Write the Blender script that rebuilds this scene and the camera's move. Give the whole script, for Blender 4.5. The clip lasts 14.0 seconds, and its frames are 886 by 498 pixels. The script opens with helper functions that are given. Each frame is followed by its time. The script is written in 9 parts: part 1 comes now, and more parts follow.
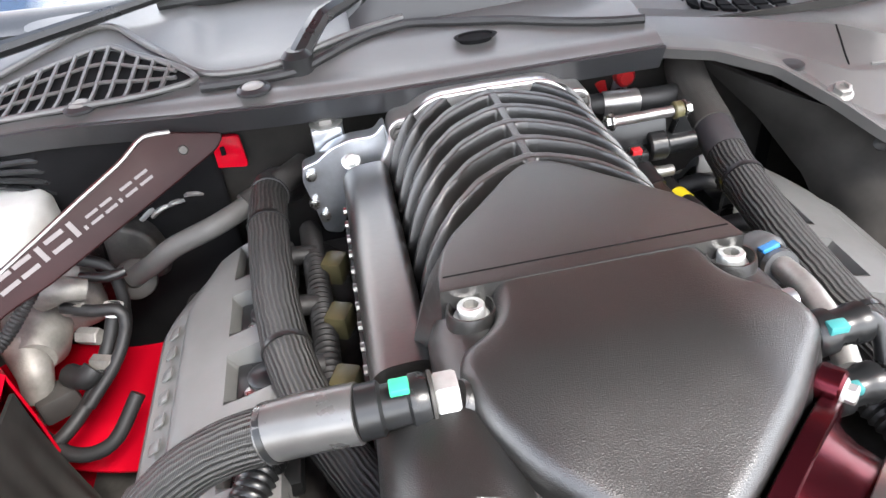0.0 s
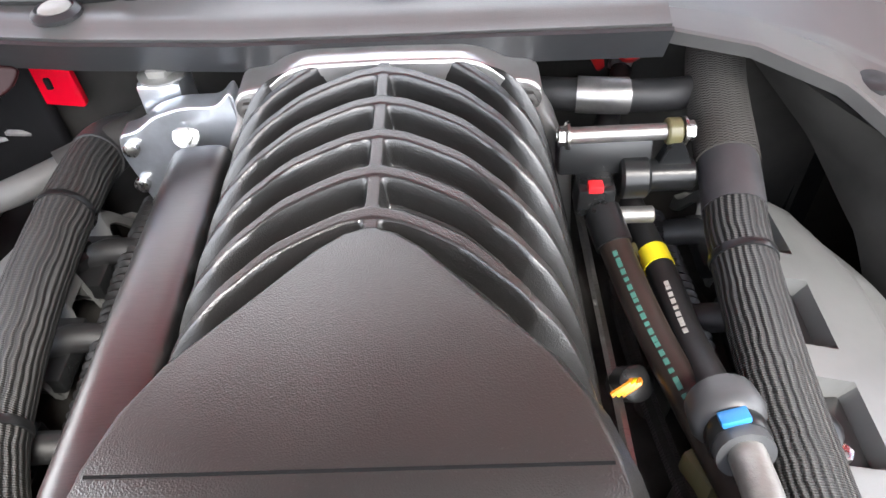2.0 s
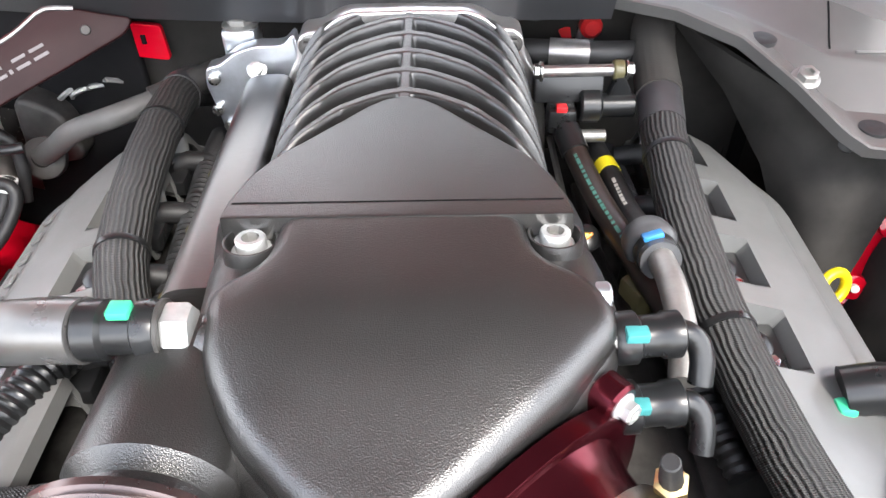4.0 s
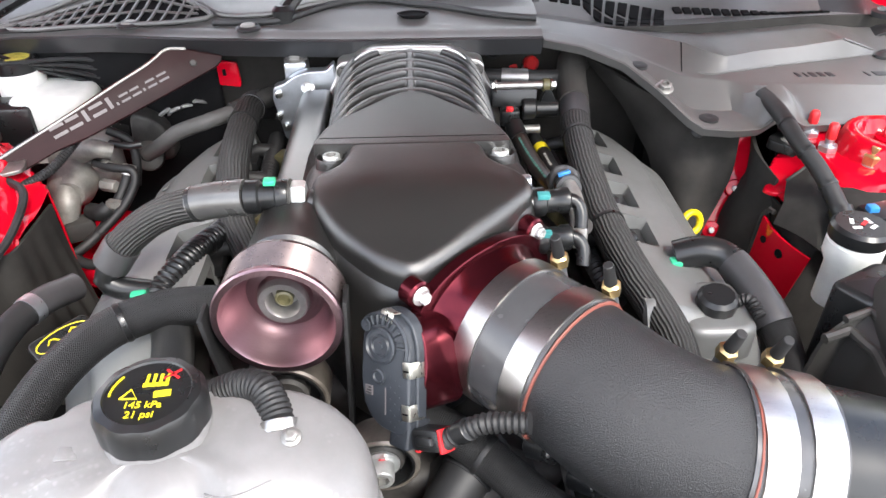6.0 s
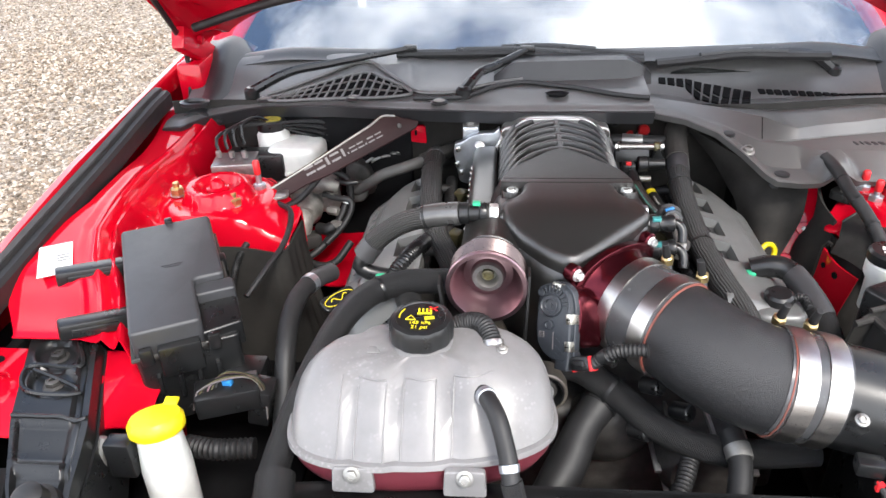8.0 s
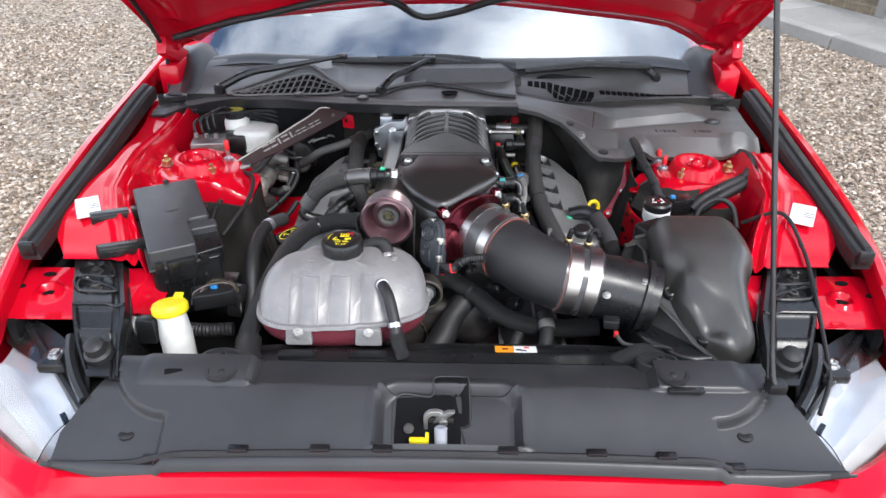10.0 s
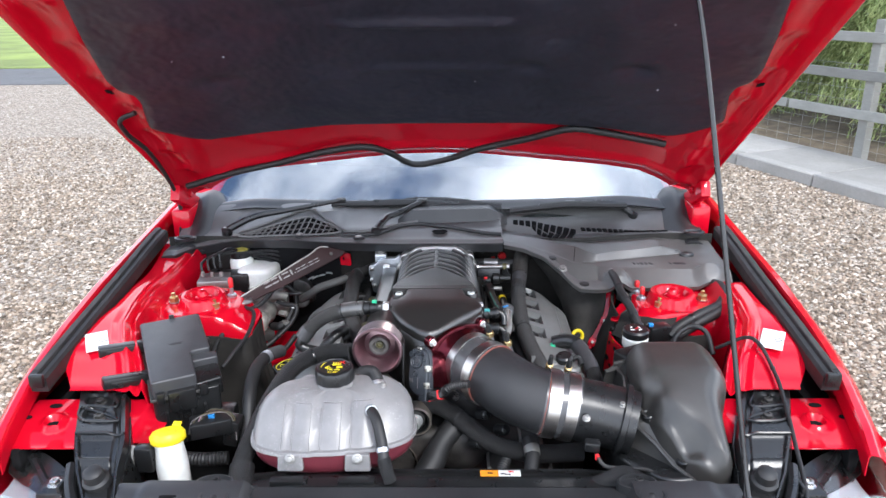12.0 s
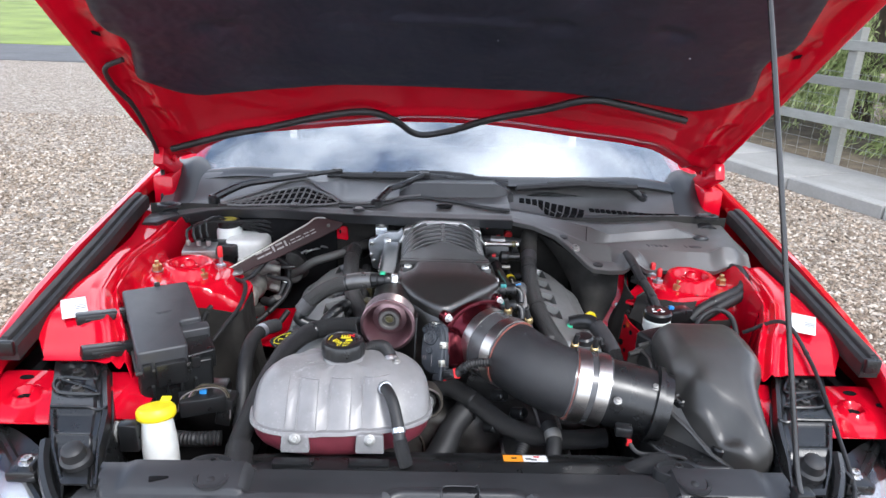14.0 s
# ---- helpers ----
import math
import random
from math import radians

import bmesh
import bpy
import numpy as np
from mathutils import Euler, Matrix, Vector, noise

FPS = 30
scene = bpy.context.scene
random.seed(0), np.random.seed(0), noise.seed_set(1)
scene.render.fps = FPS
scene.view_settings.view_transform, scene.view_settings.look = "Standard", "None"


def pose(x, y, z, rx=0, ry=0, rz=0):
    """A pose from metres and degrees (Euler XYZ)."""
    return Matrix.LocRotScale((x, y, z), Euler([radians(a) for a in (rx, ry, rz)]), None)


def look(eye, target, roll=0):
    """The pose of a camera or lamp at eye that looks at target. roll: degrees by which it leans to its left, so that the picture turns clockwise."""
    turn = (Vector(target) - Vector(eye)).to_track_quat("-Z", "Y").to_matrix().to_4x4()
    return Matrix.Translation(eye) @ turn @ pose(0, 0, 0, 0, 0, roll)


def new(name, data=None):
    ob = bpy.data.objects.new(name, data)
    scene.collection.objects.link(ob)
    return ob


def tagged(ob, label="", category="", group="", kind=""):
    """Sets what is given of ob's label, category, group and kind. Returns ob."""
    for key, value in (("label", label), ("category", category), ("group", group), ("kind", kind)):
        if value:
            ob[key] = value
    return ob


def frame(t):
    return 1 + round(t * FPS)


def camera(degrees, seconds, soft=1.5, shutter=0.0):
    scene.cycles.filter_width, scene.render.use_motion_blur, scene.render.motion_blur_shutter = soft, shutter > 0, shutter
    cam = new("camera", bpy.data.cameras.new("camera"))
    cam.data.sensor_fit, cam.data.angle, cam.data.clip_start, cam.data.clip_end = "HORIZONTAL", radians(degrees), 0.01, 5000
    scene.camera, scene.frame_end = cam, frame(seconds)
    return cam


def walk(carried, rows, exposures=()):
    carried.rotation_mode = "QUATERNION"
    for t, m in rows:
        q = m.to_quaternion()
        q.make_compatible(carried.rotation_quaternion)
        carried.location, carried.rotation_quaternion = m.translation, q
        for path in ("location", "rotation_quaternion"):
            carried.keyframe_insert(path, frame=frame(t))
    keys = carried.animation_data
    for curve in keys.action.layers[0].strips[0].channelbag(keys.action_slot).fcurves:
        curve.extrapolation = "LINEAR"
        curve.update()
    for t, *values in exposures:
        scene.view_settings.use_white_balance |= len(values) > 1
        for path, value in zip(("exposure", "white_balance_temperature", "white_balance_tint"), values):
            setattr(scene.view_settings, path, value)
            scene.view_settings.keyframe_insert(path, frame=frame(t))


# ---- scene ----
cam = camera(63.6, 14.0)
PATH = [
    (0, (-0.131, -0.488, 1.285), (0.045, 1.112, 0.099), -6.8),
    (0.5, (-0.147, -0.516, 1.341), (0.029, 1.102, 0.179), -3.3),
    (1, (-0.043, -0.453, 1.302), (0.107, 1.152, 0.119), -0.3),
    (1.5, (0.044, -0.342, 1.266), (0.042, 1.154, -0.062), -2.7),
    (2, (0.042, -0.258, 1.24), (0.001, 1.127, -0.202), -3.2),
    (2.5, (0.032, -0.233, 1.239), (-0.014, 1.123, -0.23), -2.4),
    (3, (0.034, -0.237, 1.24), (-0.015, 1.113, -0.235), -2.2),
    (3.5, (0.035, -0.283, 1.257), (-0.001, 1.102, -0.187), -1.8),
    (4, (0.024, -0.465, 1.252), (0.031, 1.041, -0.063), -0.7),
    (4.2, (0.018, -0.539, 1.258), (0.056, 1.021, 0.008), -0.4),
    (6.3, (-0.001, -0.809, 1.331), (0.078, 0.834, 0.193), -0.1),
    (6.5, (-0.001, -0.81, 1.331), (0.069, 0.838, 0.201), -0.1),
    (7, (-0.032, -0.84, 1.358), (0.015, 0.829, 0.257), -0.2),
    (7.5, (-0.104, -0.968, 1.42), (-0.143, 0.74, 0.381), -0.8),
    (8, (-0.095, -1.145, 1.464), (-0.262, 0.576, 0.459), -2.0),
    (8.5, (0.002, -1.356, 1.514), (-0.162, 0.34, 0.466), -2.4),
    (8.7, (0.004, -1.399, 1.54), (-0.121, 0.302, 0.496), -2.3),
    (10.8, (0.056, -1.699, 1.66), (0.049, 0.022, 0.643), -0.0),
    (11, (0.069, -1.706, 1.64), (0.045, 0.038, 0.661), -0.9),
    (11.5, (0.07, -1.693, 1.647), (0.025, 0.076, 0.715), -0.9),
    (12, (0.06, -1.713, 1.672), (0.016, 0.166, 0.987), -0.8),
    (12.3, (0.056, -1.738, 1.695), (0.018, 0.226, 1.317), -0.5),
    (12.5, (0.052, -1.753, 1.718), (0.013, 0.233, 1.479), -0.3),
    (13, (0.037, -1.774, 1.72), (0.021, 0.223, 1.606), 0.4),
    (13.5, (0.005, -1.72, 1.679), (0.025, 0.251, 1.341), 1.0),
    (14, (-0.054, -1.624, 1.573), (0.007, 0.253, 0.885), 2.1),
]
EXPOSURES = [(0, 2.3, 6500, 10), (1, 2.4, 6500, 10), (2, 2.55, 6500, 10), (3.5, 2.55, 6500, 10), (4.2, 2.28, 6500, 10), (6.3, 1.87, 6500, 10), (7.5, 1.62, 6500, 10), (8.5, 1.45, 6500, 10), (8.7, 1.4, 6500, 10), (10.8, 0.98, 6050, 10), (11.5, 1.05, 6050, 10), (12.5, 1.42, 5950, 10), (13.2, 1.38, 5950, 10), (14, 1.17, 6000, 10)]
walk(cam, [(t, look(eye, target, roll)) for t, eye, target, roll in PATH], EXPOSURES)

# ---- sky and sun ----
world = bpy.data.worlds.new("sky")
scene.world = world
world.use_nodes = True
wn, wl = world.node_tree.nodes, world.node_tree.links
sky = wn.new("ShaderNodeTexSky")
sky.sky_type = "NISHITA"
sky.sun_disc = False
sky.sun_elevation, sky.sun_rotation = radians(50), radians(148)
sky.air_density, sky.dust_density = 1.0, 1.6
wco = wn.new("ShaderNodeTexCoord")
wmap = wn.new("ShaderNodeMapping")
wmap.inputs["Scale"].default_value = (-1.0, 1.0, 2.0)
wmap.inputs["Location"].default_value = (0.0, 0.3, 0.0)
wnoise = wn.new("ShaderNodeTexNoise")
wnoise.inputs["Scale"].default_value = 1.9
wnoise.inputs["Detail"].default_value = 7
wnoise.inputs["Roughness"].default_value = 0.55
wramp = wn.new("ShaderNodeValToRGB")
wramp.color_ramp.elements[0].position, wramp.color_ramp.elements[1].position = 0.44, 0.68
wmix = wn.new("ShaderNodeMix")
wmix.data_type = "RGBA"
wmix.inputs["B"].default_value = (11.5, 11.8, 12.4, 1)
wl.new(wco.outputs["Generated"], wmap.inputs["Vector"])
wl.new(wmap.outputs["Vector"], wnoise.inputs["Vector"])
wsep = wn.new("ShaderNodeSeparateXYZ")
wlow = wn.new("ShaderNodeMapRange")
wlow.inputs["From Min"].default_value, wlow.inputs["From Max"].default_value = 0.12, 0.60
wlow.inputs["To Min"].default_value, wlow.inputs["To Max"].default_value = 0.32, 0.0
wadd = wn.new("ShaderNodeMath")
wl.new(wco.outputs["Generated"], wsep.inputs[0])
wl.new(wsep.outputs["Z"], wlow.inputs["Value"])
wl.new(wlow.outputs["Result"], wadd.inputs[0])
wl.new(wnoise.outputs["Fac"], wadd.inputs[1])
wl.new(wadd.outputs[0], wramp.inputs["Fac"])
wl.new(wramp.outputs["Color"], wmix.inputs["Factor"])
wl.new(sky.outputs["Color"], wmix.inputs["A"])
wl.new(wmix.outputs["Result"], wn["Background"].inputs["Color"])
wn["Background"].inputs["Strength"].default_value = 0.13
sun = new("sun", bpy.data.lights.new("sun", "SUN"))
sun.data.energy, sun.data.angle, sun.data.color = 1.3, radians(14), (1, 0.96, 0.9)
sun.matrix_world = look((1.5, -2.4, 3.4), (0, 0, 0))


# ---- materials ----
def rgba(c):
    return (c, c, c, 1) if isinstance(c, (int, float)) else (*c, 1)


class Nodes:
    """A principled material with short calls for its nodes."""

    def __init__(self, name):
        self.m = bpy.data.materials.new(name)
        self.m.use_nodes = True
        self.n, self.l = self.m.node_tree.nodes, self.m.node_tree.links
        self.b = self.n["Principled BSDF"]
        self.co = self.n.new("ShaderNodeTexCoord")

    def add(self, kind, **values):
        node = self.n.new(kind)
        for key, value in values.items():
            node.inputs[key].default_value = value
        return node

    def noise(self, scale, detail=4, rough=0.6, vec=None):
        node = self.add("ShaderNodeTexNoise", Scale=scale, Detail=detail, Roughness=rough)
        self.l.new(vec or self.co.outputs["Object"], node.inputs["Vector"])
        return node.outputs["Fac"]

    def ramp(self, fac, *stops):
        node = self.n.new("ShaderNodeValToRGB")
        el = node.color_ramp.elements
        while len(el) < len(stops):
            el.new(0.5)
        for e, (p, c) in zip(el, stops):
            e.position, e.color = p, rgba(c)
        self.l.new(fac, node.inputs["Fac"])
        return node.outputs["Color"]

    def mix(self, fac, a, b, how="MIX"):
        node = self.n.new("ShaderNodeMix")
        node.data_type, node.blend_type = "RGBA", how
        for key, v in (("Factor", fac), ("A", a), ("B", b)):
            if isinstance(v, bpy.types.NodeSocket):
                self.l.new(v, node.inputs[key])
            else:
                node.inputs[key].default_value = v if key == "Factor" else rgba(v)
        return node.outputs["Result"]

    def math(self, op, a, b=0.0):
        node = self.n.new("ShaderNodeMath")
        node.operation = op
        for k, v in enumerate((a, b)):
            if isinstance(v, bpy.types.NodeSocket):
                self.l.new(v, node.inputs[k])
            else:
                node.inputs[k].default_value = v
        return node.outputs[0]

    def bump(self, height, strength, distance=0.001):
        node = self.add("ShaderNodeBump", Strength=strength, Distance=distance)
        self.l.new(height, node.inputs["Height"])
        self.l.new(node.outputs["Normal"], self.b.inputs["Normal"])
        return node

    def to(self, key, v):
        if isinstance(v, bpy.types.NodeSocket):
            self.l.new(v, self.b.inputs[key])
        else:
            self.b.inputs[key].default_value = rgba(v) if key in ("Base Color", "Emission Color", "Specular Tint") else v


def plain(name, color, rough=0.5, metal=0.0, var=0.25, vscale=14, bump=0.0, bscale=400, dist=0.0005, coat=0.0, spec=0.5, wear=0.12):
    """A surface of one colour with soft stains, uneven gloss and fine grain."""
    k = Nodes(name)
    c = Vector(color) if not isinstance(color, (int, float)) else Vector((color,) * 3)
    stain = k.noise(vscale, 5)
    col = k.ramp(stain, (0.3, tuple(c * (1 - var))), (0.7, tuple(c * (1 + var))))
    k.to("Base Color", col)
    fine = k.noise(bscale, 3)
    gl = k.math("ADD", k.math("MULTIPLY", k.noise(vscale * 3.1, 6), wear * 2), rough - wear)
    k.to("Roughness", gl)
    k.to("Metallic", metal)
    k.to("Specular IOR Level", spec)
    k.to("Coat Weight", coat)
    k.to("Coat Roughness", 0.04)
    if bump:
        k.bump(fine, bump, dist)
    return k.m


def brushed(name, color, rough, stretch=(1, 60, 1), metal=1.0, scale=120):
    """Metal with fine lines of machining."""
    k = Nodes(name)
    mp = k.add("ShaderNodeMapping")
    mp.inputs["Scale"].default_value = stretch
    k.l.new(k.co.outputs["Object"], mp.inputs["Vector"])
    line = k.noise(scale, 4, 0.7, mp.outputs["Vector"])
    c = Vector(color)
    k.to("Base Color", k.ramp(line, (0.3, tuple(c * 0.82)), (0.7, tuple(c * 1.1))))
    k.to("Metallic", metal)
    k.to("Roughness", k.math("ADD", k.math("MULTIPLY", line, 0.2), rough - 0.1))
    k.bump(line, 0.12, 0.0004)
    return k.m


def braided(name, dark, light, across, along, rough=0.45):
    """Woven sleeve: two sets of threads wound round the hose, laid out by the tube's own coordinates."""
    k = Nodes(name)
    sep = k.n.new("ShaderNodeSeparateXYZ")
    k.l.new(k.co.outputs["UV"], sep.inputs[0])
    u = k.math("MULTIPLY", sep.outputs[0], across)
    v = k.math("MULTIPLY", sep.outputs[1], along)
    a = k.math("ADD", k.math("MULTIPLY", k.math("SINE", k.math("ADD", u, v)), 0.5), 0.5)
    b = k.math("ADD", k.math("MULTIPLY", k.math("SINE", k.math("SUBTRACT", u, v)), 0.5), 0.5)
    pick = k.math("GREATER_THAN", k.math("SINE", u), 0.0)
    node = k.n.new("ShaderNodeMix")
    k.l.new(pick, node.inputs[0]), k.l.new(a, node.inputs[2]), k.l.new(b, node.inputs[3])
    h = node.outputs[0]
    # Threads lighter than the gaps: shade between them is put into the colour.
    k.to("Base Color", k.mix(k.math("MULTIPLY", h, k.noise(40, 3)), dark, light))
    k.to("Roughness", rough)
    k.bump(h, 0.9, 0.0012)
    return k.m


def pleated(name, dark, light, rough=0.5):
    """Sleeve drawn into lengthwise pleats, with fine cross threads."""
    k = Nodes(name)
    sep = k.n.new("ShaderNodeSeparateXYZ")
    k.l.new(k.co.outputs["UV"], sep.inputs[0])
    wob = k.math("MULTIPLY", k.noise(28, 2), 9.0)
    u = k.math("ADD", k.math("MULTIPLY", sep.outputs[0], 175.9), wob)
    v = k.math("MULTIPLY", sep.outputs[1], 4800)
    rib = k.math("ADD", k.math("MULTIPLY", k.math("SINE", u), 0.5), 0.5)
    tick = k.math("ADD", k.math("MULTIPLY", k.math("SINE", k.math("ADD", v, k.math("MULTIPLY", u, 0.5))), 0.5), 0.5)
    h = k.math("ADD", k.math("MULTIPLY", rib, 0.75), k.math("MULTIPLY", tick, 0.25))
    # Colour follows the pleat height, so the furrows' shade is painted in.
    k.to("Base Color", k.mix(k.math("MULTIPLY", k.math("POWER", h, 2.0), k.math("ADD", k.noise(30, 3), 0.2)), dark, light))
    k.to("Roughness", rough)
    k.bump(h, 0.9, 0.0016)
    return k.m


def quilted(name):
    """Pressed insulation: dark felt with a dull sheen over soft waves."""
    k = Nodes(name)
    k.to("Base Color", k.ramp(k.noise(5, 5), (0.3, (0.011, 0.0125, 0.023)), (0.7, (0.022, 0.023, 0.037))))
    k.to("Roughness", k.math("ADD", k.math("MULTIPLY", k.noise(9, 4), 0.30), 0.30))
    k.to("Specular IOR Level", 0.6)
    k.bump(k.math("ADD", k.math("MULTIPLY", k.noise(7, 3), 6.0), k.math("MULTIPLY", k.noise(600, 2), 0.10)), 0.5, 0.006)
    return k.m


def red_paint():
    k = Nodes("red_paint")
    k.to("Base Color", k.ramp(k.noise(6, 4), (0.3, (0.46, 0.0018, 0.012)), (0.7, (0.53, 0.0028, 0.017))))
    k.to("Roughness", 0.4)
    k.to("Specular IOR Level", 0.0)
    k.to("Coat Weight", 0.85)
    k.to("Coat Roughness", k.math("MULTIPLY", k.noise(30, 6), 0.09))
    k.bump(k.noise(60, 2), 0.05, 0.001)
    return k.m


def coated_black():
    """Textured black powder coat with fine pimples and a little dust."""
    k = Nodes("textured_black_coat")
    vo = k.add("ShaderNodeTexVoronoi", Scale=1250)
    k.l.new(k.co.outputs["Object"], vo.inputs["Vector"])
    h = k.math("ADD", vo.outputs["Distance"], k.math("MULTIPLY", k.noise(900, 2), 0.4))
    dust = k.ramp(k.noise(900, 2), (0.64, 0.0), (0.72, 1.0))
    k.to("Base Color", k.mix(k.math("MULTIPLY", dust, 0.14), k.ramp(k.noise(9, 4), (0.3, (0.010, 0.0098, 0.0095)), (0.7, (0.017, 0.0162, 0.0155))), (0.16, 0.155, 0.15)))
    k.to("Roughness", k.math("ADD", k.math("MULTIPLY", k.noise(25, 5), 0.08), 0.27))
    k.to("Specular IOR Level", 1.0)
    k.bump(h, 0.5, 0.0003)
    return k.m


def gravel_mat():
    k = Nodes("gravel")
    big = k.add("ShaderNodeTexVoronoi", Scale=42)
    small = k.add("ShaderNodeTexVoronoi", Scale=105)
    for v in (big, small):
        k.l.new(k.co.outputs["Object"], v.inputs["Vector"])
    def tint(v):
        sep = k.n.new("ShaderNodeSeparateColor")
        k.l.new(v.outputs["Color"], sep.inputs[0])
        return k.ramp(sep.outputs[0], (0.0, (0.055, 0.042, 0.032)), (0.35, (0.19, 0.150, 0.11)), (0.7, (0.40, 0.335, 0.265)), (1.0, (0.70, 0.65, 0.57)))
    col = k.mix(0.35, tint(big), tint(small))
    col = k.mix(k.math("MULTIPLY", k.noise(1.1, 6), 0.35), col, (0.27, 0.195, 0.135))
    k.to("Base Color", col)
    k.to("Roughness", 0.85)
    h = k.math("ADD", k.math("MULTIPLY", big.outputs["Distance"], -1.0), k.math("MULTIPLY", small.outputs["Distance"], -0.5))
    k.bump(h, 1.0, 0.02)
    return k.m


def island(name, stops, rough=0.7, spec=0.3, trans=0.0):
    """Leaves or pebbles: each its own tone."""
    k = Nodes(name)
    g = k.n.new("ShaderNodeNewGeometry")
    k.to("Base Color", k.mix(k.math("MULTIPLY", k.noise(30, 3), 0.35), k.ramp(g.outputs["Random Per Island"], *stops), stops[0][1]))
    k.to("Roughness", rough)
    k.to("Specular IOR Level", spec)
    if trans:
        k.to("Subsurface Weight", trans)
        k.b.inputs["Subsurface Radius"].default_value = (0.02, 0.03, 0.01)
    return k.m


def pieces(name, stops, rough=0.8, bump=0.4, bscale=60, dist=0.002, stretch=(1, 1, 1)):
    """Planks, slabs and posts: the tone varies from piece to piece."""
    k = Nodes(name)
    info = k.n.new("ShaderNodeObjectInfo")
    mp = k.add("ShaderNodeMapping")
    mp.inputs["Scale"].default_value = stretch
    k.l.new(k.co.outputs["Object"], mp.inputs["Vector"])
    g = k.noise(bscale, 6, 0.65, mp.outputs["Vector"])
    base = k.ramp(info.outputs["Random"], *stops)
    stain = k.ramp(k.noise(2.6, 6, 0.7), (0.42, 0.0), (0.66, 1.0))
    tone = k.mix(k.math("MULTIPLY", g, 0.8), base, k.mix(0.5, base, 0.03))
    k.to("Base Color", k.mix(k.math("MULTIPLY", stain, 0.45), tone, k.mix(0.6, base, (0.07, 0.07, 0.055))))
    k.to("Roughness", rough)
    k.bump(g, bump, dist)
    return k.m


def clear(name, color, rough=0.02, ior=1.45):
    k = Nodes(name)
    k.to("Base Color", color)
    k.to("Transmission Weight", 1.0)
    k.to("Roughness", rough)
    k.to("IOR", ior)
    return k.m


def milky(name, color, rough, trans, foam=0.0):
    """Cloudy plastic that lets some light through."""
    k = Nodes(name)
    n = k.noise(22, 5)
    col = k.ramp(n, (0.25, tuple(Vector(color) * 0.80)), (0.75, tuple(Vector(color) * 1.08)))
    if foam:
        cells = k.add("ShaderNodeTexVoronoi", Scale=170)
        k.l.new(k.co.outputs["Object"], cells.inputs["Vector"])
        spots = k.math("MULTIPLY", k.ramp(cells.outputs["Distance"], (0.18, 1.0), (0.42, 0.0)), k.ramp(k.noise(16, 3), (0.52, 0.0), (0.66, 1.0)))
        col = k.mix(k.math("MULTIPLY", spots, foam), col, tuple(Vector(color) * 1.5))
    k.to("Base Color", col)
    k.to("Roughness", k.math("ADD", k.math("MULTIPLY", k.noise(60, 5), 0.18), rough - 0.09))
    k.to("Subsurface Weight", trans)
    k.b.inputs["Subsurface Radius"].default_value = (0.03, 0.03, 0.03)
    k.to("Subsurface Scale", 0.6)
    k.bump(k.noise(140, 3), 0.15, 0.0006)
    return k.m


RED = red_paint()
COAT = coated_black()
GRAVEL = gravel_mat()
TRIM = plain("black_grained_plastic", (0.025, 0.0255, 0.027), 0.36, var=0.3, vscale=5, bump=0.25, bscale=900, dist=0.0004, spec=0.45)
COWL = plain("weathered_cowl_plastic", (0.086, 0.084, 0.081), 0.42, var=0.3, vscale=4, bump=0.3, bscale=800, dist=0.0004, spec=0.8)
SMOOTH = plain("smooth_black_plastic", (0.011, 0.0115, 0.012), 0.30, var=0.3, vscale=12, bump=0.08, bscale=500)
PIPE = plain("leather_grain_plastic", (0.017, 0.0175, 0.019), 0.36, var=0.2, vscale=10, bump=1.0, bscale=800, dist=0.0012, spec=0.5)
RUBBER = plain("black_rubber", (0.013, 0.013, 0.0135), 0.55, var=0.4, vscale=20, bump=0.2, bscale=300)
DUSTY = plain("dusty_black", (0.030, 0.028, 0.026), 0.7, var=0.5, vscale=16, bump=0.3, bscale=200)
FELT = quilted("insulation_felt")
GREY = plain("satin_grey_paint", (0.17, 0.172, 0.168), 0.38, var=0.12, vscale=12, bump=0.15, bscale=600, metal=0.25)
CAST = plain("cast_aluminium", (0.33, 0.325, 0.31), 0.5, metal=0.8, var=0.35, vscale=24, bump=0.5, bscale=350)
DARKCAST = plain("dirty_cast_metal", (0.06, 0.057, 0.053), 0.55, metal=0.4, var=0.6, vscale=22, bump=0.5, bscale=250)
ZINC = plain("zinc_plate", (0.55, 0.58, 0.62), 0.32, metal=0.9, var=0.2, vscale=30, bump=0.08)
STEEL = brushed("brushed_steel", (0.50, 0.485, 0.465), 0.30)
SATIN = brushed("satin_dark_tube", (0.185, 0.182, 0.176), 0.34, metal=1.0, scale=90)
COUPLER = plain("dark_silicone", (0.085, 0.085, 0.088), 0.24, metal=0.35, var=0.2, vscale=18, bump=0.06)
CHROME = plain("bright_bolt", (0.50, 0.49, 0.47), 0.28, metal=1.0, var=0.15, vscale=60)
GOLD = plain("gold_passivated", (0.55, 0.42, 0.20), 0.35, metal=0.9, var=0.25, vscale=80)
ANORED = plain("red_anodised", (0.080, 0.010, 0.016), 0.22, metal=0.85, var=0.18, vscale=16, bump=0.06)
ANOPLUM = brushed("plum_anodised", (0.34, 0.23, 0.25), 0.33)
BARPAINT = plain("dark_metallic_paint", (0.022, 0.0075, 0.008), 0.40, var=0.25, vscale=10, spec=0.15)
YELLOW = plain("yellow_plastic", (0.78, 0.62, 0.01), 0.4, var=0.06)
LEMON = plain("yellow_print", (0.80, 0.66, 0.02), 0.5, var=0.05)
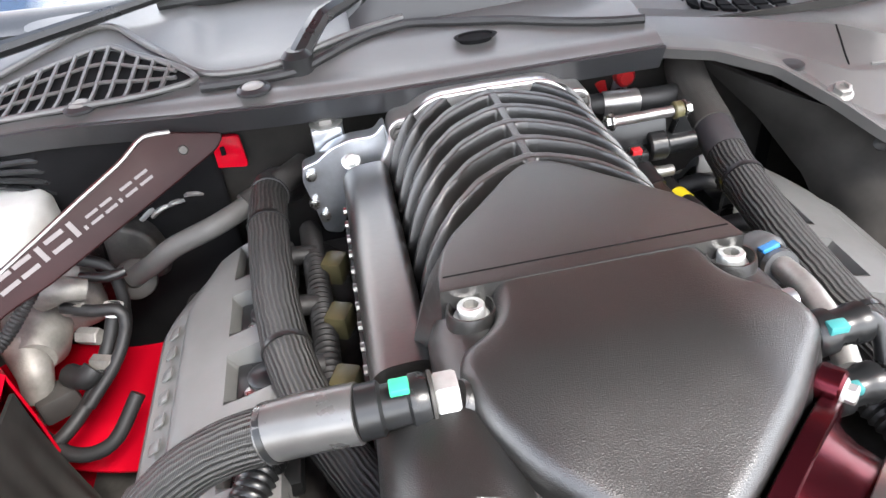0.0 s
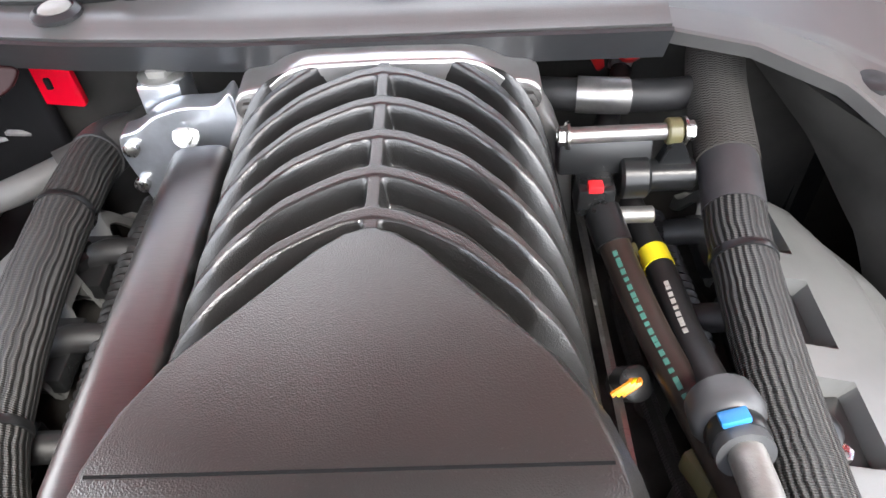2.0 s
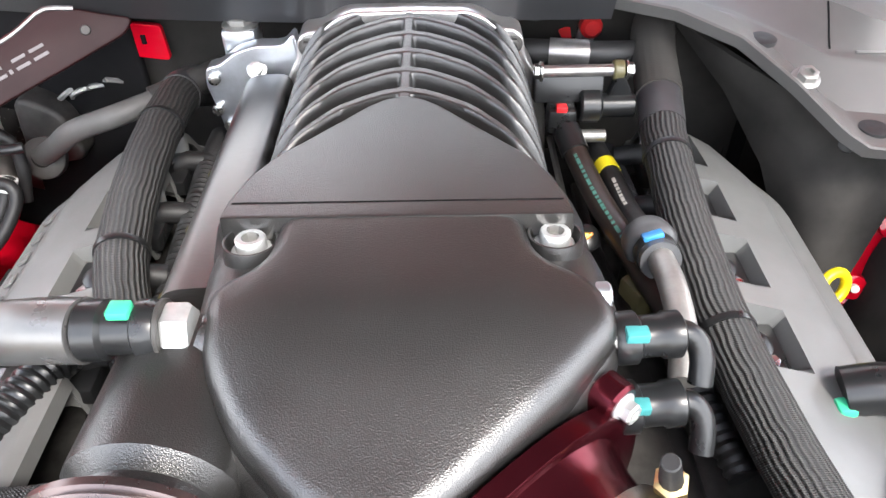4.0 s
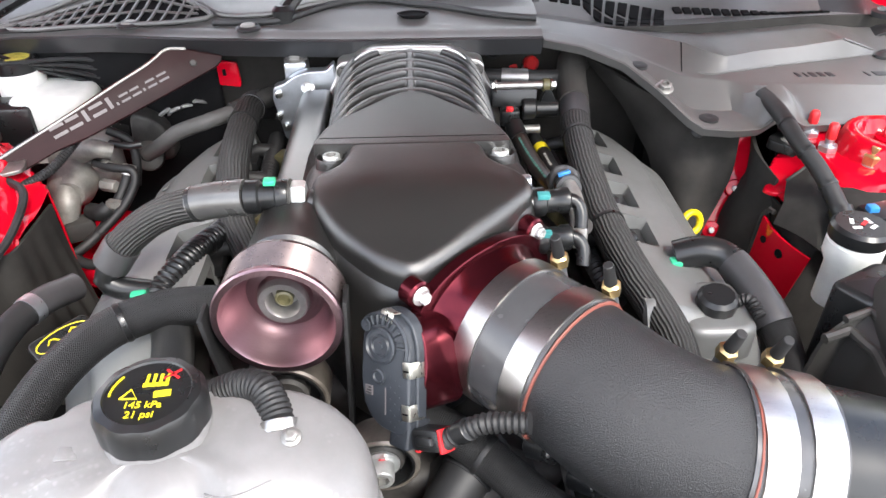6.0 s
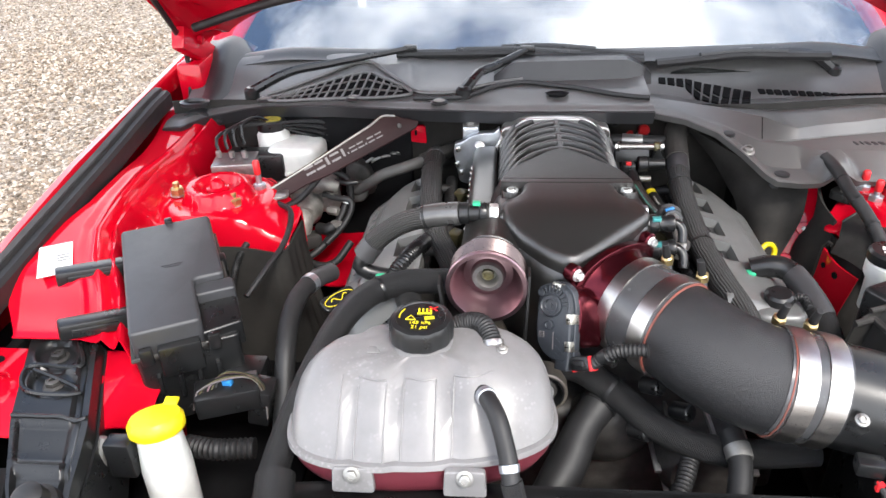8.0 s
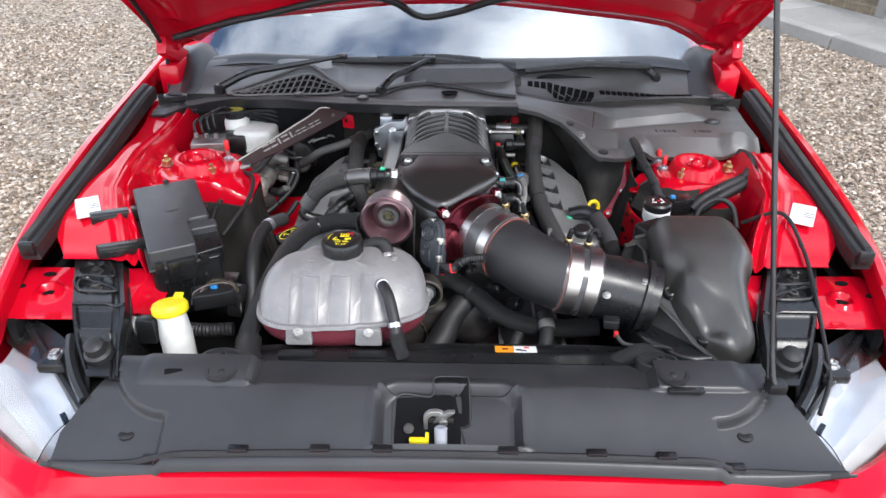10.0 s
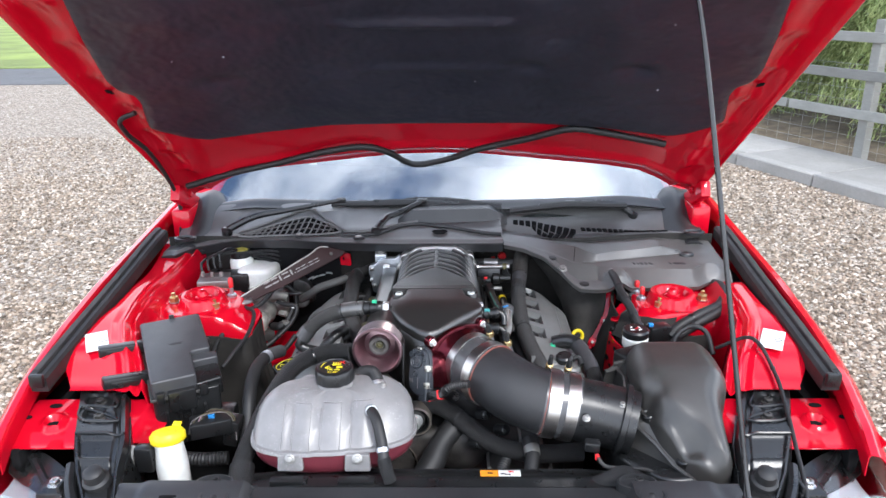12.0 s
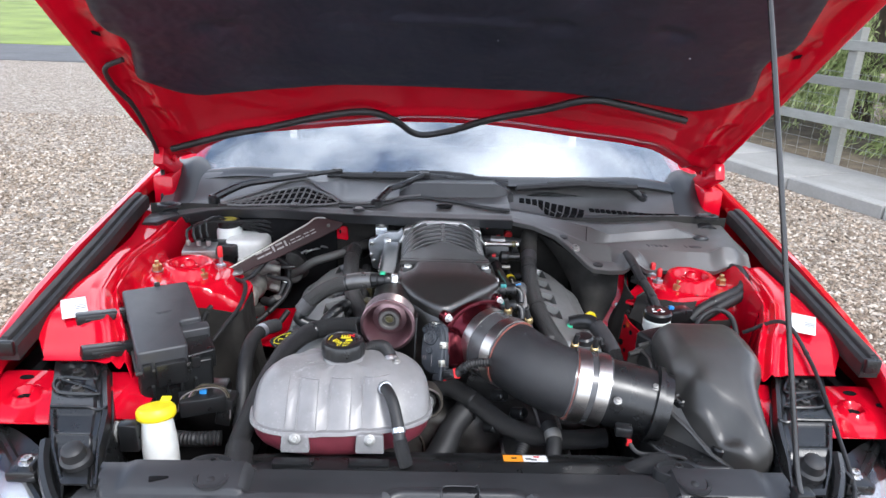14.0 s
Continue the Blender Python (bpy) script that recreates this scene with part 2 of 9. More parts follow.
WHITE = milky("white_reservoir_plastic", (0.74, 0.75, 0.71), 0.42, 0.25)
TANK = milky("cloudy_tank_plastic", (0.215, 0.21, 0.21), 0.34, 0.4, foam=0.5)
PINK = milky("pink_coolant_plastic", (0.15, 0.028, 0.04), 0.32, 0.4)
PAPER = plain("white_label", (0.74, 0.74, 0.72), 0.45, var=0.04)
ORANGE = plain("orange_label", (0.85, 0.30, 0.02), 0.45, var=0.05)
SILVER = plain("silver_print", (0.15, 0.135, 0.135), 0.5, metal=0.2, var=0.05)
GREEN = plain("green_clip", (0.04, 0.42, 0.22), 0.4, var=0.08)
BLUE = plain("blue_clip", (0.03, 0.22, 0.55), 0.4, var=0.08)
REDPLAST = plain("red_cap_plastic", (0.60, 0.02, 0.025), 0.35, var=0.1)
TAN = plain("aged_connector", (0.095, 0.085, 0.040), 0.4, var=0.3)
HOSE = braided("braided_sleeve", (0.012, 0.012, 0.0125), (0.036, 0.0355, 0.035), 301.6, 3100, 0.42)
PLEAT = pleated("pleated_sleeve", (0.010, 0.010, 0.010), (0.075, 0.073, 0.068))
CONDUIT = braided("cloth_wrap", (0.028, 0.025, 0.022), (0.095, 0.086, 0.075), 125.7, 2600, 0.8)
GLASS = clear("screen_glass", (0.90, 0.96, 0.97), 0.0, 2.7)
LENS = clear("lamp_lens", (0.95, 0.96, 0.97), 0.03)
CONCRETE = pieces("concrete", [(0.0, (0.30, 0.29, 0.27)), (1.0, (0.40, 0.385, 0.36))], 0.85, 0.35, 45)
OLDWOOD = pieces("weathered_wood", [(0.0, (0.20, 0.20, 0.185)), (1.0, (0.31, 0.31, 0.285))], 0.85, 0.5, 10, 0.004, (1, 1, 6))
ASPHALT = plain("asphalt", (0.075, 0.075, 0.078), 0.8, var=0.2, vscale=1.5, bump=0.5, bscale=90, dist=0.004)
GRASS = plain("meadow", (0.17, 0.22, 0.045), 0.9, var=0.4, vscale=0.5, bump=0.6, bscale=30, dist=0.03)
SOIL = plain("leafy_soil", (0.11, 0.085, 0.055), 0.9, var=0.5, vscale=6, bump=0.8, bscale=40, dist=0.02)
STUBBLE = plain("far_field", (0.22, 0.17, 0.10), 0.9, var=0.2, vscale=0.05)
BARK = plain("bark", (0.08, 0.06, 0.045), 0.9, var=0.4, vscale=9, bump=0.8, bscale=30, dist=0.01)
DARKLEAF = island("dark_conifer_leaf", [(0.0, (0.045, 0.066, 0.042)), (0.5, (0.095, 0.130, 0.080)), (1.0, (0.19, 0.225, 0.135))])
LEAF = island("light_conifer_leaf", [(0.0, (0.12, 0.165, 0.045)), (0.5, (0.27, 0.33, 0.115)), (1.0, (0.46, 0.50, 0.22))], 0.6, 0.4)
PEBBLE = island("pebble", [(0.0, (0.09, 0.07, 0.052)), (0.3, (0.23, 0.175, 0.125)), (0.7, (0.43, 0.345, 0.26)), (1.0, (0.70, 0.63, 0.54))], 0.75)
WIRE = plain("galvanised_wire", (0.30, 0.31, 0.30), 0.5, metal=0.6)
BOWL = plain("lamp_bowl", (0.33, 0.35, 0.39), 0.22, metal=0.35, var=0.1)
# Near-black for holes, wells and hollows: their shade is put into the colour.
DARK = plain("shade_black", (0.005, 0.005, 0.0055), 0.9, var=0.3, spec=0.15)
BROWNSHADE = plain("dark_soil_cloth", (0.026, 0.0245, 0.0225), 0.85, var=0.4, spec=0.25)


# ---- building helpers ----
WORLD = {}


def finish(bm, name, material, smooth=40):
    bmesh.ops.recalc_face_normals(bm, faces=bm.faces)
    me = bpy.data.meshes.new(name)
    bm.to_mesh(me)
    bm.free()
    me.materials.append(material)
    if smooth:
        me.shade_smooth()
        me.set_sharp_from_angle(angle=radians(smooth))
    return me


def thing(name, base, label, category, group="", kind=""):
    """A top-level thing: an Empty at its base."""
    ob = new(name)
    ob.empty_display_size = 0.02
    ob.location = base
    WORLD[ob] = Matrix.Translation(base)
    return tagged(ob, label, category, group, kind)


def part(name, bm, material, parent, label="", smooth=40):
    """Links a bmesh as one mesh object under a thing or a part."""
    ob = new(name, finish(bm, name, material, smooth))
    ob.parent = parent
    ob.matrix_parent_inverse = WORLD[parent].inverted()
    WORLD[ob] = Matrix()
    return tagged(ob, label) if label else ob


def lone(name, bm, material, label, category, kind="", group="", smooth=40):
    """A thing of one mesh."""
    ob = new(name, finish(bm, name, material, smooth))
    WORLD[ob] = Matrix()
    return tagged(ob, label, category, group, kind)


def axes(a, b):
    """A matrix whose z runs from a to b, at a."""
    d = Vector(b) - Vector(a)
    return Matrix.Translation(a) @ d.to_track_quat("Z", "Y").to_matrix().to_4x4()


def rings(loops, caps=True, closed=True, uv=None):
    """A skin over loops of equally many points."""
    bm = bmesh.new()
    vs = [[bm.verts.new(p) for p in loop] for loop in loops]
    lay = bm.loops.layers.uv.new("UVMap") if uv else None
    n = len(vs[0])
    for i in range(len(vs) - 1):
        for j in range(n if closed else n - 1):
            k = (j + 1) % n
            f = bm.faces.new((vs[i][j], vs[i][k], vs[i + 1][k], vs[i + 1][j]))
            if uv:
                for lp, (a, b) in zip(f.loops, ((j, i), (j + 1, i), (j + 1, i + 1), (j, i + 1))):
                    lp[lay].uv = (a / n, uv[b])
    if caps and closed:
        bm.faces.new(vs[0][::-1])
        bm.faces.new(vs[-1])
    return bm


def merge(*bms):
    out = bms[0]
    for b in bms[1:]:
        me = bpy.data.meshes.new("tmp")
        b.to_mesh(me)
        b.free()
        out.from_mesh(me)
        bpy.data.meshes.remove(me)
    return out


def lathe(profile, m, seg=28, caps=True):
    """Profile of (radius, height) turned round the z axis of m."""
    return rings([[m @ Vector((r * math.cos(2 * math.pi * j / seg), r * math.sin(2 * math.pi * j / seg), h)) for j in range(seg)] for r, h in profile], caps)


def rod(a, b, r, r2=None, seg=20, edge=0.0):
    """A round bar from a to b with eased ends."""
    m, h = axes(a, b), (Vector(b) - Vector(a)).length
    r2 = r if r2 is None else r2
    e = edge or min(r, r2, h) * 0.15
    return lathe([(r - e, 0), (r, e), (r2, h - e), (r2 - e, h)], m, seg)


def box(sx, sy, sz, m=Matrix(), edge=0.003, seg=2):
    bm = bmesh.new()
    bmesh.ops.create_cube(bm, size=1, matrix=m @ Matrix.Diagonal((sx, sy, sz, 1)))
    if edge:
        bmesh.ops.bevel(bm, geom=bm.edges[:], offset=edge, segments=seg, affect="EDGES", profile=0.5)
    return bm


def curve(points, step=0.006):
    """Points along a smooth line through those given."""
    p = [Vector(q) for q in points]
    p = [2 * p[0] - p[1]] + p + [2 * p[-1] - p[-2]]
    out = []
    for i in range(1, len(p) - 2):
        n = max(2, int((p[i + 1] - p[i]).length / step))
        for j in range(n):
            t = j / n
            out.append(0.5 * (2 * p[i] + (p[i + 1] - p[i - 1]) * t + (2 * p[i - 1] - 5 * p[i] + 4 * p[i + 1] - p[i + 2]) * t * t + (3 * p[i] - p[i - 1] - 3 * p[i + 1] + p[i + 2]) * t ** 3))
    return out + [p[-2]]


def tube(points, r, seg=16, step=0.008, ribs=0.0, pitch=0.006, raw=False, flat=1.0):
    """A hose along the points; r a radius or a rule of the share of its length; ribs: depth of its corrugation."""
    if ribs:
        step = pitch / 4
    line = [Vector(q) for q in points] if raw else curve(points, step)
    loops, uv, length = [], [], 0.0
    side = None
    for i, q in enumerate(line):
        d = (line[min(i + 1, len(line) - 1)] - line[max(i - 1, 0)]).normalized()
        if side is None:
            side = d.orthogonal().normalized()
        side = (side - d * side.dot(d)).normalized()
        up = d.cross(side)
        if i:
            length += (q - line[i - 1]).length
        rad = r(i / (len(line) - 1)) if callable(r) else r
        if ribs:
            rad += ribs * math.cos(2 * math.pi * length / pitch)
        loops.append([q + (side * math.cos(2 * math.pi * j / seg) * flat + up * math.sin(2 * math.pi * j / seg)) * rad for j in range(seg)])
        uv.append(length)
    return rings(loops, True, True, uv)


def round_outline(points, radius=0.01, n=5):
    """A closed plan with its corners rounded."""
    p = [Vector((q[0], q[1], 0)) for q in points]
    out = []
    for i in range(len(p)):
        a, b, c = p[i - 1], p[i], p[(i + 1) % len(p)]
        r = min(radius, (a - b).length * 0.45, (c - b).length * 0.45)
        s, e = b + (a - b).normalized() * r, b + (c - b).normalized() * r
        for k in range(n + 1):
            t = k / n
            out.append((1 - t) ** 2 * s + 2 * t * (1 - t) * b + t * t * e)
    return out


def inward(loop, d):
    """The plan drawn in by d (out: minus)."""
    n, out = len(loop), []
    area = sum(loop[i - 1].x * loop[i].y - loop[i].x * loop[i - 1].y for i in range(n))
    s = 1 if area > 0 else -1
    for i in range(n):
        t = (loop[(i + 1) % n] - loop[i - 1])
        if t.length < 1e-9:
            t = Vector((1, 0, 0))
        t.normalize()
        out.append(loop[i] + Vector((-t.y, t.x, 0)) * d * s)
    return out


def slab(points, z0, z1, m=Matrix(), corner=0.01, edge=0.004, lower=0.0, top=None, steps=4, fill=0):
    """A plate with the plan given, from z0 to z1, its upper edge rounded by edge; top: a rule for its upper height."""
    corner = max(corner, edge * 1.15) if corner else 0
    plan = round_outline(points, corner) if corner else [Vector((q[0], q[1], 0)) for q in points]
    hi = top or (lambda x, y: z1)
    loops = []
    def put(loop, drop, z=None):
        loops.append([m @ Vector((q.x, q.y, (hi(q.x, q.y) - drop) if z is None else z)) for q in loop])
    if lower:
        put(inward(plan, lower), 0, z0)
        put(plan, 0, z0 + lower)
    else:
        put(plan, 0, z0)
    for k in range(steps + 1):
        a = math.pi / 2 * k / steps
        put(inward(plan, edge * (1 - math.cos(a))), edge * (1 - math.sin(a)))
    if fill:
        inner = inward(plan, edge)
        mid = sum(inner, Vector()) / len(inner)
        for k in range(1, fill):
            put([mid + (q - mid) * (1 - k / fill) for q in inner], 0)
        put([mid + (q - mid) * 0.01 for q in inner], 0)
    return rings(loops)


def sheet(f, us, vs, thick=0.0):
    """A skin f(u, v) over the values given; thick: a second skin behind it, closed round the rim."""
    bm = bmesh.new()
    grid = [[bm.verts.new(f(u, v)) for v in vs] for u in us]
    for i in range(len(us) - 1):
        for j in range(len(vs) - 1):
            bm.faces.new((grid[i][j], grid[i + 1][j], grid[i + 1][j + 1], grid[i][j + 1]))
    if thick:
        bmesh.ops.recalc_face_normals(bm, faces=bm.faces)
        bm.normal_update()
        bmesh.ops.solidify(bm, geom=bm.faces[:], thickness=thick)
    return bm


def steps(a, b, n):
    return [a + (b - a) * i / n for i in range(n + 1)]


def ease(t, a, b):
    t = min(1, max(0, (t - a) / (b - a)))
    return t * t * (3 - 2 * t)


def table(x, rows):
    """Straight-line reading of rows (x, value)."""
    for (a, p), (b, q) in zip(rows, rows[1:]):
        if x <= b:
            t = min(1, max(0, (x - a) / (b - a)))
            return p + (q - p) * t
    return rows[-1][1]


def screw(p, n, r, parent, material=None, name="bolt", h=None, washer=True):
    """A hexagon bolt head with a flange, its axis n."""
    h = h or r * 0.9
    m = axes(p, Vector(p) + Vector(n))
    head = lathe([(r * 0.86, h * 0.15), (r * 0.9, h * 0.3), (r * 0.9, h * 0.88), (r * 0.75, h), (r * 0.45, h), (r * 0.42, h * 0.7)], m, 6)
    if washer:
        head = merge(lathe([(r * 1.25, -0.001), (r * 1.25, h * 0.12), (r * 1.0, h * 0.28)], m, 20), head)
    return part(name, head, material or CHROME, parent)


def band(line, at, r, width, parent, material, name="clamp", screwed=False):
    """A strap round a hose at a share of its length."""
    i = int(at * (len(line) - 1))
    a, b = line[max(0, i - 1)], line[min(len(line) - 1, i + 1)]
    d = (b - a).normalized()
    c = line[i]
    m = axes(c - d * width / 2, c + d * width / 2)
    return part(name, lathe([(r * 0.93, 0), (r + 0.0006, 0.0004), (r + 0.001, width * 0.5), (r + 0.0006, width - 0.0004), (r * 0.93, width)], m, 24), material, parent)


# ---- ground and surroundings ----
def flat(x0, x1, y0, y1, z, thick=0.02):
    return box(x1 - x0, y1 - y0, thick, Matrix.Translation(((x0 + x1) / 2, (y0 + y1) / 2, z - thick / 2)), 0)


lone("ground", flat(-900, 900, -900, 900, 0, 0.3), GRAVEL, "brown and beige loose gravel of a driveway", "ground", "structure")
lone("road", flat(-300, -3.5, 12.4, 15.6, 0.012), ASPHALT, "grey tarmac lane beyond the gravel", "road", "structure")
lone("field", flat(-300, 300, 15.6, 120, 0.03, 0.05), GRASS, "bright green grass verge and meadow beyond the lane", "field", "structure")
lone("far_field", flat(-500, 500, 120, 800, 0.6, 0.6), STUBBLE, "brown harvested field in the distance", "field", "structure")

# the fence line runs obliquely behind the car
ALONG, ACROSS = Vector((0.383, -0.924, 0)), Vector((0.924, 0.383, 0))
KERB = Vector((2.80, 5.27, 0))


def beside(a, c, z=0.0):
    return KERB + ALONG * a + ACROSS * c + Vector((0, 0, z))


def along_box(a0, a1, c0, c1, z0, z1, edge):
    m = Matrix.Translation(beside((a0 + a1) / 2, (c0 + c1) / 2, (z0 + z1) / 2)) @ Matrix.Rotation(math.atan2(ALONG.y, ALONG.x), 4, "Z")
    return box(a1 - a0, c1 - c0, z1 - z0, m, edge, 1)


pavement = thing("pavement", beside(0, 0.5), "pale concrete slab path with a raised kerb", "pavement", kind="structure")
for i in range(-9, 6):
    part("kerb_stone", along_box(i * 0.915, i * 0.915 + 0.908, 0, 0.13, -0.05, 0.11, 0.012), CONCRETE, pavement)
    for j in range(1):
        part("slab", along_box(i * 0.915, i * 0.915 + 0.906, 0.137, 0.93, -0.05, 0.10, 0.006), CONCRETE, pavement)
lone("verge", along_box(-14, 6, 0.93, 9, -0.05, 0.06, 0), SOIL, "rough leaf-strewn soil under the hedge", "verge", "structure")

fence = thing("fence", beside(0, 1.0), "weathered three-rail timber fence with wire mesh", "fence")
for i in range(-6, 4):
    part("post", along_box(0.55 + i * 1.75 - 0.05, 0.55 + i * 1.75 + 0.05, 0.95, 1.05, -0.2, 1.36, 0.006), OLDWOOD, fence)
    for z in (0.50, 0.86, 1.20):
        part("rail", along_box(0.55 + i * 1.75 - 0.86, 0.55 + i * 1.75 + 0.86, 0.91, 0.945, z - 0.045, z + 0.045, 0.004), OLDWOOD, fence)
mesh_net = bmesh.new()
for z in steps(0.06, 0.95, 8):
    a, b = beside(-10.5, 0.96, z), beside(6, 0.96, z)
    mesh_net = merge(mesh_net, rod(a, b, 0.0018, seg=4))
for i in range(110):
    a, b = beside(-10.5 + i * 0.15, 0.96, 0.06), beside(-10.5 + i * 0.15, 0.96, 0.95)
    mesh_net = merge(mesh_net, rod(a, b, 0.0015, seg=3))
tagged(part("wire_mesh", mesh_net, WIRE, fence, "thin square wire netting"), kind="stuff")

pole = thing("telegraph_pole", (-13.2, 25.0, 0), "wooden telegraph pole beyond the lane", "pole")
part("shaft", rod((-13.2, 25, -0.5), (-13.2, 25, 8.2), 0.13, 0.10, 12), OLDWOOD, pole)
part("number_plate", box(0.12, 0.02, 0.2, Matrix.Translation((-13.2, 24.86, 7.2)), 0.004), PAPER, pole)


def sprays(points, dirs, size, rng, blades=14):
    """Small leaf blades round each point, drooping along its way: vertices and faces of one mesh."""
    p = np.repeat(np.array([tuple(q) for q in points]), blades, 0)
    d = np.repeat(np.array([tuple(q) for q in dirs]), blades, 0)
    n = len(p)
    unit = lambda v: v / np.linalg.norm(v, axis=1, keepdims=True)
    a = p + rng.normal(0, size * 0.45, (n, 3))
    w = unit(d + rng.normal(0, 0.6, (n, 3)))
    s = unit(np.cross(w, rng.normal(0, 1, (n, 3))))
    l, b = size * rng.uniform(0.6, 1.3, (n, 1)), size * rng.uniform(0.035, 0.085, (n, 1))
    verts = np.stack([a, a + w * l * 0.5 + s * b, a + w * l, a + w * l * 0.5 - s * b + np.cross(w, s) * b * 0.5], 1).reshape(-1, 3)
    one = np.array([(0, 1, 2), (0, 2, 3)])
    return verts.tolist(), (one[None] + 4 * np.arange(n)[:, None, None]).reshape(-1, 3).tolist()


def conifer(base, height, radius, count, size, leaf, seed, label, droop=0.5, low=0.05):
    """A trunk with whorls of limbs; leaf sprays sit along the limbs, densest outside."""
    rng = np.random.default_rng(seed)
    tree = thing("conifer_tree", base, label, "tree", "trees behind the fence")
    base = Vector(base)
    part("trunk", rod(base - Vector((0, 0, 0.2)), base + Vector((0, 0, height)), radius * 0.07 + 0.05, 0.02, 9), BARK, tree)
    limbs, pts, ways = [], [], []
    whorls = int(height * 4)
    for i in range(whorls):
        f = low + (1 - low) * (i + rng.uniform()) / whorls
        for j in range(5):
            ang = rng.uniform(0, 2 * math.pi)
            reach = radius * (1 - f) ** 0.65 * rng.uniform(0.6, 1.12) + 0.15
            out = Vector((math.cos(ang), math.sin(ang), 0))
            a = base + Vector((0, 0, height * f))
            b = a + out * reach * 0.6 + Vector((0, 0, reach * 0.12))
            c = a + out * reach + Vector((0, 0, -reach * droop * 0.35))
            if j < 2:
                limbs.append(tube([a, b, c], lambda t: 0.022 * (1 - t) + 0.004, 4, 0.3))
            n = max(3, int(count * reach / radius))
            for _ in range(n):
                t = rng.uniform(0.25, 1.0) ** 0.6
                q = (a + (b - a) * t / 0.6) if t < 0.6 else (b + (c - b) * (t - 0.6) / 0.4)
                pts.append(q + Vector(rng.normal(0, 0.09 * reach, 3)))
                ways.append(out * 0.8 + Vector((0, 0, -droop)))
    tagged(part("branchwork", merge(*limbs), BARK, tree), kind="stuff")
    v, f = sprays(pts, ways, size, rng)
    me = bpy.data.meshes.new("crown")
    me.from_pydata(v, [], f)
    me.materials.append(leaf)
    crown = new("crown", me)
    crown.parent = tree
    crown.matrix_parent_inverse = WORLD[tree].inverted()
    tagged(crown, kind="stuff")


dark = "tall dark green conifer with drooping feathery branches"
pale = "yellow-green cypress with hanging feathery sprays"
for k, (x, y, h, r) in enumerate(((-1.5, 20.0, 10.6, 3.0), (0.9, 18.8, 12.0, 3.2), (2.6, 18.0, 12.8, 3.4), (5.2, 15.5, 12.5, 3.2), (7.4, 12.4, 11.0, 2.8), (1.2, 23, 12.5, 3.6), (-0.3, 21.5, 12.0, 3.2), (4.0, 17.5, 12.8, 3.4))):
    far = math.hypot(x, y + 1.75) * 1.55
    conifer((x * 1.55, (y + 1.75) * 1.55 - 1.75, 0.05), 1.7 + far * 0.352 * (h / 10.8), r * 1.7, 30, 0.36, DARKLEAF, 20 + k, dark, 0.7)
for k, (x, y, h, r) in enumerate(((4.9, 9.3, 6.0, 1.25), (5.35, 7.2, 6.4, 1.35), (6.0, 5.2, 5.6, 1.3), (4.35, 11.2, 6.0, 1.3))):
    conifer((x, y, 0.05), h, r, 62, 0.115, LEAF, 40 + k, pale, 1.1)


# loose stones lying on the gravel near the car
def pebbles(count, spots, seed):
    rng = np.random.default_rng(seed)
    spot = np.array(spots)[rng.integers(len(spots), size=count)]
    c = np.stack([spot[:, 0] + (spot[:, 1] - spot[:, 0]) * rng.random(count), spot[:, 2] + (spot[:, 3] - spot[:, 2]) * rng.random(count), np.zeros(count)], 1)
    c = c[((c - np.array(KERB)) @ np.array(ACROSS)) < -0.02]
    n = len(c)
    r = rng.uniform(0.006, 0.015, (n, 1))
    c[:, 2:] = r * 0.25
    a, t = rng.uniform(0, 6.28, n), rng.normal(0, 0.25, n)
    ax = np.stack([np.cos(a), np.sin(a), t], 1) * r * rng.uniform(1.0, 1.6, (n, 1))
    bx = np.stack([-np.sin(a), np.cos(a), -t], 1) * r * rng.uniform(0.7, 1.1, (n, 1))
    cz = np.concatenate([np.zeros((n, 2)), r * rng.uniform(0.5, 0.9, (n, 1))], 1)
    verts = np.stack([c + ax, c + bx, c - ax, c - bx, c + cz + 0.25 * ax, c + cz - 0.3 * ax + 0.2 * bx], 1).reshape(-1, 3)
    one = np.array([(0, 1, 4), (1, 5, 4), (1, 2, 5), (2, 3, 5), (3, 4, 5), (3, 0, 4)])
    faces = (one[None] + 6 * np.arange(n)[:, None, None]).reshape(-1, 3).tolist()
    me = bpy.data.meshes.new("pebbles")
    me.from_pydata(verts.tolist(), [], faces)
    me.materials.append(PEBBLE)
    tagged(new("pebbles", me), "loose brown and grey pebbles on the driveway", "pebbles", kind="stuff")


pebbles(70000, [(-3.2, -0.95, -0.8, 2.0), (-3.2, -0.95, -0.8, 2.0), (-4.2, -1.0, 2.0, 5.0), (0.95, 3.3, -0.6, 2.5), (0.95, 3.3, -0.6, 2.5), (1.0, 3.3, 2.5, 5.2), (-6.5, -3.0, 2.5, 7.0)], 5)


# ---- the car's body ----
car = thing("car", (0, 0, 0), "glossy red sports car with its bonnet raised", "car")


def flip(s, p):
    return Vector((s * p.x, p.y, p.z))


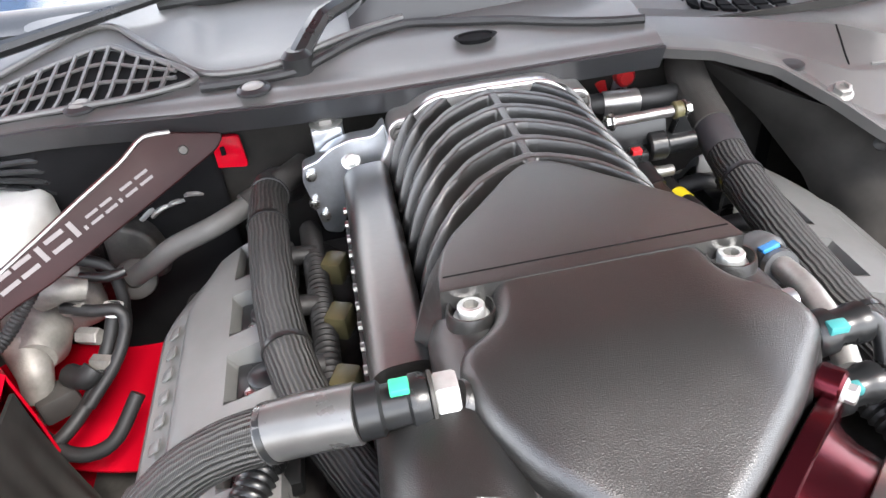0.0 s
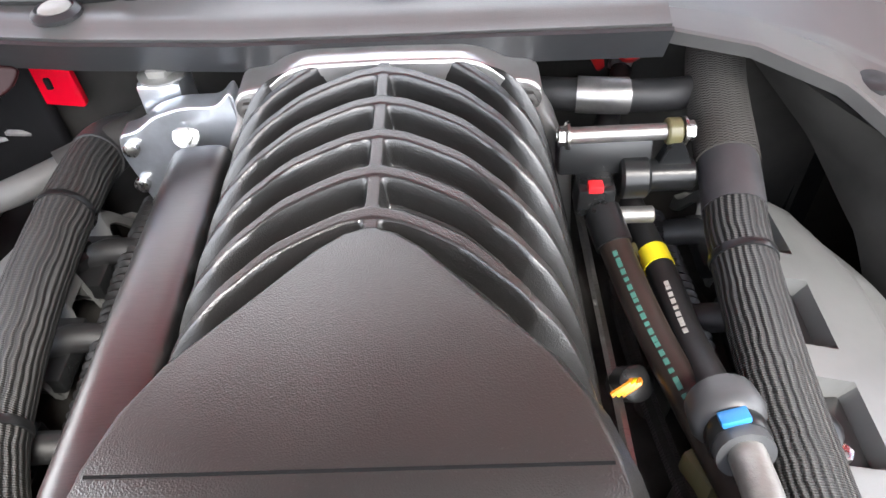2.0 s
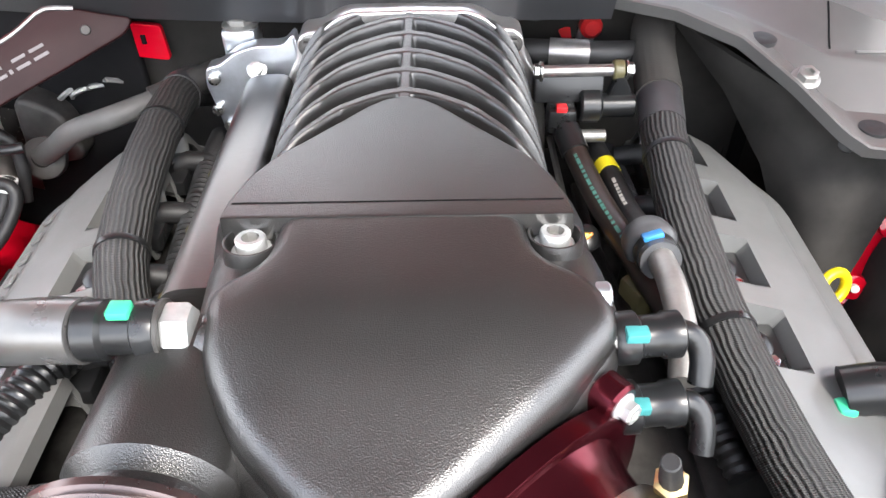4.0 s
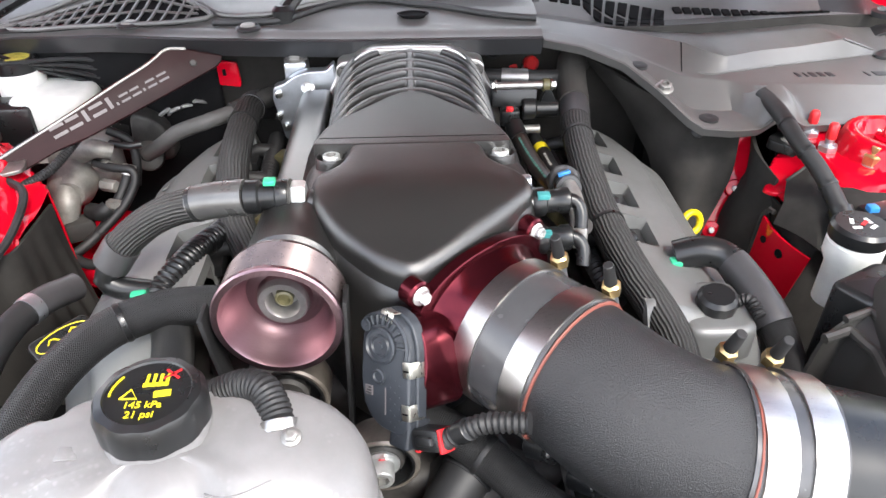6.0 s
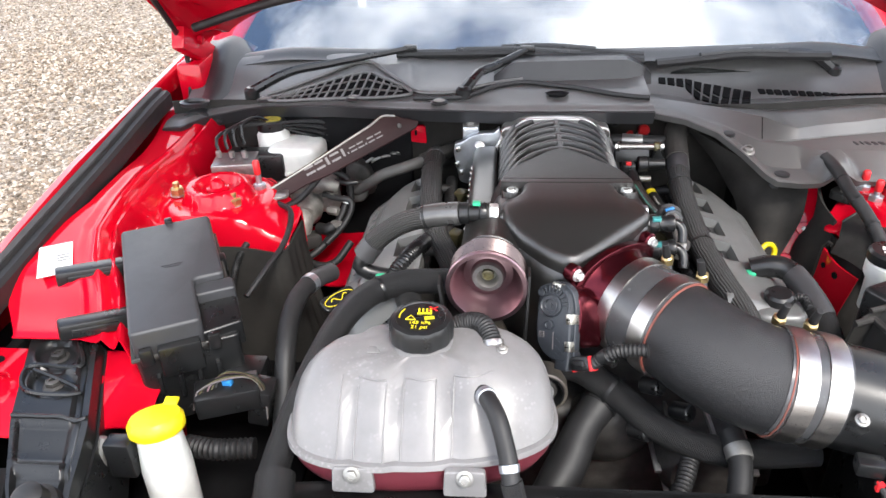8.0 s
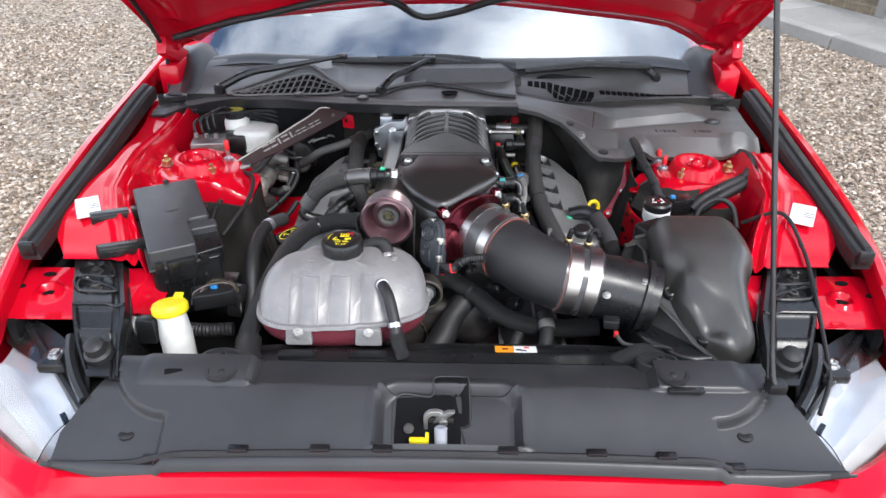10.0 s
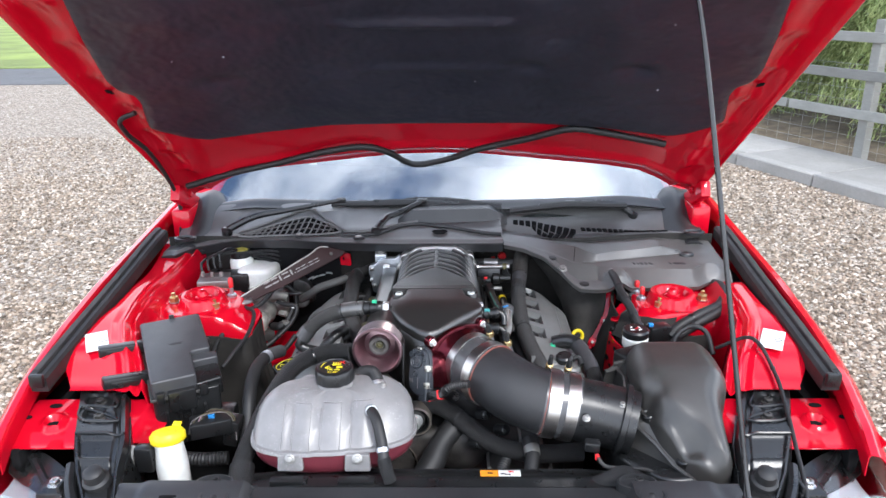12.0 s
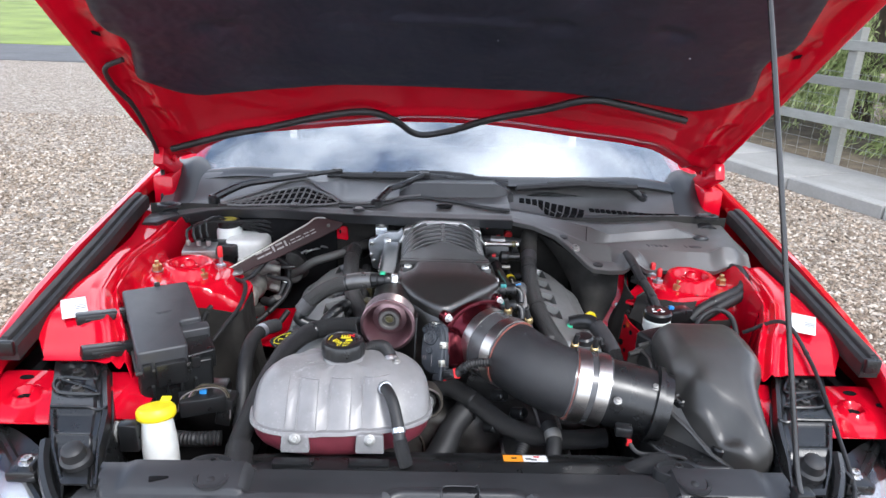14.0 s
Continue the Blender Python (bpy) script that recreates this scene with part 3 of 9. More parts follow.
def apron(s):
    """Inner wing with its ledge, drain groove and strut tower."""
    def f(u, y):
        fold = table(y, [(-0.40, 0.640), (-0.34, 0.664), (-0.27, 0.702), (-0.19, 0.735), (-0.08, 0.752), (0.02, 0.760), (0.12, 0.750), (0.21, 0.738), (0.33, 0.732)])
        wide = table(y, [(-0.40, 0.768), (-0.36, 0.795), (-0.31, 0.808), (-0.26, 0.812), (-0.19, 0.803), (-0.11, 0.795), (0.0, 0.800), (0.19, 0.808), (0.33, 0.825)])
        turn = fold + 0.013
        x = wide - (wide - turn) * u / 0.3 if u < 0.3 else turn - (turn - 0.468) * (u - 0.3) / 0.7
        ledge = 0.938 - 0.02 * ease(-y, 0.1, 0.45) - 0.042 * ease(-y, 0.29, 0.42) + (0.03 * ease(y, 0.1, 0.35) if s < 0 else -0.035 * ease(y, 0.02, 0.10))
        z = ledge + 0.004 * ease(x, turn, turn + 0.02) * (1 - ease(y, 0.0, 0.1))
        z += 0.005 * math.exp(-((x - fold) / 0.005) ** 2) - 0.011 * math.exp(-((x - fold + 0.013) / 0.006) ** 2) + 0.005 * math.exp(-((x - fold + 0.026) / 0.005) ** 2)
        inner = ease(fold - 0.026 - x, 0.0, 0.03)
        tower = ease(y, -0.125, -0.085) * (1 - ease(y, 0.10, 0.17))
        rim = 0.455 + 0.9 * max(0.0, y - 0.015)
        tower *= ease(x, rim, rim + 0.014)
        top = 0.893 - 0.026 * ease(0.53 - x, 0, 0.06)
        top += 0.010 * ease(0.112 - math.hypot(x - 0.612, y + 0.0), 0.0, 0.016)
        top += 0.026 * ease(0.066 - math.hypot(x - 0.612, y + 0.005), 0.0, 0.012)
        top -= 0.016 * ease(0.040 - math.hypot(x - 0.612, y + 0.005), 0.0, 0.008)
        top += 0.006 * math.sin(y * 40) * ease(0.50 - x, 0, 0.03) - 0.012 * ease(-y, 0.05, 0.10) * ease(0.60 - x, 0, 0.08)
        low = ledge - 0.36 * ease(fold - x, 0.0, 0.09)
        z += inner * (tower * top + (1 - tower) * low - z)
        return Vector((s * x, y, z))
    return sheet(f, steps(0.0, 1.0, 110), steps(-0.406, 0.33, 130), 0.0025)


def fender(s):
    """Outer wing from the gutter over the shoulder down the side."""
    def f(t, y):
        edge = table(-y, [(-1.6, 0.880), (-0.5, 0.868), (0.0, 0.866), (0.2, 0.864), (0.3, 0.858), (0.4, 0.846), (0.53, 0.826), (0.67, 0.79)])
        top = table(-y, [(-1.6, 1.06), (-0.54, 1.018), (0.0, 0.965), (0.4, 0.905), (0.6, 0.86), (0.75, 0.80), (0.9, 0.74)])
        prof = [(0.0, -0.045), (0.0, -0.006), (0.004, 0.0), (0.022, -0.004), (0.042, -0.024), (0.060, -0.070), (0.070, -0.16), (0.068, -0.30), (0.055, -0.50)]
        i = min(int(t), len(prof) - 2)
        a, b = Vector(prof[i]), Vector(prof[i + 1])
        q = a + (b - a) * (t - i)
        return Vector((s * (edge + q.x), y, top + q.y))
    return sheet(f, steps(0, 8, 32), steps(-0.60, 1.6, 90), 0.002)


for s, side in ((-1, "left"), (1, "right")):
    part("inner_wing", apron(s), RED, car, "red painted inner wing and strut tower")
    part("front_wing", fender(s), RED, car, "glossy red front wing")
    # gutter floor, near black for the shade in it, and its black rubber seal
    part("gutter", sheet(lambda u, y: Vector((s * (0.84 + u), y, 0.80 + 0.06 * ease(y, -0.3, 0.4))), steps(0, 0.05, 3), steps(-0.47, 0.6, 10), 0.002), DARK, car)
    seal = thing("gutter_seal", (s * 0.822, -0.1, 0.93), "black rubber weather strip along the wing gutter", "seal", "bonnet side seals")
    def profile(y):
        z = table(-y, [(-0.30, 1.005), (-0.235, 1.0), (0.0, 0.972), (0.25, 0.948), (0.43, 0.928)])
        x = 0.818 + 0.016 * ease(y, -0.5, 0.3)
        return [Vector((s * (x + dx), y, z + dz)) for dx, dz in ((-0.022, -0.035), (-0.022, -0.006), (-0.016, 0.0), (-0.006, 0.0), (-0.004, 0.006), (0.010, 0.007), (0.014, 0.002), (0.014, -0.035))]
    part("strip", rings([profile(y) for y in steps(-0.43, 0.30, 24)]), RUBBER, seal)
    # Worn upper face, greyer than the strip: its lit look is painted too.
    part("worn_face", sheet(lambda t, y: profile(y)[4].lerp(profile(y)[5], t) + Vector((0, 0, 0.0015)), (0.1, 0.5, 0.95), steps(-0.42, 0.29, 24), 0.001), DUSTY, seal, "grey worn upper face with its lit look in the colour")
    part("end_plug", box(0.03, 0.012, 0.03, Matrix.Translation(sum(profile(-0.43), Vector()) / 8 + Vector((0, -0.004, 0))), 0.004), SMOOTH, seal)
    # Added dark sheet hides the floor: deep shade of the bay as colour.
    part("undertray", box(0.30, 0.50, 0.012, Matrix.Translation((s * 0.545, -0.365, 0.615)), 0.003), DARK, car, "added dark sheet for the shade low in the bay")
    # radiator support corner
    part("corner_panel", sheet(lambda u, v: Vector((s * u, v - 0.05 * ease(0.62 - u, 0, 0.06) * ease(-v, 0.4, 0.54) * -1, 0.846 - 0.014 * ease(-v, 0.44, 0.54) - 0.03 * ease(0.60 - u, 0, 0.04) + 0.008 * ease(0.03 - math.hypot(u - 0.775, v + 0.47), 0, 0.01) - 0.014 * ease(0.016 - math.hypot(u - 0.775, v + 0.47), 0, 0.005))), steps(0.56, 0.852, 44), steps(-0.54, -0.385, 28), 0.003), RED, car, "red stamped support panel")
    # Near-black discs: the shade of the panel's holes as colour.
    for x_, y_, r_ in ((0.775, -0.470, 0.013), (0.800, -0.412, 0.010), (0.735, -0.400, 0.007), (0.838, -0.455, 0.008)):
        part("hole", lathe([(r_, 0), (r_, 0.0015)], Matrix.Translation((s * x_, y_, 0.8395 if r_ > 0.012 else 0.8462)) @ Matrix.Diagonal((1.3, 0.8, 1, 1)), 16), DARK, car)
    part("apron_edge", sheet(lambda u, v: Vector((s * (0.850 + 0.015 * u), v, 0.845 + 0.012 * u)), steps(-1, 1, 4), steps(-0.56, -0.40, 12), 0.003), RED, car)
    part("hinge_post", box(0.06, 0.16, 0.16, Matrix.Translation((s * 0.80, 0.46, 0.96)), 0.012), RED, car)
    part("pillar", tube([(s * 0.80, 0.50, 0.98), (s * 0.76, 0.72, 1.10), (s * 0.66, 1.15, 1.32), (s * 0.60, 1.35, 1.37)], 0.035, 10, 0.05), RED, car)
    # head lamp: a pale bowl under a clear lens
    def bowl(a, b):
        p = Vector((0.824, -0.494, 0.790)).lerp(Vector((0.612, -0.740, 0.772)), a)
        q = Vector((0.850, -0.625, 0.752)).lerp(Vector((0.638, -0.804, 0.745)), a)
        return flip(s, p.lerp(q, b)) + Vector((0, 0, -0.018 * math.sin(b * math.pi) - 0.004 * math.sin(a * 9)))
    lamp = part("headlamp", sheet(bowl, steps(0, 1, 24), steps(0, 1, 12), 0.003), BOWL, car, "pale silver headlamp bowl")
    def cover_lens(a, b):
        p = Vector((0.832, -0.486, 0.802)).lerp(Vector((0.604, -0.735, 0.784)), a)
        q = Vector((0.880, -0.672, 0.700)).lerp(Vector((0.680, -0.845, 0.690)), a)
        return flip(s, p.lerp(q, b)) + Vector((0, 0, 0.030 * math.sin(b * math.pi)))
    lens = part("lens", sheet(cover_lens, steps(0, 1, 24), steps(0, 1, 16), 0.002), LENS, lamp, "clear polycarbonate lens")
    lens.visible_shadow = False
    part("lamp_front", sheet(lambda a, b: bowl(a, 1).lerp(flip(s, Vector((0.895, -0.67, 0.67)).lerp(Vector((0.675, -0.842, 0.66)), a)), b), steps(0, 1, 16), steps(0, 1, 6), 0.003), CAST, lamp)
    part("lamp_rim", tube([cover_lens(a, 0.0) for a in steps(0, 1, 12)], 0.009, 8, raw=True), SMOOTH, lamp)
    part("lamp_slot", box(0.03, 0.010, 0.004, Matrix.Translation(bowl(0.86, 0.25) + Vector((0, 0, 0.004))) @ Matrix.Rotation(s * 0.9, 4, "Z"), 0.001), DARK, lamp)


def bumper(u, t):
    y0 = -0.826 - 0.016 * min(1.5, (u / 0.65) ** 2)
    prof = [(0.02, -0.05), (0.0, -0.004), (-0.006, 0.0), (-0.05, -0.012), (-0.11, -0.05), (-0.15, -0.12), (-0.16, -0.25), (-0.13, -0.42)]
    i = min(int(t), len(prof) - 2)
    q = Vector(prof[i]).lerp(Vector(prof[i + 1]), t - i)
    bend = 0.20 * ease(abs(u), 0.55, 0.95) ** 1.3
    return Vector((u, y0 + 0.01 + q.x + bend * (1.0 if t > 1 else 0.6), 0.748 + q.y - 0.02 * ease(abs(u), 0.5, 0.9)))


part("front_bumper", sheet(bumper, steps(-0.95, 0.95, 80), steps(0, 7, 28), 0.003), RED, car, "red front bumper skin")
# Near-black sheet under the engine: the shade down there is its colour.
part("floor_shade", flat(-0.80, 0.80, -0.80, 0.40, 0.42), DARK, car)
part("subframe", box(1.3, 0.10, 0.10, Matrix.Translation((0, 0.10, 0.50)), 0.01), DARKCAST, car)
for s in (-1, 1):
    # Rails darkened: the shade low in the bay is in their metal.
    part("chassis_rail", box(0.09, 1.0, 0.12, Matrix.Translation((s * 0.46, -0.10, 0.56)), 0.01), DARKCAST, car)
    def lining(u, v):
        """Felt liner hanging from the tower's edge, round its front corner."""
        a = u * 2.2
        if a < 1.0:
            x, y = 0.68 - 0.19 * a, -0.118 - 0.010 * math.sin(a * 6)
        elif a < 1.2:
            k = (a - 1.0) / 0.2 * math.pi / 2
            x, y = 0.49 - 0.024 * math.sin(k), -0.118 + 0.024 * (1 - math.cos(k))
        else:
            x, y = 0.466, -0.094 + 0.10 * (a - 1.2)
        drop = 0.30 * v
        return Vector((s * (x - 0.035 * ease(v, 0, 1) * ease(a, 0.8, 1.2) + 0.006 * math.sin(a * 21) * v), y - 0.02 * v * (1 - ease(a, 0.9, 1.2)), 0.862 - 0.012 * ease(0.60 - x, 0, 0.1) - drop))
    part("tower_liner", sheet(lining, steps(0, 1, 60), steps(0, 1, 16), 0.004), BROWNSHADE, car, "dusty black fibre liner below the tower")
    # Near-black wall closes the bay, with its shade painted in.
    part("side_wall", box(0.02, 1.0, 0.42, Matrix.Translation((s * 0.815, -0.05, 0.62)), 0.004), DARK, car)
# bulkhead
part("bulkhead", sheet(lambda x, t: Vector((x, 0.285 + 0.02 * math.cos(x * 9) - 0.02 * t, 0.50 + 0.49 * t)), steps(-0.80, 0.80, 40), steps(0, 1, 14), 0.004), BROWNSHADE, car, "black felt-lined bulkhead")
# screen, dashboard and roof
def screen(u, v):
    x = 0.77 * u * (1 - 0.16 * v)
    return Vector((x, 0.42 + 0.10 * u * u + 0.78 * v, 1.035 - 0.01 * u * u + 0.33 * v + 0.03 * math.sin(math.pi * v)))


glass = part("windscreen", sheet(screen, steps(-1, 1, 30), steps(-0.06, 1, 16), 0.005), GLASS, car, "windscreen reflecting a cloudy sky")
glass.visible_shadow = False
part("roof", sheet(lambda u, v: Vector((0.62 * u, 1.19 + 0.10 * u * u + 1.1 * v, 1.365 + 0.02 * (1 - u * u) + 0.03 * math.sin(v * 2))), steps(-1, 1, 16), steps(0, 1, 8), 0.004), RED, car)
# Cabin surfaces share one near-black: the shade indoors is put into it.
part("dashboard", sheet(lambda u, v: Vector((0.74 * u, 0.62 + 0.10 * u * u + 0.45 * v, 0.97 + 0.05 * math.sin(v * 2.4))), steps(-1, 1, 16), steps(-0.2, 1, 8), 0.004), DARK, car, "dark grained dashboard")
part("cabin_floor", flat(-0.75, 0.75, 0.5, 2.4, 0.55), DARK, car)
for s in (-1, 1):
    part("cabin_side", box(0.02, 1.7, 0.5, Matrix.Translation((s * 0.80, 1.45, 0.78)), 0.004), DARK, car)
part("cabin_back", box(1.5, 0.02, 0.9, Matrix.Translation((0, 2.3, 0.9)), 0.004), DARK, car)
part("tax_disc", lathe([(0.045, 0), (0.045, 0.002)], axes(screen(-0.72, 0.30) + Vector((0, 0.004, -0.010)), screen(-0.72, 0.30) + Vector((0, 0.1, -0.25))), 20), BLUE, car, "round blue sticker inside the screen")

# ---- bonnet ----
HINGE, RISE = Vector((0, 0.40, 1.105)), radians(37)
HV, HN = Vector((0, -math.cos(RISE), math.sin(RISE))), Vector((0, math.sin(RISE), math.cos(RISE)))


def on_hood(u, v, n=0.0):
    """A point of the raised bonnet: across, up from the hinge, out of its inner panel."""
    return HINGE + Vector((u, 0, 0)) + HV * v + HN * (n + 0.055 * (1 - (u / 0.81) ** 2))


FRONT = [(0, 1.316), (0.15, 1.312), (0.30, 1.300), (0.43, 1.285), (0.541, 1.266), (0.60, 1.232), (0.64, 1.196), (0.68, 1.172), (0.73, 1.143), (0.80, 1.072)]
REAR = [(0, 0.138), (0.12, 0.135), (0.35, 0.100), (0.50, 0.087), (0.59, 0.070), (0.663, 0.020), (0.73, -0.04), (0.80, -0.06)]
hood = thing("bonnet", tuple(HINGE), "raised red bonnet with a black insulation pad underneath", "bonnet")


def hood_uv(a, b):
    u = 0.80 * a
    r, f = table(abs(u), REAR), table(abs(u), FRONT)
    return u, r + (f - r) * b


def relief(u, v):
    """Stamped ribs, pockets and folds of the inner panel (towards the engine: minus)."""
    w = abs(u)
    f = table(w, FRONT)
    n = -0.012 * ease(f - v, 0.0, 0.02) + 0.022 * ease(f - v, 0.035, 0.075) - 0.018 * ease(f - v, 0.10, 0.15)
    side = 0.80 - w
    n += 0.014 * ease(side, 0.015, 0.05) - 0.012 * ease(side, 0.06, 0.10)
    pocket = ease(0.13 - w, 0.0, 0.02) * ease(v - 1.13, 0.0, 0.015) * ease(1.255 - v, 0.0, 0.015)
    n += 0.010 * pocket
    n -= 0.010 * math.exp(-((v - 1.077) / 0.012) ** 2) * ease(0.34 - w, 0.0, 0.03)
    n -= 0.012 * math.exp(-((w - 0.345) / 0.014) ** 2) * ease(v - 1.02, 0, 0.03) * ease(1.20 - v, 0, 0.04)
    n -= 0.010 * math.exp(-((v - 1.125) / 0.01) ** 2) * ease(0.07 - abs(w - 0.33), 0.0, 0.02)
    d = math.hypot((w - 0.66) / 1.2, v - 1.03)
    n += 0.006 * math.exp(-((d - 0.085) / 0.012) ** 2) * ease(w, 0.5, 0.58)
    n -= 0.005 * math.exp(-((v - 0.985 - 0.1 * (0.8 - w)) / 0.007) ** 2) * ease(w, 0.66, 0.70)
    n -= 0.005 * math.exp(-((v - 0.955 - 0.1 * (0.8 - w)) / 0.007) ** 2) * ease(w, 0.67, 0.71)
    n -= 0.006 * math.exp(-((math.hypot(w - 0.10, (v - 1.005) * 1.3) - 0.045) / 0.005) ** 2)
    n -= 0.006 * math.exp(-((math.sin(v * 24)) / 0.5) ** 2) * ease(w - 0.69, 0, 0.02) * ease(0.77 - w, 0, 0.02) * ease(1.0 - v, 0, 0.1)
    n -= 0.008 * math.exp(-((v - table(w, REAR) - 0.055) / 0.02) ** 2)
    return n


def inner(a, b):
    u, v = hood_uv(a, b)
    return on_hood(u, v, relief(u, v))


def outer(a, b):
    u, v = hood_uv(a, b)
    return on_hood(u * 1.003, v + 0.004 * (2 * b - 1), 0.030 * min(1, 4 * min(b, 1 - b) * 6, (1 - abs(a)) * 12) + 0.004)


part("inner_panel", sheet(inner, steps(-1, 1, 180), steps(0, 1, 150), 0.0), RED, hood, "glossy red stamped inner panel")
part("outer_skin", sheet(outer, steps(-1, 1, 60), steps(0, 1, 50), 0.002), RED, hood, "glossy red outer skin")
lip = [on_hood(*hood_uv(a, 1), -0.003) for a in steps(-1, 1, 60)]
part("front_lip", tube(lip, 0.006, 8, raw=True), RED, hood)
for s in (-1, 1):
    part("side_lip", tube([on_hood(*hood_uv(s, b), -0.002) for b in steps(0, 1, 40)], 0.006, 8, raw=True), RED, hood)

PAD = [(0.0, 1.022), (0.20, 1.021), (0.38, 1.018), (0.42, 1.042), (0.475, 1.052), (0.575, 1.018), (0.645, 0.975), (0.668, 0.93), (0.700, 0.78), (0.722, 0.64), (0.716, 0.60), (0.692, 0.575), (0.690, 0.53), (0.720, 0.415), (0.710, 0.395), (0.686, 0.370), (0.652, 0.335), (0.60, 0.312), (0.45, 0.33), (0.25, 0.345), (0.08, 0.338)]
pad_plan = round_outline(PAD + [(-x, y) for x, y in PAD[:0:-1]], 0.02)
mid = Vector((0, 0.68, 0))


def quilt(q):
    n = -0.020 - 0.004 * noise.noise(Vector((q.x * 7, q.y * 7, 0.3)))
    for cx, cy in ((0.23, 0.87), (-0.23, 0.87), (0.47, 0.93), (-0.47, 0.93), (0.22, 0.62), (-0.24, 0.62), (0.0, 0.95), (0.26, 0.73), (0.46, 0.62), (-0.48, 0.60)):
        n += 0.011 * math.exp(-(((q.x - cx) / 0.035) ** 2 + ((q.y - cy) / 0.02) ** 2))
    n -= 0.010 * math.exp(-((q.y - 0.79) / 0.012) ** 2) * ease(0.20 - abs(q.x), 0, 0.03)
    n -= 0.006 * math.exp(-((q.y - 0.62) / 0.012) ** 2) * ease(0.17 - abs(q.x), 0, 0.03)
    n -= 0.005 * math.exp(-((q.y - 0.915 + 0.05 * abs(q.x)) / 0.02) ** 2) * ease(0.30 - abs(q.x), 0, 0.05)
    return n


loops = [[on_hood(q.x, q.y, 0.004) for q in pad_plan]]
for d, n in ((-0.001, -0.006), (0.004, -0.014)):
    loops.append([on_hood(q.x, q.y, n) for q in inward(pad_plan, d)])
base_plan = inward(pad_plan, 0.014)
for k in range(0, 40):
    ring = [mid + (q - mid) * (1 - k / 40) for q in base_plan]
    loops.append([on_hood(q.x, q.y, quilt(q)) for q in ring])
part("insulation_pad", rings(loops), FELT, hood, "black felt insulation pad with quilted dimples")
for x, y in ((-0.30, 0.98), (0.20, 1.0), (-0.44, 0.70), (0.05, 0.98), (-0.05, 1.0), (0.49, 0.80), (-0.55, 0.70), (0.10, 0.56), (0.52, 0.55), (-0.36, 0.97)):
    part("staple", lathe([(0.0022, 0), (0.0012, 0.002)], axes(on_hood(x, y, quilt(Vector((x, y, 0))) + 0.001), on_hood(x, y, -0.1)), 8), ZINC, hood)

seal_line = [(-0.754, 0.048), (-0.60, 0.105), (-0.459, 0.146), (-0.32, 0.197), (-0.204, 0.219), (-0.135, 0.175), (-0.09, 0.105), (-0.05, 0.088), (0.03, 0.125), (0.121, 0.194), (0.25, 0.265), (0.345, 0.328), (0.42, 0.325), (0.61, 0.278)]
seal_pts = [on_hood(u, v, -0.020) for u, v in seal_line]
part("rubber_seal", tube(seal_pts, 0.009, 10, 0.012), RUBBER, hood, "wavy black rubber seal")
# Near-black plate: shade inside the latch opening is painted, not hollowed.
part("latch_slot", slab([(-0.036, 1.160), (0.056, 1.160), (0.056, 1.194), (-0.036, 1.194)], 0, 0.003, Matrix.Translation(on_hood(0, 0, -0.0015)) @ Matrix((Vector((1, 0, 0)), HV, -HN)).transposed().to_4x4(), 0.008, 0.001), DARK, hood, "near-black plate for the shade in the latch opening")
part("striker", tube([on_hood(0.008, 1.196, 0.0), on_hood(0.008, 1.195, -0.026), on_hood(0.010, 1.15, -0.030), on_hood(0.012, 1.087, -0.016)], 0.0042, 10), SMOOTH, hood, "black bent latch striker")
for s, v in ((-1, 1.198), (1, 1.143)):
    part("striker_arm", tube([on_hood(0.012, v, -0.012), on_hood(0.010 + s * 0.040, v + 0.004, -0.014), on_hood(0.010 + s * 0.074, v - 0.006, -0.008)], 0.007, 10), RED, hood)
warn = Matrix((Vector((1, 0, 0)), HV, -HN)).transposed().to_4x4()


def hood_plate(u0, u1, v0, v1, n, t=0.001):
    c = on_hood((u0 + u1) / 2, (v0 + v1) / 2, n)
    return box(u1 - u0, v1 - v0, t, Matrix.Translation(c) @ Matrix.Rotation(0.12 * (u0 + u1) / 2 / 0.4, 4, HV) @ warn, 0.0)


part("warning_label", hood_plate(0.184, 0.272, 1.143, 1.184, -0.012), SMOOTH, hood, "small black and orange warning label")
part("label_edge", hood_plate(0.164, 0.183, 1.143, 1.184, -0.012), ORANGE, hood)
for i in range(5):
    part("print_line", hood_plate(0.190, 0.264 - 0.01 * (i % 3), 1.150 + i * 0.006, 1.1525 + i * 0.006, -0.0130), SILVER, hood)
# Holes drawn as black discs, their shade in the colour.
for u, v in ((-0.425, 1.132), (0.429, 1.142), (-0.728, 1.098), (0.722, 1.102), (-0.075, 1.186), (0.098, 1.182), (-0.30, 1.235), (0.30, 1.235)):
    r = 0.008 if abs(u) > 0.4 else 0.005
    part("hole", lathe([(r, 0), (r, 0.0015)], axes(on_hood(u, v, relief(u, v) - 0.001), on_hood(u, v, relief(u, v) - 0.1)), 16), DARK, hood)
for s in (-1, 1):
    part("drain_slot", hood_plate(s * 0.75 - 0.012, s * 0.75 + 0.012, 0.565, 0.577, -0.002 + relief(s * 0.75, 0.57), 0.002), DARK, hood)
    h = part("hinge", box(0.03, 0.20, 0.05, Matrix.Translation((s * 0.79, 0.43, 1.06)) @ Matrix.Rotation(-0.5, 4, "X"), 0.006), RED, hood, "red painted bonnet hinge")
    part("hinge_bolt", lathe([(0.011, 0), (0.011, 0.008), (0.006, 0.010)], axes((s * 0.773, 0.41, 1.085), (s * 0.70, 0.41, 1.085)), 6), RED, h)
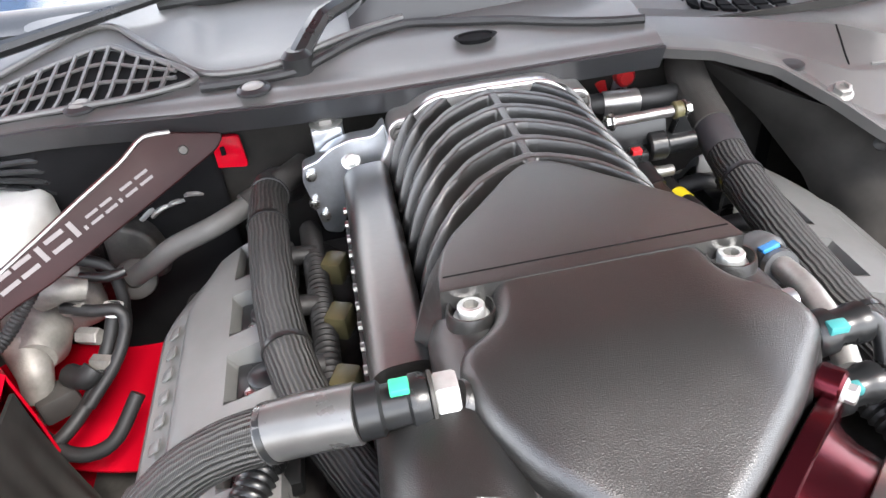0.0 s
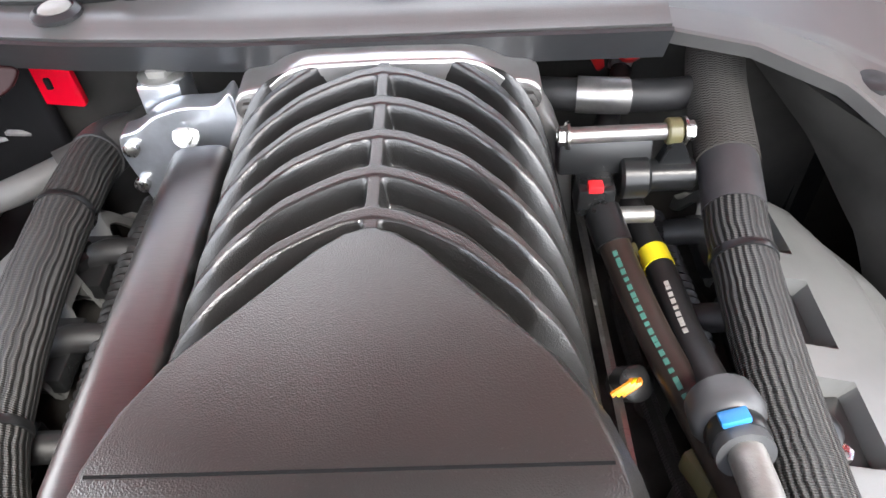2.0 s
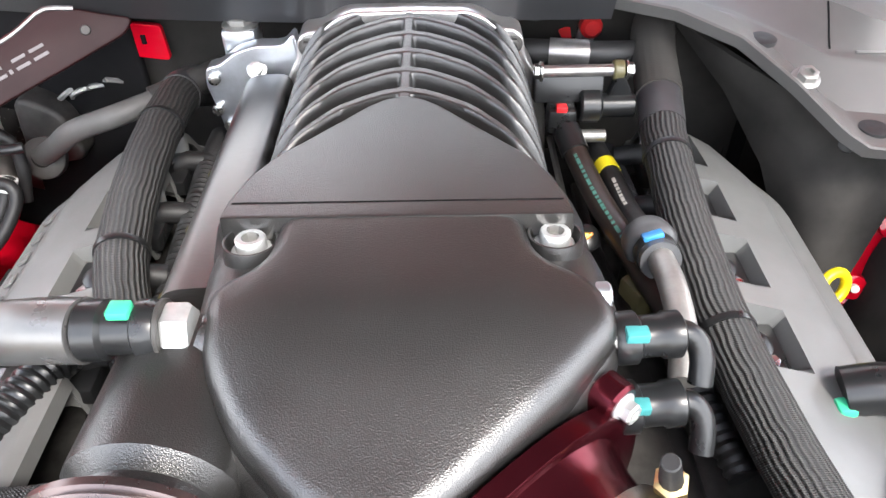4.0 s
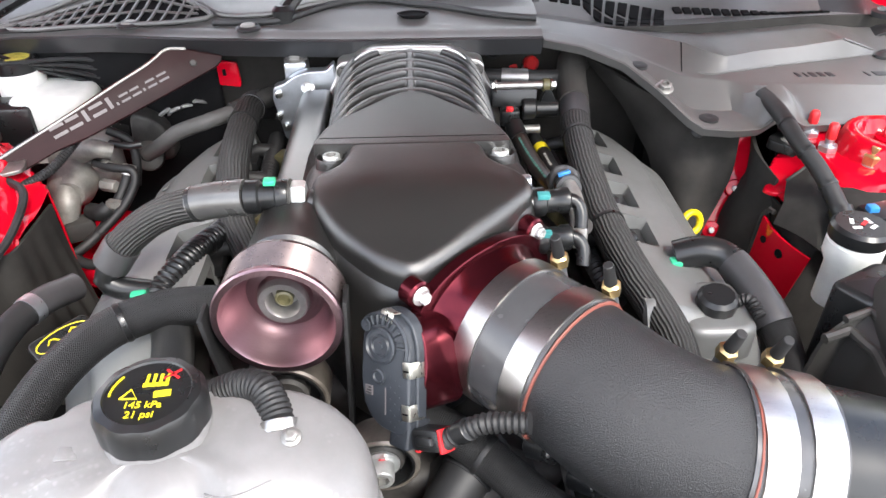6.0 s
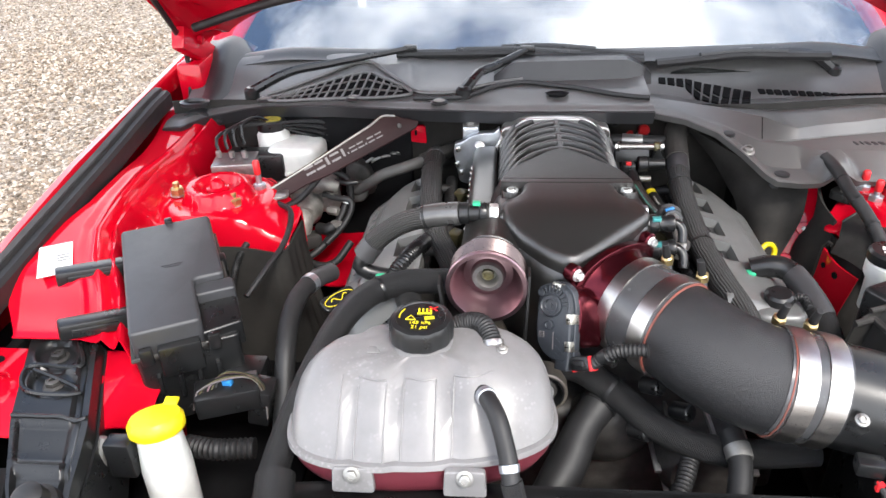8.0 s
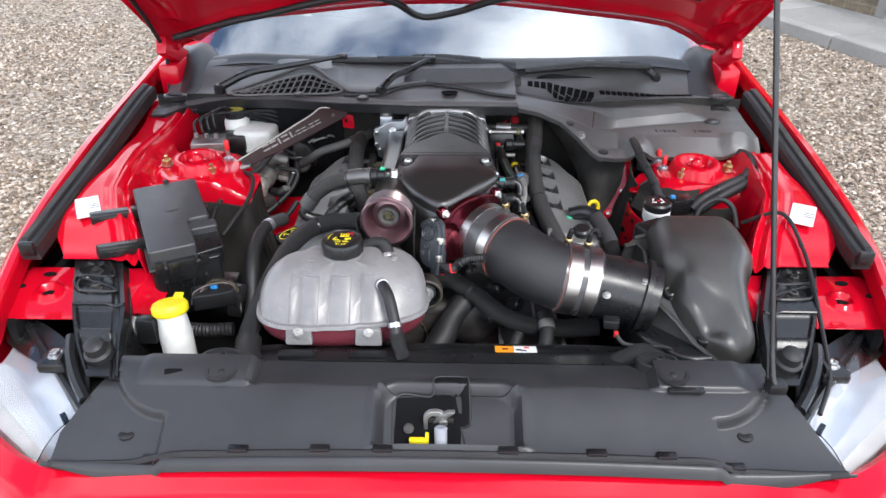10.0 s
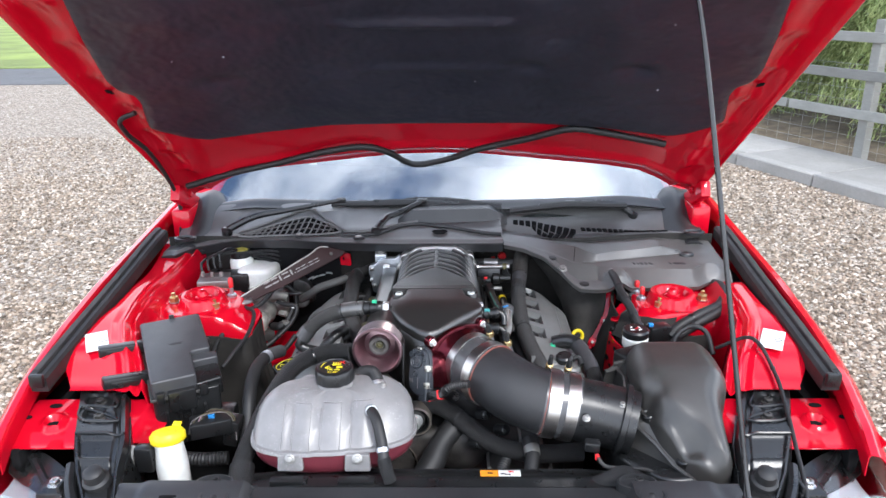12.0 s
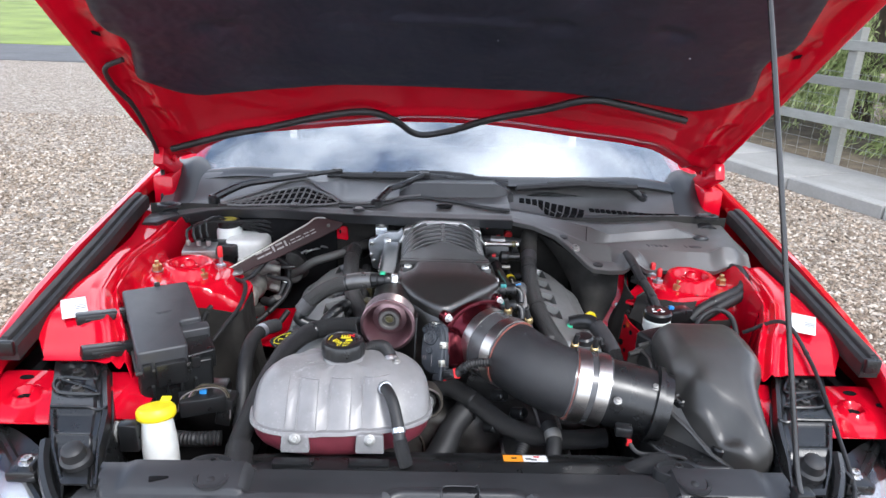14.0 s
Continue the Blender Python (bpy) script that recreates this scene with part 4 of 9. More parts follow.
part("washer_hose", tube([on_hood(-0.72, 0.49, -0.012), on_hood(-0.765, 0.47, -0.018), on_hood(-0.775, 0.40, -0.02), on_hood(-0.765, 0.30, -0.022), on_hood(-0.785, 0.12, -0.02), (-0.80, 0.39, 1.06), (-0.805, 0.38, 0.96)], 0.006, 8), RUBBER, hood)

prop = thing("prop_rod", (0.548, -0.72, 0.84), "thin black steel prop rod holding the bonnet", "prop rod")
top = on_hood(0.429, 1.142, -0.004)
part("rod", tube([(0.562, -0.70, 0.84), (0.550, -0.72, 0.848), (0.546, -0.70, 0.88), (0.535, -0.655, 1.00), (0.475, -0.46, 1.58), (0.452, -0.420, 1.679), (0.41, -0.405, 1.730), (0.385, -0.405, 1.752), (0.395, -0.42, 1.760), (0.432, -0.435, 1.762), (0.438, -0.46, 1.79), tuple(top)], 0.0045, 10, 0.01), plain("glossy_black_steel", (0.014, 0.014, 0.015), 0.24, var=0.2, spec=0.6, wear=0.05), prop)
part("clip", box(0.03, 0.025, 0.02, Matrix.Translation((0.555, -0.715, 0.842)), 0.004), SMOOTH, prop)


# ---- cowl panels under the screen ----
COWL_FRONT = [(-0.80, 0.21), (-0.76, 0.205), (-0.72, 0.25), (-0.64, 0.268), (-0.577, 0.262), (-0.478, 0.232), (-0.404, 0.216), (-0.302, 0.188), (-0.215, 0.170), (-0.10, 0.160), (0.183, 0.157)]
COWL_Z = [(-0.80, 0.955), (-0.70, 0.968), (-0.60, 0.982), (-0.45, 0.997), (-0.222, 1.006), (0.183, 1.007)]


def scuttle_z(x):
    """Height of the hump in front of the screen."""
    return 1.048 - 0.03 * ease(abs(x), 0.55, 0.80)


def cowl_top(x, d, depth):
    """Height over the front edge at d behind it."""
    z = table(x, COWL_Z) + 0.012 * ease(d, 0, 0.02) * 0.5
    z += 0.010 * ease(d, 0.03, 0.09) * ease(0.34 - abs(x + 0.02), 0, 0.12)
    grille = ease(x, -0.66, -0.60) * (1 - ease(x, -0.30, -0.26))
    z += 0.033 * min(1, max(0, (d - 0.03) / 0.13)) * grille
    z += (scuttle_z(x) - z) * ease(d, 0.09 + 0.06 * grille, depth)
    return z


PINHEAD = plain("grey_push_pin", (0.21, 0.205, 0.19), 0.45, var=0.2, vscale=60)
cowl = thing("cowl_panel", (-0.3, 0.3, 0.98), "weathered black plastic cowl panel with a slatted grille", "cowl panel")


def cowl_skin(x, b):
    y0 = table(x, COWL_FRONT)
    depth = 0.43 + 0.06 * (x / 0.75) ** 2 - y0
    return Vector((x, y0 + depth * b, cowl_top(x, depth * b, depth)))


part("skin", sheet(cowl_skin, steps(-0.80, 0.183, 120), steps(0, 1, 60), 0.003), COWL, cowl)
part("front_lip", sheet(lambda x, t: cowl_skin(x, 0) + Vector((0, -0.004 + 0.012 * t, -0.026 * t)), steps(-0.80, 0.183, 100), steps(0, 1, 3), 0.003), TRIM, cowl)
# Access hole in near-black: its inner shade is painted.
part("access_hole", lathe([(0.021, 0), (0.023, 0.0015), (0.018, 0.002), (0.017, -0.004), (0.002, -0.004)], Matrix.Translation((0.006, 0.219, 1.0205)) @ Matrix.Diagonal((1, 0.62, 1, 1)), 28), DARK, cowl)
# the grille: a near-black plate paints the well's shade, with bars over it
GT = [(-0.60, 0.284), (-0.555, 0.292), (-0.51, 0.304), (-0.45, 0.318), (-0.385, 0.330), (-0.35, 0.302), (-0.31, 0.264), (-0.285, 0.240)]
GB = [(-0.60, 0.278), (-0.55, 0.262), (-0.50, 0.250), (-0.42, 0.234), (-0.34, 0.226), (-0.285, 0.228)]
well = GT + GB[::-1]


def over(x, y):
    y0 = table(x, COWL_FRONT)
    return cowl_skin(x, (y - y0) / (0.43 + 0.06 * (x / 0.75) ** 2 - y0)).z


part("grille_well", slab(well, 0, 0, Matrix(), 0.012, 0.001, top=lambda x, y: over(x, y) + 0.003, fill=8), DARK, cowl, "near-black plate for the shade in the grille opening")
part("seal_bead", tube([(x, y, over(x, y) + 0.004) for x, y in ((-0.275, 0.216), (-0.22, 0.208), (-0.18, 0.211), (-0.15, 0.226), (-0.113, 0.250), (-0.08, 0.266), (-0.05, 0.270), (0.0, 0.253), (0.045, 0.238), (0.10, 0.218), (0.145, 0.206), (0.180, 0.200))], 0.005, 8, 0.008), RUBBER, cowl)

def bar(a, b, r=0.0030, target=None, mat_=None):
    pts = [Vector(a).lerp(Vector(b), t) for t in steps(0, 1, 5)]
    return tube([(q.x, q.y, over(q.x, q.y) + 0.006) for q in pts], r, 6, 0.02)


for i in range(16):
    x = -0.585 + i * 0.0182
    yb, yt = table(x - 0.004, GB), table(x + 0.006, GT)
    part("slat", bar((x - 0.004, yb, 0), (x + 0.006, yt, 0), 0.0024), COWL, cowl)
for k in (0.36, 0.70):
    part("cross_bar", tube([(x, table(x, GB) * (1 - k) + table(x, GT) * k, over(x, table(x, GB) * (1 - k) + table(x, GT) * k) + 0.006) for x in steps(-0.57, -0.30, 14)], 0.0022, 6, 0.03), COWL, cowl)
rim_pts = [(x, y, over(x, y) + 0.005) for x, y in well]
part("grille_rim", tube(rim_pts + [rim_pts[0]], 0.0035, 8, 0.01), COWL, cowl)
for x, y in ((-0.222, 0.192), (-0.40, 0.236), (-0.60, 0.283)):
    p = Vector((x, y, over(x, y)))
    fit_ = part("fastener", lathe([(0.017, 0.0), (0.017, 0.003), (0.013, 0.006), (0.012, 0.004), (0.004, 0.004)], Matrix.Translation(p), 20), TRIM, cowl)
    part("pin", lathe([(0.0110, 0.003), (0.0110, 0.0055), (0.009, 0.007), (0.004, 0.0072)], Matrix.Translation(p), 20), PINHEAD, fit_)

# edge bead of the hump over the grille
part("hump_bead", tube([(x, y, over(x, y) + 0.004) for x, y in ((-0.60, 0.302), (-0.545, 0.320), (-0.49, 0.342), (-0.45, 0.360), (-0.42, 0.374), (-0.395, 0.376), (-0.372, 0.362), (-0.345, 0.325), (-0.31, 0.277), (-0.27, 0.240), (-0.21, 0.228), (-0.17, 0.240), (-0.115, 0.270), (-0.06, 0.288))], 0.0040, 8, 0.008), COWL, cowl)
part("end_cap", sheet(lambda a, b: Vector((-0.80 + 0.11 * a, 0.25 + 0.30 * b, 0.965 + 0.075 * ease(b, 0.2, 0.9) + 0.02 * ease(b, 0.5, 1) * (1 - a) - 0.01 * math.cos(a * 6))), steps(0, 1, 16), steps(0, 1, 20), 0.004), TRIM, cowl)
part("cowl_ring", lathe([(0.030, 0), (0.032, 0.008), (0.024, 0.010), (0.020, 0.004)], Matrix.Translation((-0.745, 0.262, 0.985)) @ Matrix.Diagonal((1, 0.7, 1, 1)), 24, False), TRIM, cowl)

# scuttle hump between the panels and the screen
part("scuttle", sheet(lambda x, b: Vector((x, 0.40 + 0.075 * b + 0.075 * (x / 0.75) ** 2, scuttle_z(x) - 0.004 + 0.016 * math.sin(b * math.pi) - 0.02 * b)), steps(-0.76, 0.76, 60), steps(-0.3, 1, 12), 0.004), TRIM, cowl, "matt black scuttle trim")

RISER = [(-0.118, 0.276, 1.034, 1.036), (-0.08, 0.284, 1.034, 1.060), (0.0, 0.284, 1.033, 1.062), (0.15, 0.290, 1.028, 1.062), (0.182, 0.300, 1.024, 1.046), (0.205, 0.325, 1.018, 1.024)]


def riser(x, t):
    """Dark step that climbs from the cowl panels to the foot of the screen."""
    y, z0, z1 = (table(x, [(q[0], q[k]) for q in RISER]) for k in (1, 2, 3))
    if t < 1:
        return Vector((x, y + 0.016 * t, z0 - 0.012 + (z1 - z0 + 0.012) * t))
    return Vector((x, y + 0.016 + 0.10 * (t - 1), z1 + 0.004 * math.sin((t - 1) * 3) - 0.012 * (t - 1)))


part("riser", sheet(riser, steps(-0.118, 0.205, 40), [0, 0.3, 0.6, 0.85, 0.95, 1.0, 1.04, 1.1, 1.3, 1.6, 2.0], 0.003), TRIM, cowl, "dark plastic step below the screen")

battery_cover = thing("battery_cover", (0.5, 0.25, 0.93), "black plastic battery cover panel with a grille behind", "cover panel")
# plan and height of the rim, the lower crease, the foot and the crest of the ridge behind it
RIM_Y = [(0.186, 0.165), (0.24, 0.155), (0.295, 0.130), (0.335, 0.085), (0.365, 0.045), (0.381, 0.032), (0.42, 0.030), (0.468, 0.036), (0.527, 0.042), (0.66, 0.050), (0.79, 0.050)]
RIM_Z = [(0.186, 1.000), (0.24, 0.992), (0.295, 0.976), (0.335, 0.953), (0.365, 0.931), (0.381, 0.924), (0.42, 0.921), (0.66, 0.920), (0.79, 0.920)]
FLANGE = [(0.186, 0.020), (0.30, 0.034), (0.36, 0.050), (0.438, 0.050), (0.458, 0.006), (0.79, 0.006)]
CREASE_Y = [(0.186, 0.200), (0.30, 0.172), (0.375, 0.128), (0.43, 0.118), (0.459, 0.113), (0.53, 0.105), (0.63, 0.095), (0.79, 0.090)]
CREASE_Z = [(0.186, 0.998), (0.30, 0.978), (0.375, 0.958), (0.459, 0.952), (0.79, 0.952)]
FOOT_Y = [(0.186, 0.215), (0.30, 0.180), (0.375, 0.133), (0.424, 0.128), (0.519, 0.154), (0.597, 0.172), (0.675, 0.190), (0.79, 0.200)]
FOOT_Z = [(0.186, 0.998), (0.30, 0.979), (0.375, 0.959), (0.79, 0.959)]
CREST_Y = [(0.186, 0.265), (0.30, 0.225), (0.39, 0.178), (0.415, 0.155), (0.441, 0.145), (0.495, 0.164), (0.559, 0.176), (0.629, 0.188), (0.685, 0.202), (0.79, 0.212)]
CREST_Z = [(0.186, 1.000), (0.30, 0.993), (0.39, 0.987), (0.441, 0.977), (0.559, 0.979), (0.629, 0.984), (0.690, 0.961), (0.79, 0.961)]


def batt_section(x):
    """The cover's cross-section at x, from the rim back to the screen."""
    y0, z0, end = table(x, RIM_Y), table(x, RIM_Z), 0.43 + 0.06 * (x / 0.75) ** 2
    dip = 0.012 * ease(x, 0.20, 0.32)
    return [(y0, z0), (y0 + table(x, FLANGE), z0 + 0.004), (table(x, CREASE_Y), table(x, CREASE_Z)), (table(x, FOOT_Y), table(x, FOOT_Z)), (table(x, CREST_Y), table(x, CREST_Z)),
            (end - 0.155, 0.988 - dip), (end - 0.11, 0.986 - dip * 1.4), (end - 0.05, 1.015 - dip), (end, scuttle_z(x))]


def batt_swell(x, y, z):
    """The two cable hoods pressed out of the cover."""
    for cx, cy, r, h in ((0.484, 0.062, 0.042, 0.026), (0.735, 0.075, 0.05, 0.018)):
        z += h * ease(r - math.hypot(x - cx, y - cy), 0, r * 0.7)
    return Vector((x, y, z))


def batt(x, t):
    rows = batt_section(x)
    i = min(int(t), len(rows) - 2)
    (y0, z0), (y1, z1) = rows[i], rows[i + 1]
    return batt_swell(x, y0 + (y1 - y0) * (t - i), z0 + (z1 - z0) * (t - i))


def batt_y(x, y):
    return batt_swell(x, y, table(y, batt_section(x)))


BATT_T = [i + k for i in range(8) for k in (0.0, 0.07, 0.28, 0.5, 0.72, 0.93)] + [8.0]
part("skin", sheet(batt, steps(0.186, 0.79, 130), BATT_T, 0.003), COWL, battery_cover, smooth=25)
part("front_lip", sheet(lambda x, t: batt(x, 0) + Vector((0, -0.002 + 0.006 * t, 0.001 - 0.012 * t)), steps(0.186, 0.79, 90), steps(0, 1, 3), 0.003), COWL, battery_cover)
part("panel_seam", tube([batt(x, t) + Vector((0, 0, 0.0004)) for x, t in ((0.378, 3.05), (0.380, 3.3), (0.383, 3.6), (0.386, 3.97))], 0.0009, 6), DARK, battery_cover)


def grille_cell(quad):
    """One near-black plate, the painted shade of a grille opening, drawn in from its bars."""
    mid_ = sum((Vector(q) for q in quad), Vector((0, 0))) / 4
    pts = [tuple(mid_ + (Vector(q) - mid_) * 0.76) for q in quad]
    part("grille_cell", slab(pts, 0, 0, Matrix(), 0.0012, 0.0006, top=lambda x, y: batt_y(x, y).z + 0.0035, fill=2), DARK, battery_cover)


TOPS = [(0.0, (0.224, 0.368)), (0.32, (0.285, 0.378)), (1.0, (0.420, 0.356))]
LOWS = [(0.0, (0.223, 0.350)), (0.32, (0.284, 0.352)), (0.85, (0.352, 0.245)), (1.0, (0.385, 0.240))]


def edge_at(rows, t):
    return Vector((table(t, [(k, q[0]) for k, q in rows]), table(t, [(k, q[1]) for k, q in rows])))


for i in range(10):
    t0, t1 = i / 10, (i + 1) / 10
    n = 1 if i < 3 else 2 if i < 6 else 3
    for j in range(n):
        grille_cell([edge_at(LOWS, t).lerp(edge_at(TOPS, t), k) for t, k in ((t0, j / n), (t1, j / n), (t1, (j + 1) / n), (t0, (j + 1) / n))])
for i in range(16):
    x0, x1 = 0.432 + i * 0.0165, 0.432 + (i + 1) * 0.0165
    grille_cell([(x0, 0.348), (x1, 0.348 + 0.001), (x1 - 0.004, 0.362), (x0 - 0.004, 0.361)])
for x, y in ((0.317, 0.142), (0.395, 0.056)):
    p = batt_y(x, y)
    part("push_pin", lathe([(0.013, -0.002), (0.013, 0.002), (0.009, 0.004), (0.003, 0.003)], Matrix.Translation(p), 18), RUBBER, battery_cover)
p = batt_y(0.341, 0.098)
screw(p + Vector((0, -0.006, 0.004)), (0, -0.35, 1), 0.010, battery_cover, CAST)
for x, w in ((0.540, 0.005), (0.552, 0.003), (0.560, 0.007), (0.572, 0.007), (0.584, 0.009), (0.640, 0.004), (0.652, 0.030)):
    part("raised_mark", slab([(x, 0.122), (x + w, 0.122), (x + w - 0.003, 0.134), (x - 0.003, 0.134)], 0, 0, Matrix(), 0.001, 0.0004, top=lambda x, y: batt_y(x, y).z + 0.0010), TRIM, battery_cover)
# Thin beads added on the creases to draw the highlights along them.
part("ridge_bead", tube([batt(x, 3.0) + Vector((0, 0, 0.0006)) for x in steps(0.40, 0.684, 24)], 0.0016, 6), COWL, battery_cover)
part("ridge_bead", tube([batt(x, 4.0) + Vector((0, 0, 0.0004)) for x in steps(0.629, 0.688, 8)], 0.0018, 6), COWL, battery_cover)
p = batt(0.700, 2.9)
part("press_clip", lathe([(0.017, -0.003), (0.017, 0.004), (0.013, 0.008), (0.003, 0.009)], Matrix.Translation(p) @ Matrix.Diagonal((1.2, 0.8, 1, 1)), 20), TRIM, battery_cover)
part("end_cap", sheet(lambda a, b: Vector((0.80 - 0.11 * a, 0.25 + 0.30 * b, 0.965 + 0.075 * ease(b, 0.2, 0.9) + 0.02 * ease(b, 0.5, 1) * (1 - a) - 0.01 * math.cos(a * 6))), steps(0, 1, 16), steps(0, 1, 20), 0.004), TRIM, battery_cover)
part("cowl_ring", lathe([(0.030, 0), (0.032, 0.008), (0.024, 0.010), (0.020, 0.004)], Matrix.Translation((0.745, 0.272, 0.99)) @ Matrix.Diagonal((1, 0.7, 1, 1)), 24, False), TRIM, battery_cover)


# ---- wipers ----
def wiper(pivot, elbow, tip, blade0, blade1, label):
    w = thing("wiper", pivot, label, "wiper", "windscreen wipers")
    part("arm", tube([pivot, Vector(pivot).lerp(Vector(elbow), 0.5) + Vector((0, 0, 0.012)), elbow, tip], lambda t: 0.011 - 0.005 * t, 8, 0.02), SMOOTH, w)
    part("pivot_cap", lathe([(0.016, -0.02), (0.016, 0.004), (0.010, 0.010)], Matrix.Translation(pivot), 18), SMOOTH, w)
    a, b = Vector(blade0), Vector(blade1)
    mid_ = a.lerp(b, 0.5) + Vector((0, 0, 0.010))
    part("blade", tube([a, a.lerp(mid_, 0.6), mid_, mid_.lerp(b, 0.4), b], 0.0100, 8, 0.02), RUBBER, w)
    part("carrier", tube([a.lerp(mid_, 0.5) + Vector((0, 0, 0.008)), mid_ + Vector((0, 0, 0.008)), mid_.lerp(b, 0.5) + Vector((0, 0, 0.008))], 0.006, 8, 0.02), SMOOTH, w)
    part("connector", box(0.03, 0.014, 0.014, Matrix.Translation(Vector(tip)), 0.003), SMOOTH, w)


wiper((-0.176, 0.222, 1.026), (-0.118, 0.292, 1.054), (-0.050, 0.362, 1.070), (-0.20, 0.402, 1.054), (0.19, 0.364, 1.052), "black wiper arm and blade parked on the screen")
wiper((-0.634, 0.305, 1.000), (-0.474, 0.345, 1.046), (-0.30, 0.392, 1.066), (-0.33, 0.402, 1.050), (0.19, 0.354, 1.046), "long black wiper arm lying over the screen's foot")
wiper((0.60, 0.420, 1.005), (0.50, 0.398, 1.050), (0.40, 0.380, 1.056), (0.215, 0.352, 1.040), (0.570, 0.385, 1.044), "black wiper arm and blade parked on the screen")


# ---- radiator cover and what stands behind it ----
cover = thing("radiator_cover", (0.01, -0.74, 0.80), "black grained plastic radiator cover panel", "cover panel")


def cover_y0(x):
    return -0.821 - 0.016 * (x / 0.65) ** 2


def cover_skin(x, b):
    rear = -0.640 - 0.012 * ease(abs(x - 0.01), 0.32, 0.34)
    if abs(x) > 0.56:
        rear -= (abs(x) - 0.56) * 1.9
    y = cover_y0(x) + (rear - cover_y0(x)) * b
    z = 0.770 + 0.064 * ease(y, -0.850, -0.66)
    z -= 0.018 * (1 - ease(abs(x - 0.02), 0.338, 0.348)) * ease(y, -0.708, -0.700)
    z += 0.006 * ease(abs(x - 0.02), 0.338, 0.348) * ease(y, -0.712, -0.706) * (1 - ease(abs(x), 0.50, 0.52))
    arc = math.hypot((abs(x) - 0.455) / 0.10, (y + 0.65) / 0.10)
    z -= 0.018 * (ease(arc, 1.0, 1.07) if abs(x) > 0.455 else ease(abs(x), 0.450, 0.455) * ease(-y, 0.75, 0.757)) * (1 - ease(-y, 0.825, 0.84))
    tub = ease(1 - math.hypot(max(0, abs(x - 0.014) - 0.085) / 0.040, max(0, y + 0.735) / 0.045), 0, 0.42) * ease(y, -0.803, -0.795)
    ridge = ease(1.32 - math.hypot(max(0, abs(x - 0.014) - 0.085) / 0.040, max(0, y + 0.735) / 0.045), 0, 0.3) * ease(y, -0.808, -0.803)
    z += 0.004 * ridge - 0.030 * tub
    return Vector((x, y, z))


part("skin", sheet(cover_skin, steps(-0.625, 0.645, 220), steps(0, 1, 100), 0.003), TRIM, cover)
part("rear_edge", sheet(lambda x, t: cover_skin(x, 1) + Vector((0, 0.004 * t, -0.03 * t)), steps(-0.60, 0.62, 80), steps(0, 1, 3), 0.003), TRIM, cover)
part("front_lip", sheet(lambda x, t: cover_skin(x, 0) + Vector((0, 0.001 - 0.013 * t * (1 - 0.8 * ease(abs(x), 0.53, 0.64)), 0.003 - (0.018 * t * t) * (1 - 0.7 * ease(abs(x), 0.53, 0.64)))), steps(-0.632, 0.652, 80), steps(0, 1, 5), 0.003), TRIM, cover)
part("front_seal", tube([cover_skin(x, 0.04) + Vector((0, 0, 0.003)) for x in steps(-0.62, 0.64, 30)], 0.006, 8, 0.02), RUBBER, cover)
for x in (-0.46, -0.32, -0.19, -0.09, 0.11, 0.25, 0.36, 0.47):
    p = cover_skin(x, 0.06)
    part("clip", box(0.032, 0.014, 0.006, Matrix.Translation(p + Vector((0, 0, 0.009))), 0.002), SMOOTH, cover)
for x, y in ((-0.374, -0.690), (0.394, -0.685)):
    z = cover_skin(x, (y - cover_y0(x)) / (-0.652 - cover_y0(x))).z
    part("pocket", lathe([(0.027, 0.0), (0.027, 0.005), (0.021, 0.005), (0.018, -0.004), (0.003, -0.004)], Matrix.Translation((x, y, z)), 24), TRIM, cover)
    part("clip", lathe([(0.008, 0), (0.008, 0.006), (0.005, 0.008)], Matrix.Translation((x, y, z - 0.004)), 8), RUBBER, cover)
for x, y in ((-0.385, -0.648), (0.378, -0.644)):
    m = Matrix.Translation((x, y, 0.8335)) @ Matrix.Diagonal((1, 0.62, 1, 1))
    part("mount_cup", lathe([(0.036, -0.02), (0.036, 0.003), (0.032, 0.004), (0.029, -0.004), (0.004, -0.004)], m, 28), TRIM, cover)
    screw((x + 0.004, y, 0.831), (0, 0, 1), 0.009, cover, RUBBER, h=0.012)
for x, y in ((-0.515, -0.776), (0.50, -0.765)):
    z = cover_skin(x, (y - cover_y0(x)) / (-0.655 - cover_y0(x))).z
    part("push_pin", lathe([(0.014, -0.001), (0.014, 0.002), (0.010, 0.004), (0.003, 0.003)], Matrix.Translation((x, y, z)), 18), RUBBER, cover)
part("peg_slot", box(0.03, 0.012, 0.003, Matrix.Translation((-0.455, -0.690, 0.838)) @ Matrix.Rotation(0.3, 4, "Z"), 0.001), DARK, cover)
part("clip_slot", box(0.06, 0.012, 0.006, Matrix.Translation((0.41, -0.715, 0.831)), 0.002), SMOOTH, cover)

latch = thing("bonnet_latch", (-0.005, -0.78, 0.75), "grey metal bonnet latch with a yellow release lever", "latch")
def deck(x, y):
    return cover_skin(x, (y - cover_y0(x)) / (-0.640 - cover_y0(x))).z


# Near-black patch laid on the tub paints the shade of the latch well.
OPEN = [(-0.076, -0.794), (0.034, -0.794), (0.036, -0.756), (0.050, -0.752), (0.048, -0.684), (0.040, -0.676), (-0.006, -0.676), (-0.012, -0.690), (-0.016, -0.708), (-0.074, -0.710)]
part("opening", slab(OPEN, 0.70, 0, Matrix(), 0.006, 0.001, top=lambda x, y: deck(x, y) + 0.0045, fill=8), DARK, latch, "near-black patch for the shade in the latch well")
